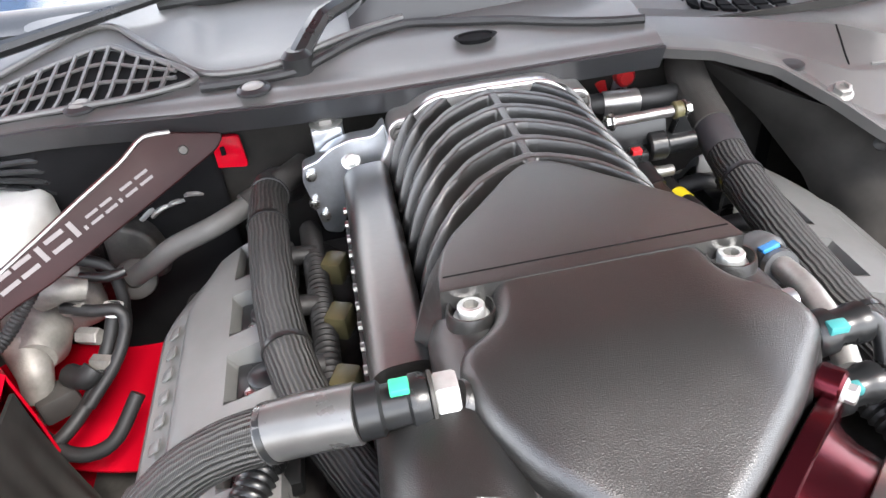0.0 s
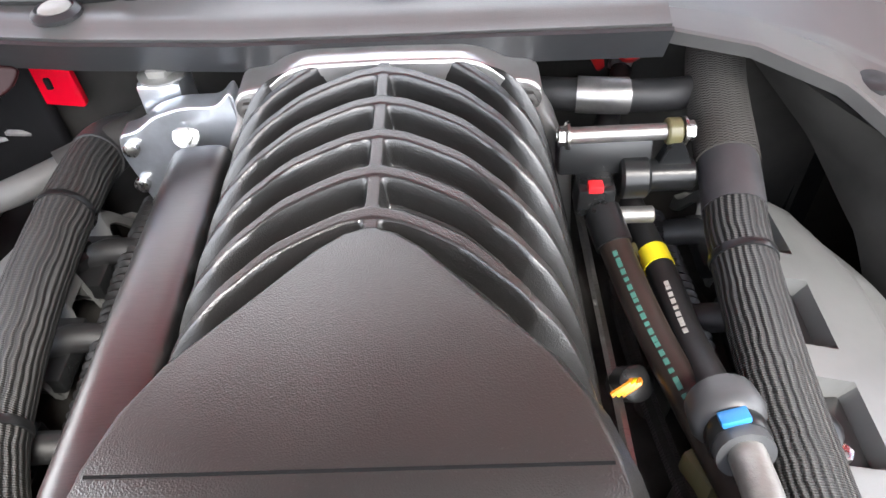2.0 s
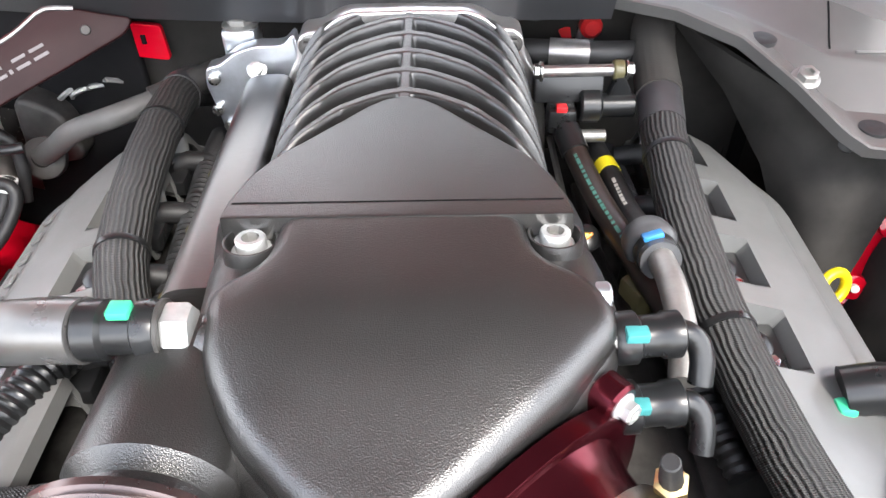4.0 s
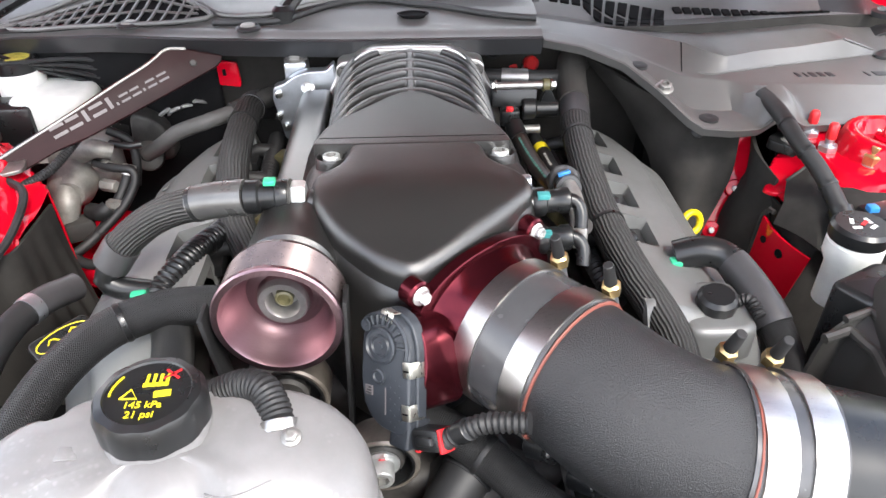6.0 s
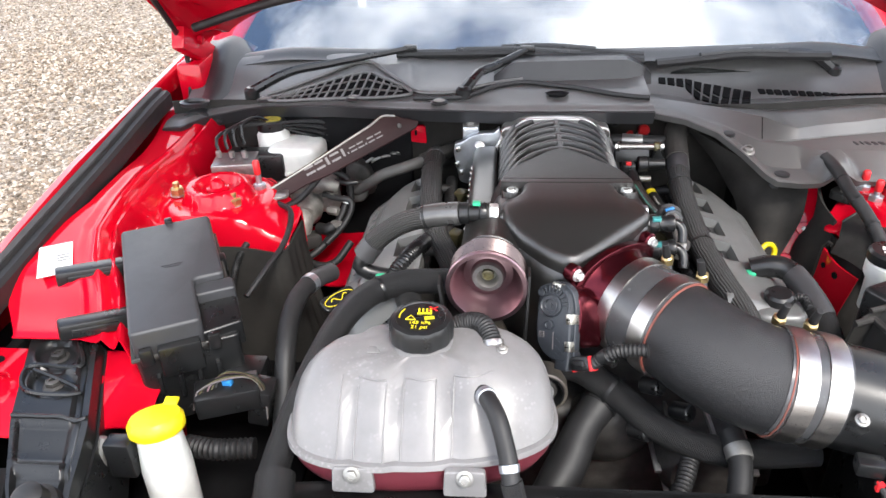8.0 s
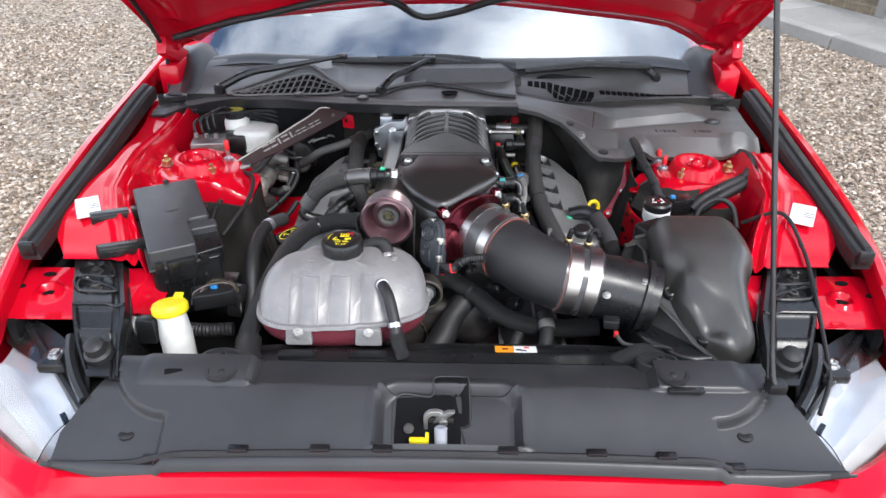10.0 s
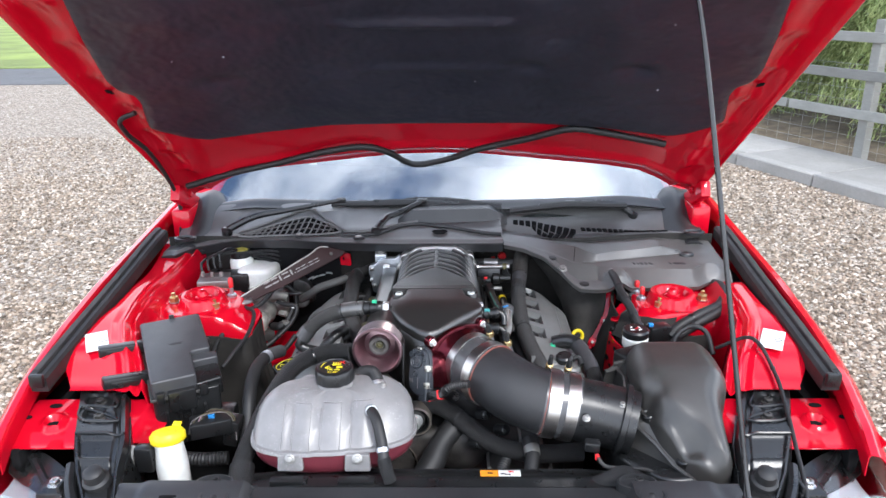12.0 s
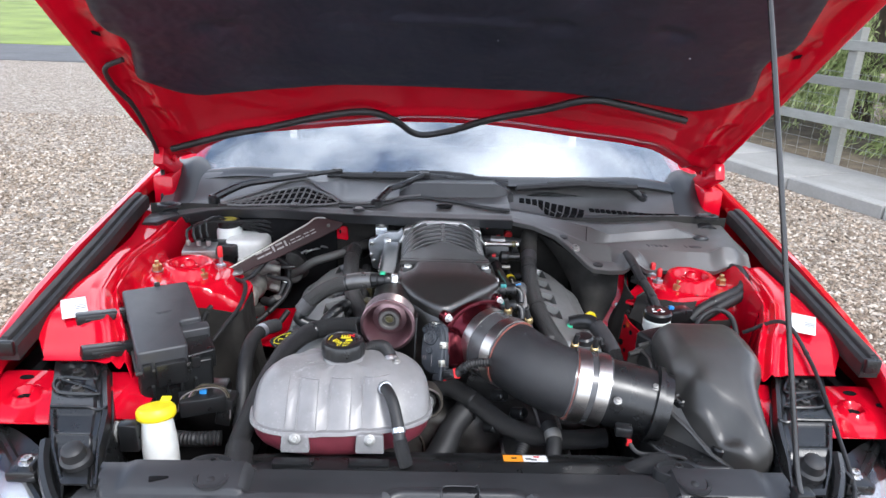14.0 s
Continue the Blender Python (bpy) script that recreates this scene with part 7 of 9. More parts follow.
part("gear_dome", lathe([(0.0205, 0.009), (0.0205, 0.0135), (0.0185, 0.0145), (0.0170, 0.0125), (0.0130, 0.0125), (0.0120, 0.0145), (0.0105, 0.0145), (0.0095, 0.0125), (0.0040, 0.0125), (0.0035, 0.014), (0.001, 0.014)], EM @ Matrix.Translation((-0.004, 0.026, 0)), 36), COVERMAT, ecover)
part("small_dome", lathe([(0.0085, 0.010), (0.0085, 0.0135), (0.0065, 0.0142), (0.0055, 0.0122), (0.001, 0.0122)], EM @ Matrix.Translation((-0.006, -0.008, 0)), 22), COVERMAT, ecover)
part("corner_dome", lathe([(0.007, 0.010), (0.007, 0.013), (0.0045, 0.0135), (0.001, 0.0122)], EM @ Matrix.Translation((-0.024, 0.046, 0)), 18), COVERMAT, ecover)
for i in range(8):
    a = 0.05 + i * 0.27
    part("rib", box(0.0028, 0.011, 0.0060, EM @ Matrix.Translation((-0.004 + 0.0285 * math.cos(a), 0.026 + 0.0285 * math.sin(a), 0.0115)) @ Matrix.Rotation(a - 1.57, 4, "Z"), 0.0008), COVERMAT, ecover)
part("rib_ring", tube([EM @ Vector((-0.004 + 0.0345 * math.cos(a), 0.026 + 0.0345 * math.sin(a), 0.0105)) for a in steps(-0.3, 2.3, 20)], 0.0022, 6, raw=True), COVERMAT, ecover)
for i in range(16):
    a, r_ = i * 0.0061, 0.0
    part("edge_tooth", box(0.004, 0.0028, 0.010, EM @ Matrix.Translation((-0.0365 + 0.001 * math.sin(i), -0.046 + i * 0.0058, -0.002)), 0.0006), COVERMAT, ecover)
for i in range(14):
    part("dimple", lathe([(0.0009, 0.011), (0.0007, 0.0116), (0.0002, 0.0117)], EM @ Matrix.Translation((0.009 + 0.006 * (i % 3), -0.005 - 0.0042 * i, 0)), 6), COVERMAT, ecover)
for x, y, r_ in ((0.006, 0.064, -0.25), (0.0365, 0.006, -1.5), (0.0355, -0.040, -1.5)):
    cm = EM @ Matrix.Translation((x, y, 0.0)) @ Matrix.Rotation(r_, 4, "Z")
    clip_ = part("spring_clip", box(0.017, 0.010, 0.0012, cm @ Matrix.Translation((0, -0.005, 0.0118)), 0.0003), SPRING, ecover, "bright spring clip")
    part("clip_side", box(0.017, 0.0012, 0.018, cm @ Matrix.Translation((0, 0.0005, 0.0025)), 0.0003), SPRING, clip_)
    part("clip_slot", box(0.002, 0.007, 0.0004, cm @ Matrix.Translation((0.001, -0.005, 0.0127)), 0), DARK, clip_)
part("code_square", box(0.0105, 0.0105, 0.0006, EM @ Matrix.Translation((-0.021, -0.026, 0.0112)), 0), SILVER, ecover)
for k in range(3):
    part("code_bar", box(0.008 - k * 0.002, 0.0018, 0.0004, EM @ Matrix.Translation((-0.0212 + k * 0.001, -0.0292 + k * 0.0032, 0.0117)), 0), TRIM, ecover)
part("part_number", box(0.0016, 0.030, 0.0005, EM @ Matrix.Translation((0.002, -0.034, 0.0112)), 0), SILVER, ecover)
socket = part("plug_socket", slab([(0.004, -0.082), (0.030, -0.084), (0.034, -0.052), (0.010, -0.050)], -0.016, 0.010, EM, 0.004, 0.003), COVERMAT, throttle)
PG = EM @ Matrix.Translation((0.050, -0.066, -0.004)) @ Matrix.Rotation(0.20, 4, "Z")
plug = part("plug", merge(box(0.036, 0.024, 0.024, PG, 0.004), box(0.020, 0.010, 0.028, PG @ Matrix.Translation((0.002, 0, 0.002)), 0.002)), SMOOTH, throttle, "black plug with a red lock tab")
part("lock_tab", box(0.004, 0.025, 0.017, PG @ Matrix.Translation((0.0185, 0, 0.002)), 0.001), REDPLAST, plug)
part("lock_tab", box(0.006, 0.004, 0.006, PG @ Matrix.Translation((-0.014, -0.012, 0.006)), 0.001), REDPLAST, plug)
part("plug_lead", tube([PG @ Vector((0.018, 0, 0)), PG @ Vector((0.040, 0.010, 0)), PG @ Vector((0.065, 0.018, -0.006)), PG @ Vector((0.10, 0.016, -0.02))], 0.0078, 12, ribs=0.0010, pitch=0.005), RUBBER, plug)
part("lead_clamp", lathe([(0.0095, 0), (0.0095, 0.012), (0.008, 0.013)], axes(PG @ Vector((0.034, 0.007, 0)), PG @ Vector((0.05, 0.014, 0))), 16), SMOOTH, plug)
part("machined_nut", lathe([(0.008, 0), (0.008, 0.006), (0.004, 0.007)], axes(C0 + H * 0.07 - G * 0.066 + Vector((0, 0, -0.045)), C0 + H * 0.2 - G * 0.066 + Vector((0, 0, -0.045))), 6), CHROME, throttle)

AXIS = [C0 + H * 0.033, C0 + H * 0.065, C0 + H * 0.098, C0 + H * 0.122, Vector((0.172, -0.424, 0.892)), Vector((0.221, -0.445, 0.880)), Vector((0.285, -0.450, 0.868)), Vector((0.345, -0.459, 0.857)), Vector((0.410, -0.474, 0.845))]
way = curve(AXIS, 0.004)
NW = len(way) - 1


def stretch(a, b):
    return way[int(a * NW):int(b * NW) + 1]


intake = thing("intake_pipe", (0.23, -0.45, 0.80), "wide black grained intake elbow held by steel clamps", "intake pipe")
part("coupler", tube(stretch(0.02, 0.21), 0.0680, 48, raw=True), COUPLER, intake, "dark grey silicone coupler")
part("elbow", tube(stretch(0.19, 0.55), 0.0660, 48, raw=True), PIPE, intake, "black leather-grained elbow")
part("rear_coupler", tube(stretch(0.52, 0.70), 0.0675, 48, raw=True), COUPLER, intake)
part("meter_pipe", tube(stretch(0.68, 1.0), 0.0640, 48, raw=True), SMOOTH, intake, "smooth black air meter pipe")
LINEREDGE = plain("orange_liner_edge", (0.21, 0.065, 0.048), 0.5)
for t in (0.206, 0.532):
    band(way, t, 0.0682, 0.0024, intake, LINEREDGE, "liner_edge")
for t, wide_ in ((0.034, 0.021), (0.176, 0.024), (0.566, 0.025), (0.660, 0.025)):
    band(way, t, 0.0695, wide_, intake, STEEL)
    i = int(t * NW)
    d = (way[i + 1] - way[i - 1]).normalized()
    side = d.cross(Vector((0, 0, 1))).normalized()
    o = (-side * 0.80 + Vector((0, 0, 0.62))).normalized()
    c = way[i] + o * 0.0745
    tang = d.cross(o).normalized()
    if tang.z < 0:
        tang = -tang
    tang = (tang * 0.8 + Vector((0, 0, 0.8))).normalized()
    tb = part("t_bolt", rod(c - tang * 0.018, c + tang * 0.020, 0.0050, seg=12), ZINC, intake)
    part("nut", lathe([(0.0085, 0), (0.0085, 0.010), (0.006, 0.012)], axes(c + tang * 0.004, c + tang), 6), GOLD, tb)
    part("tip", rod(c + tang * 0.016, c + tang * 0.040, 0.0058, 0.0045, seg=12), RUBBER, tb)
part("mould_line", tube([way[int(t * NW)] + Vector((0.5, -0.5, -0.62)).normalized() * 0.0662 for t in steps(0.22, 0.52, 20)], 0.0012, 5, raw=True), PIPE, intake)
msen = part("sensor", box(0.030, 0.022, 0.020, Matrix.Translation((0.315, -0.545, 0.842)) @ Matrix.Rotation(-0.2, 4, "Z"), 0.004), SMOOTH, intake)
part("sensor_lead", tube([(0.32, -0.558, 0.832), (0.335, -0.572, 0.815), (0.37, -0.575, 0.812), (0.42, -0.565, 0.80), (0.45, -0.575, 0.785)], 0.004, 8), RUBBER, msen)
part("sensor_tab", box(0.008, 0.006, 0.012, Matrix.Translation((0.322, -0.562, 0.828)), 0.001), REDPLAST, msen)
screw((0.305, -0.522, 0.888), (-0.1, -0.6, 1), 0.0062, intake, CAST)
screw((0.378, -0.500, 0.904), (-0.1, -0.4, 1), 0.0062, intake, CAST)
part("end_flange", lathe([(0.064, 0), (0.073, 0.002), (0.073, 0.012), (0.064, 0.014)], axes(way[int(0.93 * NW)], way[-1]), 40), SMOOTH, intake)


# ---- hoses and leads ----
def hose(name, pts, r, material, label, category="hose", seg=18, bands=(), bandmat=None, ends=(), group="hoses", step=0.007, **extra):
    """A hose with optional ties (shares of its length) and plain cuffs at shares given as (from, to, radius, material)."""
    h = thing(name, tuple(pts[len(pts) // 2]), label, category, group)
    part("tube", tube(pts, r, seg, step, **extra), material, h)
    cl = curve(pts, 0.004)
    for t in bands:
        band(cl, t, (r(t) if callable(r) else r) * 1.02, 0.006, h, bandmat or SMOOTH, "cable_tie")
    for a, b, rr, mm in ends:
        part("cuff", tube(cl[int(a * (len(cl) - 1)):int(b * (len(cl) - 1)) + 1], rr, seg, raw=True), mm, h)
    return h


GREYCUFF = plain("grey_hose_cuff", (0.042, 0.041, 0.043), 0.42, var=0.25, vscale=20, bump=0.1)
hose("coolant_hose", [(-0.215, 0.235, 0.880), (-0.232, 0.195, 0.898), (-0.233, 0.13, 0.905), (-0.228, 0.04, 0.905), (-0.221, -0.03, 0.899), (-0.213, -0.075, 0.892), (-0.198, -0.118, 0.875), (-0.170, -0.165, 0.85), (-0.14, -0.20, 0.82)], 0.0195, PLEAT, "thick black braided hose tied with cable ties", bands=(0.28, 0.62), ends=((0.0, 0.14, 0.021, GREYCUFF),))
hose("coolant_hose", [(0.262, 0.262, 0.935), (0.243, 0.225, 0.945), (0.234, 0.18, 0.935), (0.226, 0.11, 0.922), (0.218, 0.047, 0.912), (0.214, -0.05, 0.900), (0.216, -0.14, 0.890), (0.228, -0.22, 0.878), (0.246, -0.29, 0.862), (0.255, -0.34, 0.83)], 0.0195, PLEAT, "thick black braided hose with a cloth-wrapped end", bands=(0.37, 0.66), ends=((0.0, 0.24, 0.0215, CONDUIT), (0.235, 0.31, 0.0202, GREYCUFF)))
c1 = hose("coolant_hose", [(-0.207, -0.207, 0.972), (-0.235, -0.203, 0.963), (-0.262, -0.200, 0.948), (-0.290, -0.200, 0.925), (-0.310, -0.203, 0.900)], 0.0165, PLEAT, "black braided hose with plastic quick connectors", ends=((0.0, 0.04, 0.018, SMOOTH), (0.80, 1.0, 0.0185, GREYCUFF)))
part("metal_sleeve", tube([(-0.158, -0.215, 0.982), (-0.185, -0.211, 0.978), (-0.212, -0.206, 0.971)], 0.0175, 24), plain("grey_sleeve", (0.15, 0.148, 0.145), 0.30, metal=0.6), c1, "smooth grey sleeve")
part("fitting", lathe([(0.014, 0), (0.0155, 0.004), (0.0155, 0.010), (0.013, 0.012), (0.013, 0.026), (0.016, 0.028), (0.016, 0.040), (0.012, 0.044)], axes((-0.118, -0.216, 0.984), (-0.160, -0.215, 0.982)), 24), SMOOTH, c1)
for z_ in (1.0005, 0.9665):
    part("green_clip", box(0.011, 0.010, 0.005, Matrix.Translation((-0.134, -0.219, z_)), 0.001), GREEN, c1)
part("hex_nut", lathe([(0.012, 0), (0.0135, 0.002), (0.0135, 0.012), (0.012, 0.014)], axes((-0.102, -0.216, 0.984), (-0.13, -0.216, 0.984)), 6), BOLTGREY, c1, "bright hexagonal nut")
part("elbow", tube([(-0.308, -0.203, 0.900), (-0.318, -0.206, 0.884), (-0.305, -0.208, 0.874), (-0.280, -0.208, 0.868), (-0.262, -0.208, 0.866)], 0.0125, 14), SMOOTH, c1)
part("clip", box(0.016, 0.012, 0.018, Matrix.Translation((-0.284, -0.219, 0.868)), 0.003), GREEN, c1, "green locking clip")

hose("radiator_hose", [(-0.150, -0.262, 0.895), (-0.19, -0.275, 0.902), (-0.236, -0.280, 0.902), (-0.280, -0.302, 0.898), (-0.312, -0.350, 0.890), (-0.332, -0.41, 0.872), (-0.350, -0.47, 0.845), (-0.368, -0.54, 0.805), (-0.375, -0.585, 0.77)], 0.0185, HOSE, "long black braided hose curving past the tank", bands=(0.27,))
hose("heater_hose", [(-0.195, 0.225, 0.905), (-0.225, 0.19, 0.905), (-0.255, 0.170, 0.900), (-0.290, 0.146, 0.896), (-0.335, 0.146, 0.880), (-0.366, 0.160, 0.855), (-0.398, 0.178, 0.830)], 0.011, plain("grey_hose", (0.07, 0.068, 0.065), 0.6, bump=0.5, bscale=260), "dusty grey heater hose", ends=((0.0, 0.34, 0.0145, DUSTY),))
hose("power_steering_hose", [(-0.375, -0.165, 0.845), (-0.392, -0.205, 0.856), (-0.405, -0.25, 0.858), (-0.407, -0.305, 0.852), (-0.402, -0.36, 0.83), (-0.398, -0.40, 0.79), (-0.395, -0.45, 0.74)], 0.0145, RUBBER, "black rubber hose with a crimped metal collar", ends=((0.17, 0.21, 0.0158, ZINC), (0.0, 0.17, 0.0152, GREYCUFF)))
hose("corrugated_loom", [(-0.215, -0.10, 0.875), (-0.232, -0.145, 0.882), (-0.245, -0.185, 0.885), (-0.262, -0.225, 0.872), (-0.255, -0.255, 0.85)], 0.0135, SMOOTH, "glossy black corrugated wiring conduit", "conduit", ribs=0.0012, pitch=0.006)
hose("wiring_conduit", [(-0.243, -0.325, 0.872), (-0.262, -0.355, 0.868), (-0.285, -0.385, 0.860), (-0.305, -0.42, 0.850), (-0.325, -0.45, 0.83)], 0.0065, SMOOTH, "thin black corrugated wiring conduit", "conduit", seg=10, ribs=0.0010, pitch=0.005)
hose("bypass_hose", [(-0.236, -0.272, 0.885), (-0.228, -0.30, 0.875), (-0.222, -0.335, 0.872), (-0.218, -0.375, 0.862), (-0.22, -0.40, 0.83)], 0.019, HOSE, "upright black braided hose behind the tank")
hose("inlet_hose", [(-0.02, -0.33, 0.80), (0.02, -0.345, 0.80), (0.065, -0.375, 0.785), (0.115, -0.415, 0.765), (0.17, -0.435, 0.752), (0.235, -0.438, 0.745), (0.32, -0.43, 0.745)], 0.0195, HOSE, "black braided hose passing under the intake", bands=(0.25, 0.7), bandmat=RUBBER)
hose("lower_radiator_hose", [(0.065, -0.335, 0.765), (0.045, -0.365, 0.758), (0.02, -0.395, 0.74), (-0.005, -0.44, 0.71), (-0.04, -0.49, 0.68)], lambda t: 0.026 + 0.002 * math.cos(t * 9), RUBBER, "thick black moulded lower radiator hose", bands=(0.2,), bandmat=RUBBER)
hose("front_loom", [(0.17, -0.40, 0.74), (0.15, -0.46, 0.73), (0.12, -0.52, 0.71)], 0.012, RUBBER, "black corrugated wiring loom branch", "conduit", ribs=0.001, pitch=0.006)
hose("front_loom", [(0.205, -0.43, 0.775), (0.21, -0.47, 0.76), (0.195, -0.53, 0.73)], 0.015, RUBBER, "black branch hose with a metal clip", ends=((0.2, 0.34, 0.017, CAST),))
hose("intercooler_hose", [(0.315, -0.60, 0.788), (0.345, -0.595, 0.800), (0.37, -0.585, 0.803), (0.40, -0.59, 0.79)], 0.019, HOSE, "black braided hose beside the radiator cover")
hose("intercooler_hose", [(-0.365, -0.555, 0.80), (-0.36, -0.585, 0.79), (-0.345, -0.615, 0.775), (-0.335, -0.63, 0.75)], 0.024, HOSE, "black braided hose beside the tank")

# right-hand side of the blower
fuel = hose("fuel_hose", [(0.138, 0.112, 0.912), (0.140, 0.095, 0.905), (0.148, 0.062, 0.893), (0.157, 0.013, 0.888), (0.166, -0.033, 0.888), (0.178, -0.085, 0.886), (0.186, -0.125, 0.888), (0.182, -0.165, 0.905)], 0.0105, plain("brown_black_hose", (0.022, 0.016, 0.013), 0.35), "shiny black fuel hose with faint green print", ends=((0.06, 0.16, 0.0125, SMOOTH),))
def print_row(pts, r, t0, t1, n, material, parent, way_up):
    """A row of small print blocks along a hose."""
    cl = curve(pts, 0.002)
    up_ = Vector(way_up).normalized()
    for i in range(n):
        k = int((t0 + (t1 - t0) * i / n) * (len(cl) - 2))
        d = (cl[k + 1] - cl[k]).normalized()
        o_ = (up_ - d * up_.dot(d)).normalized()
        m = Matrix.Translation(cl[k] + o_ * (r + 0.0002)) @ Matrix((d, o_.cross(d), o_)).transposed().to_4x4()
        part("print_block", box(0.0040 - 0.0012 * (i % 3 == 1), 0.0030, 0.0005, m, 0), material, parent)


GREENPRINT = plain("faded_green_print", (0.05, 0.16, 0.13), 0.5)
WHITEPRINT = plain("faded_white_print", (0.36, 0.35, 0.33), 0.5)
FUEL = [(0.138, 0.112, 0.912), (0.140, 0.095, 0.905), (0.148, 0.062, 0.893), (0.157, 0.013, 0.888), (0.166, -0.033, 0.888), (0.178, -0.085, 0.886), (0.186, -0.125, 0.888), (0.182, -0.165, 0.905)]
print_row(FUEL, 0.0105, 0.2, 0.72, 26, GREENPRINT, fuel, (-0.55, -0.2, 1))
part("crimp", rod((-0.118, -0.216, 0.984), (-0.1155, -0.216, 0.984), 0.0155), DARKCAST, c1)
fuel_tape = hose("fuel_hose", [(0.172, 0.135, 0.872), (0.176, 0.10, 0.872), (0.180, 0.06, 0.874), (0.181, 0.010, 0.880), (0.1815, -0.035, 0.893), (0.1815, -0.055, 0.898)], 0.0100, RUBBER, "black fuel hose wrapped with yellow tape", ends=((0.27, 0.36, 0.0106, LEMON),))
print_row([(0.176, 0.10, 0.872), (0.180, 0.06, 0.874), (0.181, 0.010, 0.880), (0.1815, -0.035, 0.893)], 0.0100, 0.42, 0.80, 9, WHITEPRINT, fuel_tape, (-0.4, -0.3, 1))
q = thing("quick_connector", (0.181, -0.07, 0.90), "grey quick connector with a blue clip", "connector")
part("body", lathe([(0.013, 0), (0.0195, 0.006), (0.0205, 0.020), (0.018, 0.026), (0.015, 0.028), (0.015, 0.046)], axes((0.1815, -0.045, 0.896), (0.181, -0.10, 0.912)), 24), plain("grey_connector", (0.06, 0.062, 0.065), 0.4), q)
part("collar", lathe([(0.0156, 0.028), (0.0162, 0.029), (0.0162, 0.038), (0.0156, 0.039)], axes((0.1815, -0.045, 0.896), (0.181, -0.10, 0.912)), 24), SMOOTH, q)
part("blue_clip", box(0.015, 0.009, 0.004, Matrix.Translation((0.1765, -0.074, 0.9205)) @ Matrix.Rotation(-0.28, 4, "X") @ Matrix.Rotation(-0.3, 4, "Y"), 0.001), BLUE, q, "blue plastic clip")
part("metal_pipe", tube([(0.181, -0.088, 0.910), (0.180, -0.12, 0.915), (0.178, -0.16, 0.91), (0.172, -0.19, 0.90)], 0.0095, 14), CAST, q)
hose("thin_lead", [(0.150, 0.07, 0.86), (0.152, 0.02, 0.855), (0.160, -0.05, 0.852), (0.168, -0.12, 0.86)], 0.0055, HOSE, "thin black braided lead", "lead", seg=8)
o = thing("small_connector", (0.143, -0.02, 0.86), "black connector with orange and yellow wires", "connector")
part("shell", lathe([(0.011, 0), (0.011, 0.02), (0.008, 0.022)], axes((0.140, -0.015, 0.862), (0.146, -0.03, 0.885)), 16), SMOOTH, o)
for i, m_ in enumerate((ORANGE, YELLOW, ORANGE)):
    part("wire", tube([(0.142 + i * 0.002, -0.022, 0.878), (0.138 + i * 0.003, -0.030, 0.885), (0.128 + i * 0.003, -0.034, 0.880)], 0.0018, 6), m_, o)

sol = thing("boost_solenoid", (0.155, 0.115, 0.90), "black solenoid valve on a glossy bracket", "solenoid valve")
part("plate", box(0.062, 0.018, 0.028, Matrix.Translation((0.142, 0.122, 0.935)) @ Matrix.Rotation(-0.3, 4, "X"), 0.002), SMOOTH, sol)
part("spindle", rod((0.116, 0.117, 0.952), (0.182, 0.118, 0.952), 0.0055), HUBMETAL, sol)
part("bush", rod((0.180, 0.118, 0.952), (0.190, 0.118, 0.952), 0.009), TAN, sol)
screw((0.116, 0.117, 0.952), (-1, 0, 0), 0.0075, sol, CHROME)
screw((0.192, 0.118, 0.952), (1, 0, 0), 0.0075, sol, CHROME)
part("body", rod((0.152, 0.112, 0.920), (0.172, 0.112, 0.920), 0.0155), SMOOTH, sol)
part("body_end", rod((0.171, 0.112, 0.920), (0.203, 0.112, 0.920), 0.011), SMOOTH, sol)
part("web", slab([(0.176, 0.926), (0.202, 0.926), (0.186, 0.958)], -0.118, -0.110, Matrix(((1, 0, 0, 0), (0, 0, -1, 0), (0, 1, 0, 0), (0, 0, 0, 1))), 0.003, 0.001), SMOOTH, sol)
part("plug", box(0.026, 0.022, 0.024, Matrix.Translation((0.135, 0.102, 0.914)), 0.004), SMOOTH, sol)
part("plug_tab", box(0.010, 0.008, 0.006, Matrix.Translation((0.133, 0.092, 0.929)), 0.001), REDPLAST, sol)
part("pipe", rod((0.148, 0.100, 0.895), (0.178, 0.100, 0.895), 0.006), CAST, sol)
vac = hose("vacuum_hose", [(0.09, 0.195, 0.935), (0.125, 0.185, 0.938), (0.165, 0.180, 0.938), (0.21, 0.185, 0.935), (0.25, 0.21, 0.925)], 0.012, RUBBER, "black vacuum hose with a bright ferrule", ends=((0.28, 0.48, 0.0135, HUBMETAL),))
lug = thing("battery_terminal", (0.185, 0.255, 0.92), "red capped battery terminal on the bulkhead", "terminal")
part("cap", lathe([(0.010, 0), (0.012, 0.004), (0.012, 0.014), (0.008, 0.018)], axes((0.186, 0.268, 0.930), (0.188, 0.24, 0.932)), 18), REDPLAST, lug)
part("lug", box(0.020, 0.006, 0.030, Matrix.Translation((0.184, 0.262, 0.922)) @ Matrix.Rotation(0.2, 4, "Y"), 0.003), ZINC, lug)
part("tab", box(0.030, 0.006, 0.024, Matrix.Translation((0.172, 0.268, 0.920)) @ Matrix.Rotation(-0.5, 4, "Y"), 0.003), REDPLAST, lug)
part("lead", tube([(0.182, 0.255, 0.912), (0.175, 0.235, 0.905), (0.165, 0.205, 0.905), (0.155, 0.175, 0.91), (0.15, 0.15, 0.90)], 0.009, 12), RUBBER, lug)
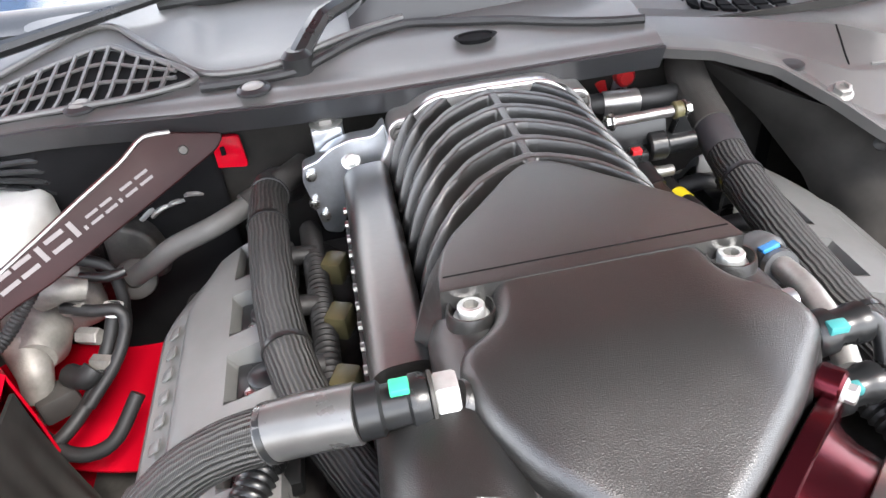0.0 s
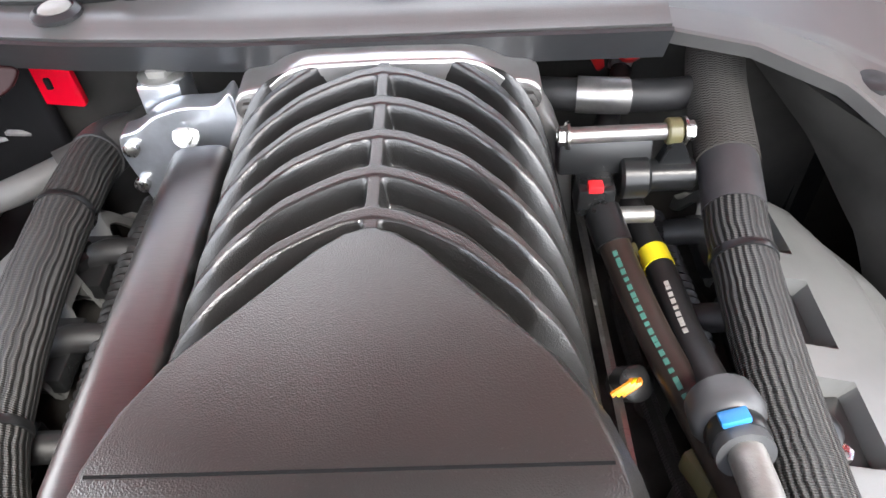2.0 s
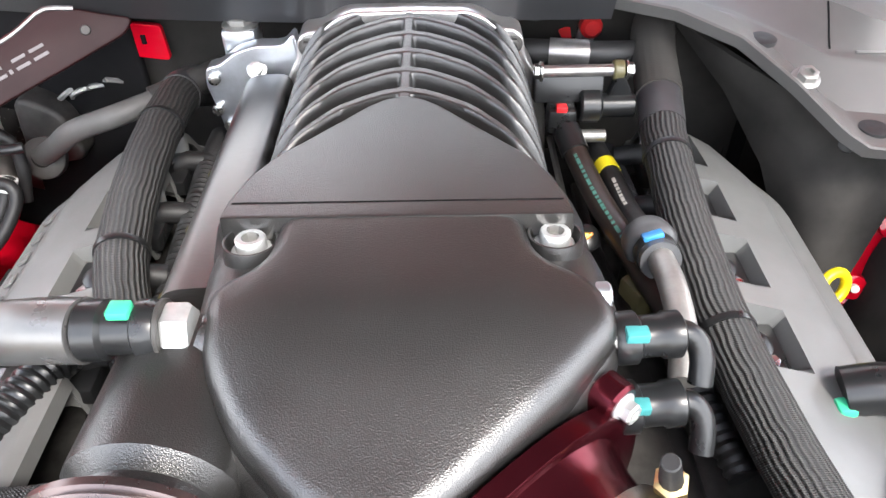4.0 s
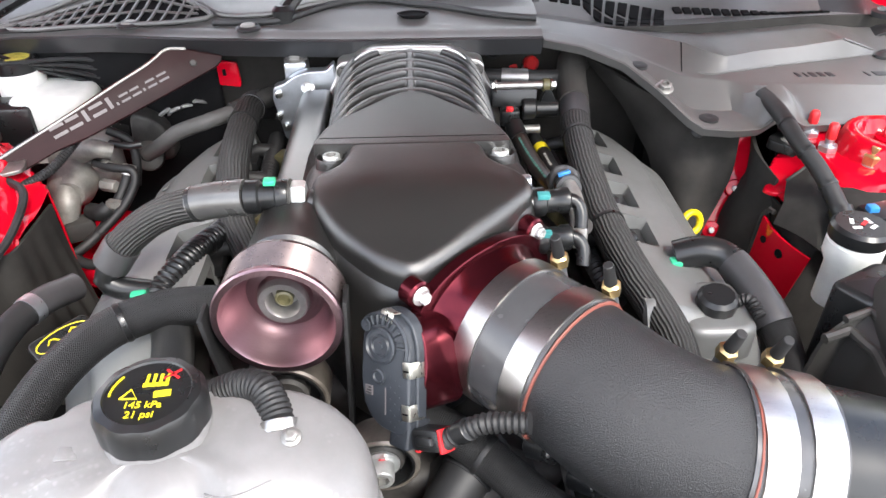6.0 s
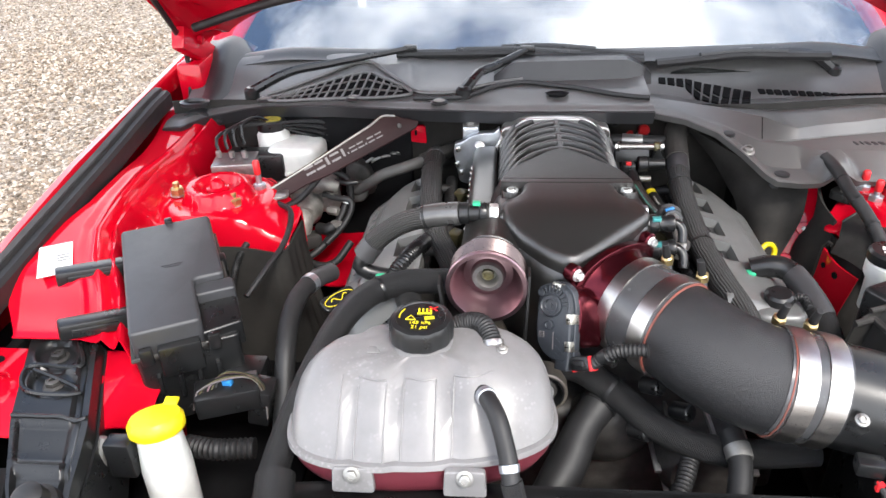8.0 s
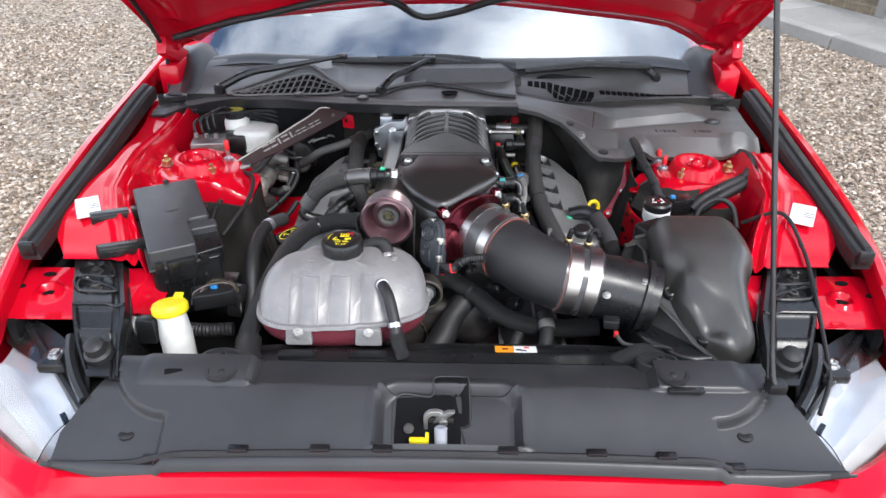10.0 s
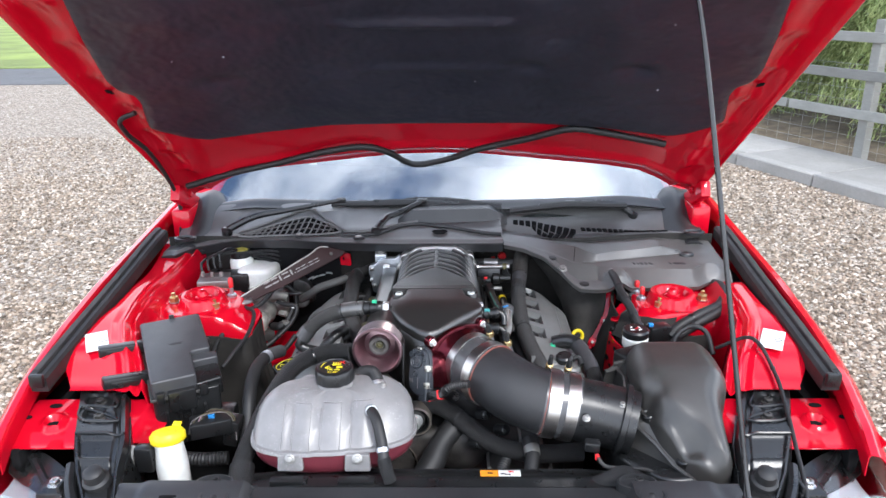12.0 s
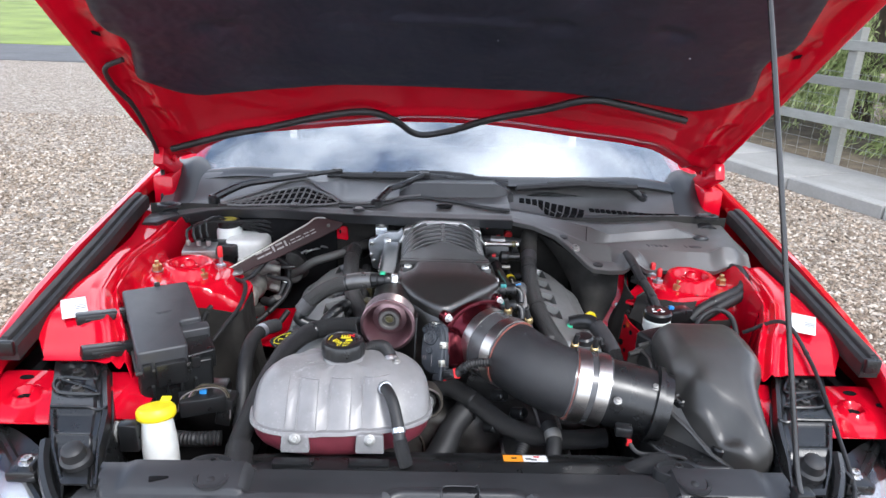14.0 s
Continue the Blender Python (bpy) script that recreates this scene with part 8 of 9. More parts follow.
for x, z in ((0.126, 0.955), (0.228, 0.963)):
    g = thing("bulkhead_stud", (x, 0.28, z), "small red stud in a black grommet on the bulkhead", "stud", "bulkhead studs")
    part("grommet", lathe([(0.014, -0.01), (0.014, 0.004), (0.009, 0.006), (0.008, 0.002)], axes((x, 0.252, z), (x, 0.2, z)), 20), RUBBER, g)
    part("stud", lathe([(0.005, -0.002), (0.005, 0.007), (0.003, 0.009)], axes((x, 0.252, z), (x, 0.2, z)), 12), REDPLAST, g)
tab = thing("brace_tab", (-0.277, 0.25, 0.93), "red painted mounting tab on the bulkhead", "tab")
part("plate", slab([(-0.298, 0.918), (-0.254, 0.912), (-0.256, 0.950), (-0.293, 0.954)], -0.236, -0.230, Matrix(((1, 0, 0, 0), (0, 0, -1, 0), (0, 1, 0, 0), (0, 0, 0, 1))), 0.005, 0.001), RED, tab)
part("slot", box(0.005, 0.004, 0.010, Matrix.Translation((-0.276, 0.2295, 0.936)), 0.001), DARK, tab)

# connectors at the lid's right flank
for k, (y, z) in enumerate(((-0.212, 0.966), (-0.236, 0.938))):
    c = thing("hose_connector", (0.13, y, z), "black quick connector with a bright elbow beside the lid", "connector", "lid connectors")
    part("stub", rod((0.106, y, z), (0.118, y, z), 0.010), CAST, c)
    part("body", lathe([(0.012, 0), (0.0145, 0.003), (0.0145, 0.012), (0.0115, 0.014), (0.0115, 0.026), (0.013, 0.028), (0.013, 0.036), (0.010, 0.038)], axes((0.114, y, z), (0.16, y + 0.004, z)), 20), SMOOTH, c)
    part("clip", box(0.012, 0.008, 0.006, Matrix.Translation((0.124, y - 0.008, z + 0.012)), 0.001), plain("teal_clip_%d" % k, (0.05, 0.25, 0.25), 0.4), c)
    part("elbow", tube([(0.150, y + 0.004, z), (0.156, y + 0.004, z - 0.001), (0.162, y + 0.001, z - 0.006), (0.164, y - 0.005, z - 0.014), (0.163, y - 0.012, z - 0.024)], 0.0068, 12), SMOOTH, c)
ring = thing("lifting_eye", (0.106, -0.19, 0.985), "small plated plug on the lid's flank", "plug")
part("plug", rod((0.100, -0.190, 0.975), (0.116, -0.190, 0.975), 0.009), ZINC, ring)

# breather on the right cam cover
br = hose("breather_hose", [(0.285, -0.178, 0.872), (0.310, -0.182, 0.880), (0.335, -0.193, 0.878), (0.352, -0.230, 0.866), (0.364, -0.27, 0.848), (0.372, -0.31, 0.82), (0.378, -0.35, 0.79)], 0.0165, HOSE, "black breather hose with a green-clipped elbow", ends=((0.0, 0.26, 0.0170, SMOOTH), (0.25, 0.58, 0.0178, GREYCUFF)))
part("clip", box(0.014, 0.014, 0.016, Matrix.Translation((0.282, -0.190, 0.868)), 0.004), GREEN, br, "green locking clip")
oil = thing("oil_filler_cap", (0.300, -0.262, 0.868), "black ribbed oil filler cap", "cap")
part("cap", lathe([(0.019, 0), (0.020, 0.003), (0.020, 0.016), (0.016, 0.020), (0.002, 0.020)], axes((0.300, -0.262, 0.866), (0.298, -0.266, 0.90)), 12), SMOOTH, oil)
part("lead", tube([(0.316, -0.262, 0.872), (0.330, -0.268, 0.880), (0.336, -0.285, 0.872)], 0.006, 8, ribs=0.0008, pitch=0.004), RUBBER, oil)
dip = thing("dipstick", (0.373, -0.013, 0.80), "yellow plastic dipstick pull ring", "dipstick")
dm = Matrix.Translation((0.372, -0.014, 0.806)) @ Matrix.Rotation(radians(72), 4, "X") @ Matrix.Rotation(0.35, 4, "Y")
part("ring", tube([dm @ Vector((0.0145 * math.cos(a), 0.0145 * math.sin(a), 0)) for a in steps(0, 2 * math.pi, 24)], 0.0048, 10, raw=True), YELLOW, dip)
part("stem", rod((0.372, -0.010, 0.79), (0.360, 0.01, 0.68), 0.004), CAST, dip)

# ---- strut brace ----
brace = thing("strut_brace", (-0.42, 0.08, 0.93), "dark metallic strut brace with silver lettering bars", "strut brace")
BA, BB = Vector((-0.5195, 0.0287, 0.8938)), Vector((-0.3129, 0.1572, 0.9676))
BX, BZ = (BB - BA).normalized(), Vector((0.3235, -0.8057, 0.4963)).normalized()
BM = Matrix.Translation(BA) @ Matrix((BX, BZ.cross(BX).normalized(), BZ)).transposed().to_4x4()
BAR = [(-0.022, -0.006), (0.013, -0.016), (0.065, -0.014), (0.10, -0.018), (0.19, -0.018), (0.24, -0.018), (0.300, -0.017), (0.314, -0.008), (0.290, 0.010), (0.276, 0.022), (0.254, 0.034), (0.236, 0.0315), (0.218, 0.028), (0.172, 0.0245), (0.108, 0.019), (0.014, 0.012), (-0.022, 0.010)]
part("bar", slab(BAR, -0.005, 0.0, BM, 0.012, 0.002), BARPAINT, brace)
# Tube of lighter metal along the upper edge paints its highlight.
part("rolled_edge", tube([BM @ Vector((x, y, -0.002)) for x, y in ((-0.01, 0.0105), (0.019, 0.0125), (0.108, 0.019), (0.172, 0.0245), (0.218, 0.028), (0.236, 0.0315), (0.252, 0.0335), (0.274, 0.0225))], 0.0030, 8, 0.006), SATIN, brace, "rolled upper edge, its highlight put into lighter metal")
part("foot_plate", slab([(-0.575, 0.000), (-0.515, -0.002), (-0.488, 0.012), (-0.500, 0.046), (-0.560, 0.056), (-0.580, 0.035)], 0.893, 0.8975, Matrix(), 0.012, 0.001), HUBMETAL, brace)
part("bolt", lathe([(0.005, 0), (0.004, 0.002)], BM @ Matrix.Translation((0.272, 0.002, 0.0)), 14), DARKCAST, brace)


def mark(x0, x1, low, high):
    """One plain bar of the row of lettering."""
    return box(x1 - x0, high - low, 0.0006, BM @ Matrix.Translation(((x0 + x1) / 2, (low + high) / 2, 0.0006)), 0)


for x0, x1, tall in ((0.068, 0.087, 0.0155), (0.090, 0.108, 0.0155), (0.113, 0.118, 0.0155), (0.123, 0.142, 0.0155), (0.147, 0.152, 0.0155), (0.157, 0.160, 0.004), (0.164, 0.177, 0.0105), (0.180, 0.193, 0.0105), (0.196, 0.199, 0.004), (0.203, 0.216, 0.0105), (0.220, 0.234, 0.0105)):
    low = -0.0003
    if x1 - x0 < 0.010:
        part("silver_mark", mark(x0, x1, low, low + tall), SILVER, brace)
    else:
        part("silver_mark", mark(x0, x1, low, low + tall * 0.27), SILVER, brace)
        part("silver_mark", mark(x0, x1, low + tall * 0.73, low + tall), SILVER, brace)

# ---- strut tower studs and clips ----
def stud(x, y, z, tall, cap):
    t = thing("tower_stud", (x, y, z), "threaded tower stud with a red protective cap" if cap else "gold passivated nut on the strut tower", "bolt", "strut tower studs")
    part("washer", lathe([(0.019 if cap else 0.013, 0), (0.019 if cap else 0.013, 0.003)], Matrix.Translation((x, y, z)), 20), ZINC, t)
    part("nut", lathe([(0.012, 0.002), (0.0125, 0.004), (0.0125, 0.014), (0.010, 0.016)], Matrix.Translation((x, y, z)), 6), ZINC if cap else GOLD, t)
    part("thread", rod((x, y, z + 0.014), (x, y, z + tall), 0.0055, seg=12), ZINC if cap else GOLD, t)
    if cap:
        part("cap", lathe([(0.0062, tall * 0.62), (0.0066, tall * 0.64), (0.0064, tall + 0.003), (0.0045, tall + 0.006), (0.001, tall + 0.0065)], Matrix.Translation((x, y, z)), 14), REDPLAST, t)


for s in (-1, 1):
    stud(s * 0.690, -0.005, 0.905, 0.026, False)
    stud(s * 0.571, -0.040, 0.902, 0.026, False)
    if s > 0:
        stud(0.536, 0.002, 0.896, 0.038, True)
        stud(0.533, 0.046, 0.896, 0.036, True)
        stud(0.592, 0.066, 0.900, 0.026, False)
    else:
        stud(-0.548, 0.033, 0.896, 0.056, True)
    top_ = thing("damper_nut", (s * 0.612, -0.005, 0.92), "red painted damper top nut in its ring", "nut", "damper nuts")
    part("nut", lathe([(0.020, -0.012), (0.020, 0.0), (0.014, 0.002), (0.012, 0.010), (0.008, 0.014)], Matrix.Translation((s * 0.612, -0.005, 0.922)), 16), RED, top_)
for s, x in ((-1, -0.757), (1, 0.752)):
    st = thing("paper_label", (x, -0.275, 0.93), "small white printed label on the inner wing", "label", "inner wing labels")
    lm = Matrix.Translation((x, -0.285, 0.9350)) @ Matrix.Rotation(-s * 0.48, 4, "Z") @ Matrix.Rotation(0.05, 4, "X")
    part("sheet", box(0.047, 0.088, 0.0008, lm, 0), PAPER, st)
    for i in range(3):
        part("print_line", box(0.020, 0.002, 0.0005, lm @ Matrix.Translation((0.012, 0.008 - i * 0.008, 0.0008)), 0), TRIM, st)

# ---- brake reservoir, master cylinder and modulator ----
brake = thing("brake_fluid_reservoir", (-0.53, 0.21, 0.84), "white plastic brake fluid reservoir with a yellow-marked cap", "reservoir")
part("body", slab([(-0.580, 0.165), (-0.482, 0.170), (-0.460, 0.220), (-0.478, 0.272), (-0.578, 0.272)], 0.825, 0.924, Matrix(), 0.03, 0.014, top=lambda x, y: 0.922), WHITE, brake)
part("skirt", slab([(-0.584, 0.161), (-0.478, 0.166), (-0.456, 0.220), (-0.474, 0.276), (-0.582, 0.276)], 0.868, 0.876, Matrix(), 0.03, 0.003), WHITE, brake)
part("neck", lathe([(0.034, -0.07), (0.034, 0.0), (0.028, 0.012)], Matrix.Translation((-0.580, 0.245, 0.928)), 24), WHITE, brake)
bc = part("cap", lathe([(0.029, 0), (0.030, 0.002), (0.030, 0.018), (0.027, 0.021), (0.002, 0.021)], Matrix.Translation((-0.582, 0.247, 0.938)), 30), SMOOTH, brake, "black cap with yellow print")
part("cap_print", lathe([(0.022, 0), (0.022, 0.0006)], Matrix.Translation((-0.582, 0.247, 0.9592)) @ Matrix.Diagonal((1, 0.8, 1, 1)), 24), plain("faded_yellow_print", (0.42, 0.36, 0.06), 0.5, var=0.5, vscale=160), bc)
PALE = plain("pale_cast_metal", (0.25, 0.24, 0.22), 0.55, metal=0.45, var=0.4, vscale=30, bump=0.6, bscale=260)
master = thing("master_cylinder", (-0.49, 0.14, 0.80), "pale cast aluminium brake master cylinder with pipes", "master cylinder")
part("barrel", lathe([(0.034, 0), (0.038, 0.01), (0.033, 0.05), (0.037, 0.065), (0.032, 0.13), (0.020, 0.15)], axes((-0.515, 0.24, 0.818), (-0.487, 0.09, 0.812)), 24), PALE, master)
part("flange", box(0.10, 0.05, 0.085, Matrix.Translation((-0.482, 0.165, 0.832)) @ Matrix.Rotation(0.3, 4, "Z"), 0.018, 4), PALE, master)
part("lug", tube([(-0.47, 0.13, 0.862), (-0.445, 0.122, 0.870), (-0.425, 0.125, 0.862)], lambda t: 0.017 - 0.006 * t, 12), PALE, master)
part("lug", tube([(-0.50, 0.11, 0.82), (-0.49, 0.085, 0.80), (-0.495, 0.075, 0.775)], lambda t: 0.022 - 0.008 * t, 12), PALE, master)
part("neck", lathe([(0.020, 0), (0.022, 0.006), (0.022, 0.03)], Matrix.Translation((-0.505, 0.175, 0.838)), 20), WHITE, master)
for i in range(3):
    part("pipe_nut", rod((-0.455 + i * 0.010, 0.128 - i * 0.02, 0.842 - i * 0.022), (-0.432 + i * 0.010, 0.120 - i * 0.02, 0.842 - i * 0.022), 0.009, seg=6), PALE, master)
part("plug", box(0.04, 0.03, 0.03, Matrix.Translation((-0.478, 0.075, 0.768)) @ Matrix.Rotation(0.5, 4, "Z"), 0.005), DUSTY, master)
SPECK = Nodes("speckled_black")
SPECK.to("Base Color", SPECK.mix(SPECK.ramp(SPECK.noise(330, 2), (0.66, 0.0), (0.70, 1.0)), SPECK.ramp(SPECK.noise(12), (0.3, 0.008), (0.7, 0.016)), (0.25, 0.24, 0.22)))
SPECK.to("Roughness", 0.38)
servo = thing("brake_servo", (-0.42, 0.26, 0.82), "round black speckled brake servo on the bulkhead", "servo")
part("drum", lathe([(0.05, -0.01), (0.118, 0.0), (0.122, 0.012), (0.120, 0.024), (0.108, 0.030), (0.098, 0.058), (0.06, 0.075)], axes((-0.425, 0.315, 0.795), (-0.420, 0.15, 0.79)), 48), SPECK.m, servo)
part("rim_bead", lathe([(0.120, 0.004), (0.125, 0.008), (0.125, 0.016), (0.120, 0.020)], axes((-0.425, 0.315, 0.795), (-0.420, 0.15, 0.79)), 48, False), SMOOTH, servo)
for i in range(4):
    a = 0.9 + i * 0.16
    part("wire_stay", tube([(-0.40 + 0.02 * i, 0.245, 0.845 + 0.012 * i), (-0.385 + 0.02 * i, 0.225, 0.870 + 0.008 * i), (-0.36 + 0.02 * i, 0.235, 0.885)], 0.003, 6), CAST, servo)
part("bracket", slab([(-0.43, 0.80), (-0.36, 0.81), (-0.375, 0.87), (-0.42, 0.89)], -0.24, -0.20, Matrix(((1, 0, 0, 0), (0, 0, -1, 0), (0, 1, 0, 0), (0, 0, 0, 1))), 0.02, 0.006), DARKCAST, servo)
part("fitting", lathe([(0.021, 0), (0.0225, 0.004), (0.0225, 0.014), (0.019, 0.017), (0.010, 0.018), (0.009, 0.014), (0.002, 0.014)], axes((-0.398, 0.188, 0.822), (-0.393, 0.14, 0.850)), 28), DUSTY, servo)
part("fitting_bolt", lathe([(0.006, 0.013), (0.006, 0.019), (0.003, 0.020)], axes((-0.398, 0.188, 0.822), (-0.393, 0.14, 0.850)), 10), CAST, servo)
for k, (pts, r_) in enumerate((
        ([(-0.455, 0.125, 0.845), (-0.425, 0.115, 0.842), (-0.400, 0.112, 0.840), (-0.396, 0.105, 0.825), (-0.41, 0.08, 0.80), (-0.44, 0.05, 0.775)], 0.0065),
        ([(-0.405, 0.122, 0.842), (-0.412, 0.112, 0.822), (-0.425, 0.09, 0.797), (-0.445, 0.06, 0.770), (-0.470, 0.035, 0.755), (-0.49, 0.03, 0.75)], 0.0072),
        ([(-0.432, 0.14, 0.868), (-0.405, 0.135, 0.866), (-0.388, 0.14, 0.866)], 0.0055),
        ([(-0.46, 0.085, 0.79), (-0.44, 0.07, 0.795), (-0.43, 0.075, 0.80)], 0.012),
        ([(-0.50, 0.05, 0.76), (-0.46, 0.02, 0.745), (-0.42, 0.02, 0.75), (-0.39, 0.05, 0.78)], 0.0075),
        ([(-0.435, 0.15, 0.885), (-0.41, 0.155, 0.865), (-0.405, 0.15, 0.835), (-0.41, 0.14, 0.80)], 0.0065))):
    hose("brake_pipe", pts, r_, RUBBER if k != 2 else SMOOTH, "black brake and vacuum pipes beside the servo", "pipe", seg=10, ends=((0.0, 0.10, 0.0095, PAPER),) if k == 1 else ())
part("lower_bulkhead", sheet(lambda u, v: Vector((-0.60 + 0.26 * u, 0.10 + 0.10 * v + 0.02 * math.sin(u * 5), 0.70 + 0.02 * v + 0.008 * math.sin(u * 9))), steps(0, 1, 20), steps(-0.6, 1, 14), 0.004), RED, car, "red painted lower bulkhead")
abs_ = thing("brake_modulator", (-0.635, 0.15, 0.87), "aluminium brake modulator with bent steel lines", "modulator")
part("block", box(0.085, 0.07, 0.050, Matrix.Translation((-0.630, 0.140, 0.892)) @ Matrix.Rotation(0.15, 4, "Z"), 0.004), HUBMETAL, abs_)
part("cover", box(0.12, 0.05, 0.06, Matrix.Translation((-0.60, 0.185, 0.885)), 0.006), SMOOTH, abs_)
for i in range(3):
    part("nut", rod((-0.655 + i * 0.026, 0.125, 0.925), (-0.655 + i * 0.026, 0.125, 0.938), 0.006, seg=6), CAST, abs_)
for i in range(4):
    o_ = i * 0.013
    part("line", tube([(-0.660 + o_, 0.14 + o_, 0.93), (-0.664 + o_, 0.15 + o_, 0.955 + 0.004 * i), (-0.64 + o_, 0.19 + o_, 0.962 + 0.003 * i), (-0.57, 0.225 + o_ * 0.5, 0.958 - 0.004 * i), (-0.48, 0.245, 0.955 - 0.012 * i), (-0.36, 0.25, 0.93 - 0.02 * i)], 0.0035, 6, 0.015), SMOOTH, abs_)

# ---- liners, cables and leads at the sides ----
def along(rows, t):
    """A smooth reading of points spread evenly over 0 to 1."""
    i = min(int(t * (len(rows) - 1)), len(rows) - 2)
    k = t * (len(rows) - 1) - i
    return Vector(rows[i]).lerp(Vector(rows[i + 1]), k)


FLAP_L = [(0.262, 0.238, 0.955), (0.315, 0.185, 0.90), (0.350, 0.125, 0.845), (0.368, 0.070, 0.78), (0.376, 0.03, 0.70)]
FLAP_R = [tuple(q) for q in curve([(0.462, 0.098, 0.885), (0.452, 0.070, 0.835), (0.432, 0.050, 0.800), (0.408, 0.028, 0.768), (0.392, 0.010, 0.74), (0.385, 0.0, 0.70)], 0.004)]
liner2 = thing("wheelhouse_liner", (0.40, 0.05, 0.75), "large curved black felt liner beside the engine", "liner", "liners")


def felt(u, v):
    """A curved flap from under the battery cover down beside the cam cover."""
    q = along(FLAP_L, v).lerp(along(FLAP_R, v), u)
    swell = math.sin(math.pi * u) * (1 - v) ** 0.7
    return q + Vector((-0.006, -0.045, 0.004)) * swell + Vector((0, 0.004 * math.sin(u * 7 + v * 4), 0))


part("sheet", sheet(felt, steps(0, 1, 36), steps(0, 1, 30), 0.006), BROWNSHADE, liner2)
part("edge_cord", tube([felt(1.0, v) for v in steps(0, 1, 16)], 0.0022, 6), DUSTY, liner2)
part("stud", lathe([(0.011, 0), (0.009, 0.006), (0.003, 0.009)], axes(felt(0.68, 0.10), felt(0.68, 0.10) + Vector((-0.1, -0.6, 0.5))), 16), RUBBER, liner2)
liner3 = thing("tower_liner", (0.46, 0.02, 0.75), "black felt liner on the tower's inner side", "liner", "liners")
TL = [(0.487, 0.105, 0.89), (0.477, 0.068, 0.835), (0.446, 0.045, 0.785), (0.420, 0.02, 0.74), (0.405, 0.0, 0.69)]
TR = [(0.476, -0.012, 0.868), (0.470, -0.030, 0.84), (0.455, -0.050, 0.80), (0.440, -0.062, 0.755), (0.430, -0.070, 0.69)]
part("sheet", sheet(lambda u, v: along(TL, v).lerp(along(TR, v), u) + Vector((-0.012 * math.sin(math.pi * u) + 0.003 * math.sin(v * 11 + u * 3), 0, 0)), steps(0, 1, 24), steps(0, 1, 24), 0.005), BROWNSHADE, liner3)
part("pocket", sheet(lambda u, v: Vector((0.452 + 0.012 * u - 0.006 * v, 0.042 - 0.038 * u, 0.782 - 0.02 * v - 0.008 * u)), steps(0, 1, 6), steps(0, 1, 4), 0.003), DARK, liner3)
seam = thing("body_seam", (0.45, 0.06, 0.75), "red painted body seam with white clips between the liners", "seam")
part("strip", sheet(lambda u, v: along(FLAP_R, v) + Vector((0.004 + (0.020 + 0.008 * math.sin(v * 14)) * u, 0.006 - 0.004 * u, -0.004)), steps(0, 1, 4), steps(0, 0.74, 24), 0.003), RED, seam)
for v in (0.36, 0.66):
    q = along(FLAP_R, v) + Vector((0.014, -0.001, 0))
    part("lug", lathe([(0.013, 0), (0.012, 0.004), (0.004, 0.005)], axes(q, q + Vector((-0.3, -1, 0.5))), 18), RED, seam)
    part("clip", lathe([(0.0045, 0.004), (0.004, 0.010), (0.002, 0.011)], axes(q, q + Vector((-0.3, -1, 0.5))), 10), PAPER, seam)
gus = thing("tower_gusset", (0.45, -0.09, 0.78), "red painted perforated gusset below the strut tower", "gusset")
GQ = [Vector((0.450, -0.052, 0.839)), Vector((0.474, -0.131, 0.837)), Vector((0.462, -0.122, 0.745)), Vector((0.438, -0.062, 0.735))]
part("plate", sheet(lambda u, v: GQ[0].lerp(GQ[1], u).lerp(GQ[3].lerp(GQ[2], u), v) + Vector((-0.008 * math.sin(3.1 * u), 0, 0.01 * u * (1 - v) * -1)), steps(0, 1, 14), steps(0, 1, 14), 0.004), RED, gus)
# Black discs carry the shade of the gusset's holes.
for u, v, r_ in ((0.22, 0.22, 0.005), (0.24, 0.62, 0.009), (0.62, 0.24, 0.006), (0.55, 0.75, 0.005)):
    q = GQ[0].lerp(GQ[1], u).lerp(GQ[3].lerp(GQ[2], u), v) + Vector((-0.008 * math.sin(3.1 * u), 0, 0))
    part("hole", lathe([(r_, 0), (r_, 0.0012)], axes(q + Vector((-0.004, -0.0012, 0)), q + Vector((-0.1, -0.03, 0))), 16), DARK, gus)
part("edge_rim", tube([GQ[3] + Vector((-0.002, 0.004, 0)), GQ[0] + Vector((-0.002, 0.004, 0)), GQ[0] + Vector((0.004, -0.010, 0.010))], 0.0035, 6, 0.02), DUSTY, gus)
rtab = thing("tower_tab", (0.47, -0.02, 0.865), "red painted tab on the strut tower's rim", "tab")
part("plate", slab([(0.452, -0.022), (0.462, -0.034), (0.492, -0.034), (0.53, 0.0), (0.525, 0.02), (0.488, 0.018), (0.484, -0.004), (0.460, -0.010)], 0.856, 0.864, Matrix(), 0.006, 0.003, top=lambda x, y: 0.862 + 0.25 * max(0, x - 0.47)), RED, rtab)
flap = thing("felt_flap", (0.52, -0.06, 0.84), "black felt flap over the tower's front edge", "liner", "liners")
FT = [(0.478, -0.026, 0.874), (0.505, -0.016, 0.888), (0.545, -0.036, 0.897), (0.610, -0.075, 0.902)]
FM_ = [(0.462, -0.060, 0.862), (0.490, -0.085, 0.884), (0.525, -0.105, 0.885), (0.585, -0.120, 0.880)]
FB = [(0.448, -0.075, 0.842), (0.476, -0.132, 0.842), (0.515, -0.150, 0.830), (0.575, -0.160, 0.82)]
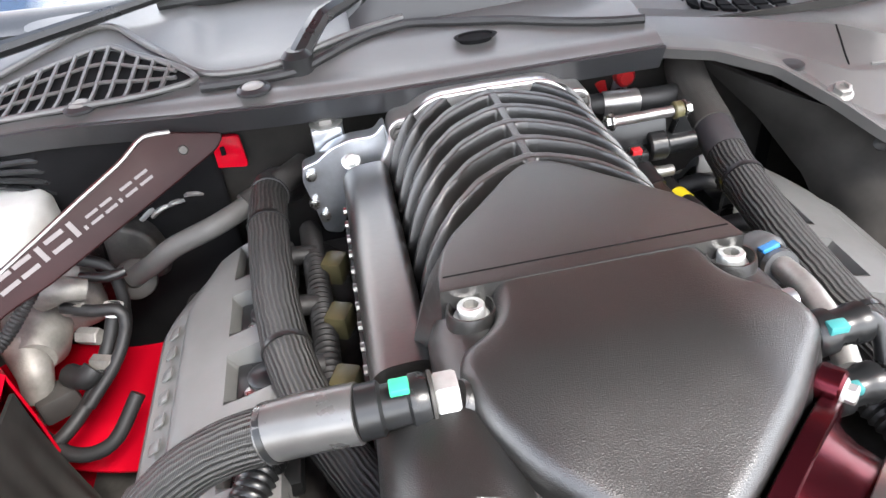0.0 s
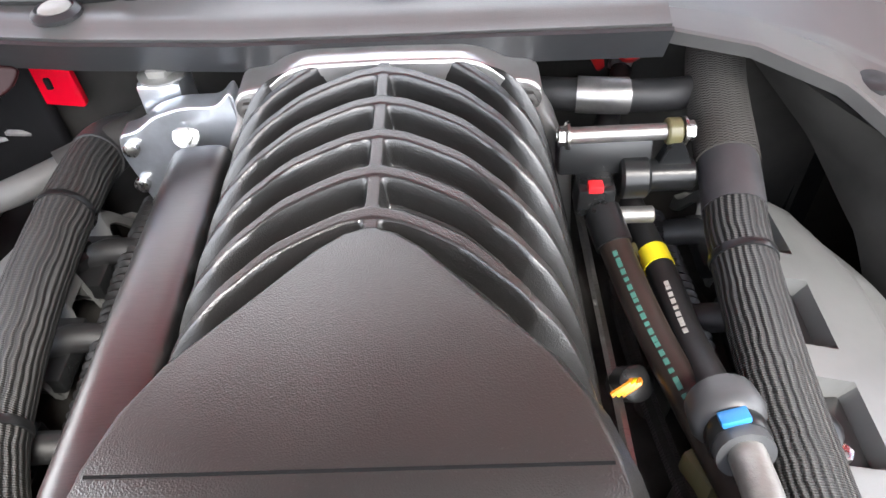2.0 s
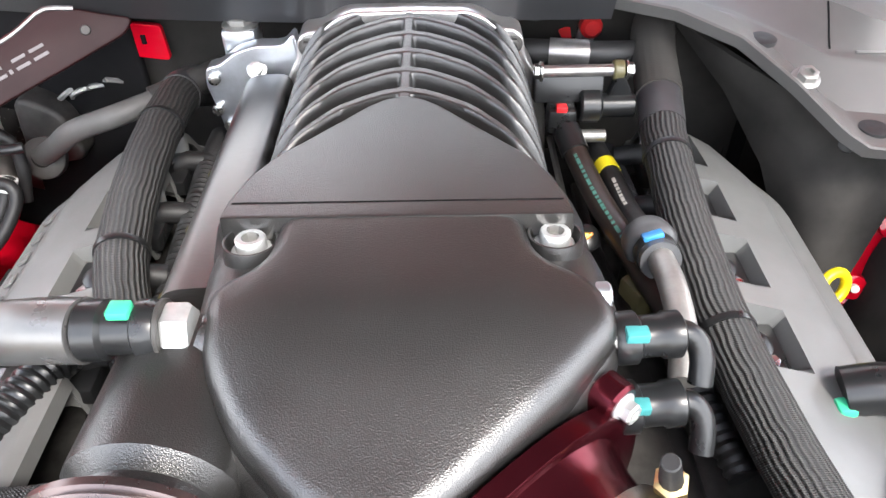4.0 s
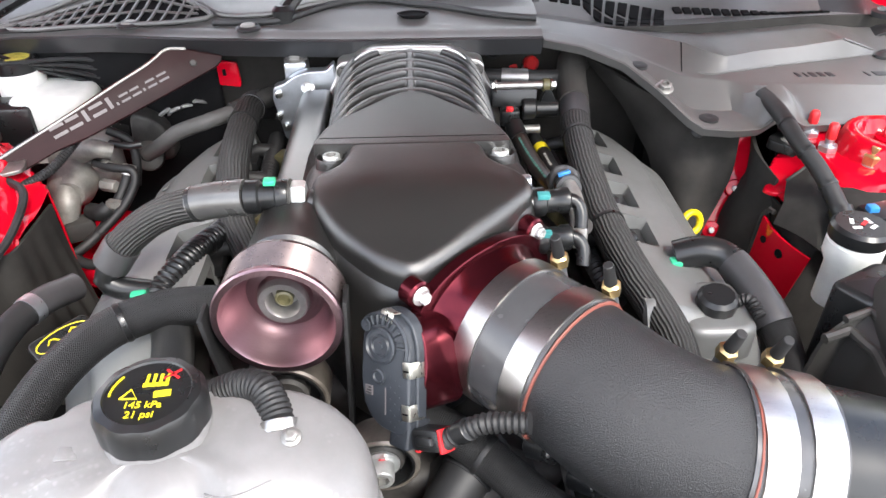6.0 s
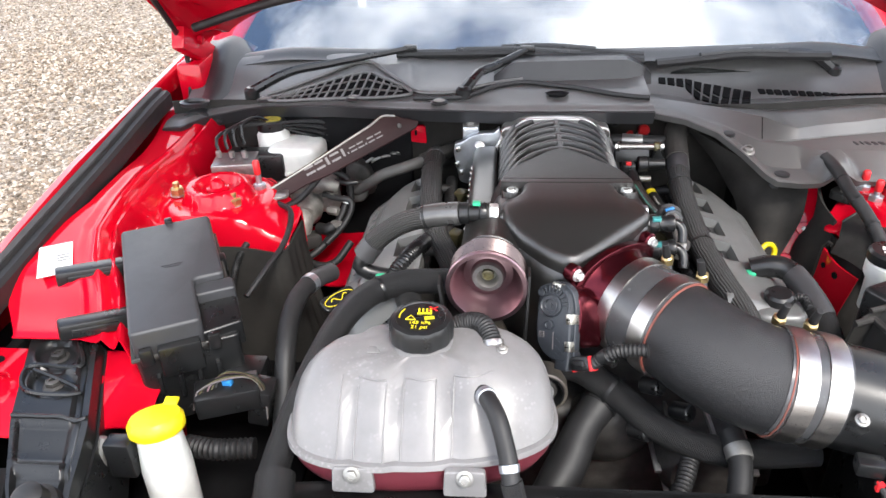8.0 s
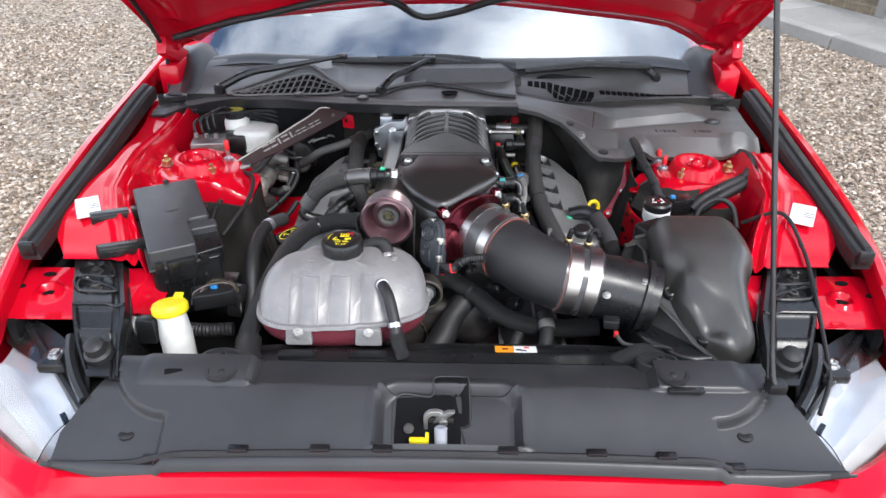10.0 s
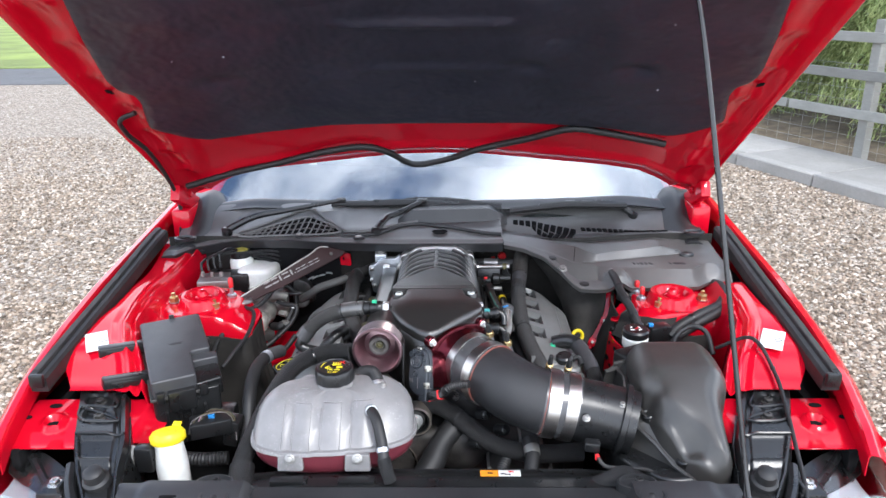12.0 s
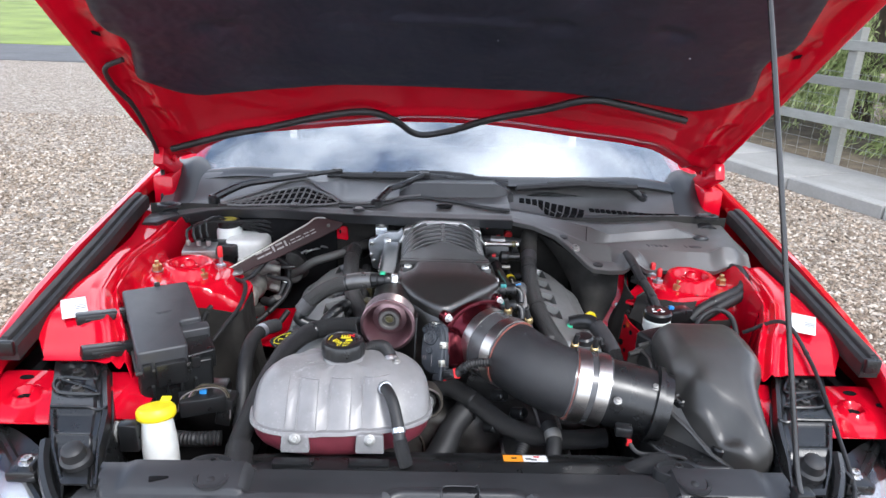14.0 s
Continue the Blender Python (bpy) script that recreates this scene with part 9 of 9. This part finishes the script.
part("sheet", sheet(lambda u, v: (along(FT, u).lerp(along(FM_, u), v * 2) if v < 0.5 else along(FM_, u).lerp(along(FB, u), v * 2 - 1)) + Vector((0, 0, 0.003 * math.sin(u * 9) * v)), steps(0, 1, 18), steps(0, 1, 12), 0.005), BROWNSHADE, flap)
part("edge_cord", tube([along(FT, u) + Vector((0, 0, 0.001)) for u in steps(0, 1, 12)], 0.002, 6), DUSTY, flap)
foot = thing("mounting_bracket", (0.53, 0.03, 0.89), "black steel bracket bolted on the strut tower", "bracket")
part("plate", slab([(0.478, 0.050), (0.500, 0.022), (0.552, -0.012), (0.572, -0.004), (0.572, 0.030), (0.556, 0.066), (0.50, 0.072)], 0.884, 0.897, Matrix(), 0.012, 0.002), SMOOTH, foot)
screw((0.505, 0.045, 0.897), (0, 0, 1), 0.007, foot, CAST)

hose("battery_cable", [(0.470, 0.075, 0.950), (0.474, 0.030, 0.945), (0.478, -0.025, 0.930), (0.492, -0.065, 0.910), (0.502, -0.105, 0.885), (0.506, -0.14, 0.86)], 0.0105, RUBBER, "thick taped black battery cable", "cable", bands=(0.3, 0.5, 0.72), bandmat=SMOOTH, ends=((0.86, 1.0, 0.014, SMOOTH),))
hose("engine_loom", [(0.735, 0.06, 0.925), (0.742, 0.02, 0.932), (0.735, -0.03, 0.925), (0.71, -0.065, 0.915), (0.655, -0.095, 0.905), (0.60, -0.118, 0.885), (0.575, -0.13, 0.865)], 0.0125, RUBBER, "thick taped black wiring loom over the tower", "cable", bands=(0.5, 0.75))
hose("engine_loom", [(0.742, 0.055, 0.92), (0.752, 0.01, 0.925), (0.748, -0.05, 0.918), (0.70, -0.085, 0.905), (0.64, -0.115, 0.888), (0.585, -0.135, 0.86)], 0.0125, RUBBER, "thick taped black wiring loom over the tower", "cable")
hose("relay_lead", [(0.56, -0.20, 0.86), (0.575, -0.185, 0.895), (0.61, -0.178, 0.915), (0.64, -0.195, 0.905), (0.645, -0.235, 0.87)], 0.006, RUBBER, "black looped lead beside the air box", "lead", seg=10)
relay = thing("relay_box", (0.54, -0.10, 0.86), "black relay holder on the tower", "relay")
part("case", box(0.055, 0.035, 0.04, Matrix.Translation((0.548, -0.125, 0.872)) @ Matrix.Rotation(0.25, 4, "Z"), 0.004), SMOOTH, relay)
part("clip", box(0.012, 0.012, 0.008, Matrix.Translation((0.528, -0.128, 0.894)), 0.002), BLUE, relay)
hose("bonnet_release_cable", [(0.64, -0.26, 0.90), (0.70, -0.30, 0.945), (0.722, -0.38, 0.905), (0.712, -0.47, 0.875), (0.695, -0.56, 0.85), (0.675, -0.66, 0.815), (0.63, -0.735, 0.80)], 0.0042, RUBBER, "thin black cable along the wing", "cable", seg=8, bands=(0.3, 0.85))
hose("tower_lead", [(-0.515, 0.01, 0.885), (-0.475, -0.03, 0.885), (-0.470, -0.10, 0.865), (-0.485, -0.17, 0.85), (-0.505, -0.22, 0.83)], 0.005, RUBBER, "thin black lead hanging from the brace", "lead", seg=8)
hose("tower_lead", [(-0.445, 0.085, 0.905), (-0.475, 0.045, 0.878), (-0.505, 0.0, 0.872), (-0.53, -0.06, 0.862), (-0.55, -0.115, 0.84), (-0.56, -0.16, 0.79)], 0.0062, RUBBER, "thin black corrugated lead", "lead", seg=8, ribs=0.0006, pitch=0.004)
hose("coil_loom", [(-0.200, 0.17, 0.855), (-0.196, 0.10, 0.862), (-0.192, 0.02, 0.860), (-0.190, -0.06, 0.855), (-0.19, -0.12, 0.845)], 0.011, RUBBER, "black taped injector loom", "loom", ribs=0.001, pitch=0.007)
hose("coil_loom", [(0.192, 0.14, 0.85), (0.195, 0.05, 0.855), (0.197, -0.05, 0.852), (0.20, -0.15, 0.85), (0.215, -0.22, 0.84)], 0.010, RUBBER, "black taped injector loom", "loom", ribs=0.001, pitch=0.007)
for s in (-1, 1):
    for y in (0.085, 0.005, -0.075):
        inj = thing("injector", (s * 0.175, y, 0.85), "old tan injector connector", "injector", "injectors")
        part("plug", box(0.022, 0.026, 0.026, Matrix.Translation((s * 0.176, y, 0.862)) @ Matrix.Rotation(0.4 * s, 4, "Z"), 0.004), TAN, inj)
        part("body", rod((s * 0.172, y, 0.80), (s * 0.175, y, 0.852), 0.012), DARKCAST, inj)
alt = thing("alternator", (0.20, -0.38, 0.66), "dark cast alternator housing below the intake", "alternator")
part("case", lathe([(0.05, 0), (0.065, 0.01), (0.065, 0.08), (0.05, 0.10)], axes((0.19, -0.33, 0.69), (0.19, -0.45, 0.69)), 28), DARKCAST, alt)
for i in range(8):
    a = i * math.pi / 4
    part("fin", box(0.010, 0.09, 0.006, Matrix.Translation((0.19 + 0.066 * math.cos(a), -0.38, 0.69 + 0.066 * math.sin(a))) @ Matrix.Rotation(-a, 4, "Y"), 0.002), CAST, alt)
pump = thing("water_pump", (0.05, -0.36, 0.68), "grimy cast water pump housing", "pump")
part("case", lathe([(0.06, 0), (0.06, 0.03), (0.04, 0.045), (0.02, 0.05)], axes((0.06, -0.34, 0.71), (0.06, -0.42, 0.71)), 24), DARKCAST, pump)
for x, y, z in ((0.085, -0.40, 0.745), (0.14, -0.385, 0.77), (0.10, -0.37, 0.80)):
    part("fitting", rod((x, y, z), (x + 0.02, y - 0.02, z + 0.012), 0.012), SMOOTH, pump)
tag = thing("hose_tag", (-0.335, -0.335, 0.87), "black tag with a yellow printed ring on the cover", "tag")
tm = Matrix.Translation((-0.338, -0.280, 0.868)) @ Matrix.Rotation(0.9, 4, "Z") @ Matrix.Rotation(0.5, 4, "X")
part("plate", slab([(-0.030, -0.012), (0.030, -0.012), (0.030, 0.012), (-0.030, 0.012)], 0, 0.006, tm, 0.008, 0.002), SMOOTH, tag)
part("print", tube([tm @ Vector((0.026 * math.cos(a), 0.009 * math.sin(a), 0.0065)) for a in steps(0, 2 * math.pi, 24)], 0.0007, 5, raw=True), LEMON, tag)
part("print", tube([tm @ Vector((-0.015 + 0.03 * k, 0.004 * math.sin(k * 9), 0.0065)) for k in steps(0, 1, 8)], 0.0009, 5, raw=True), LEMON, tag)
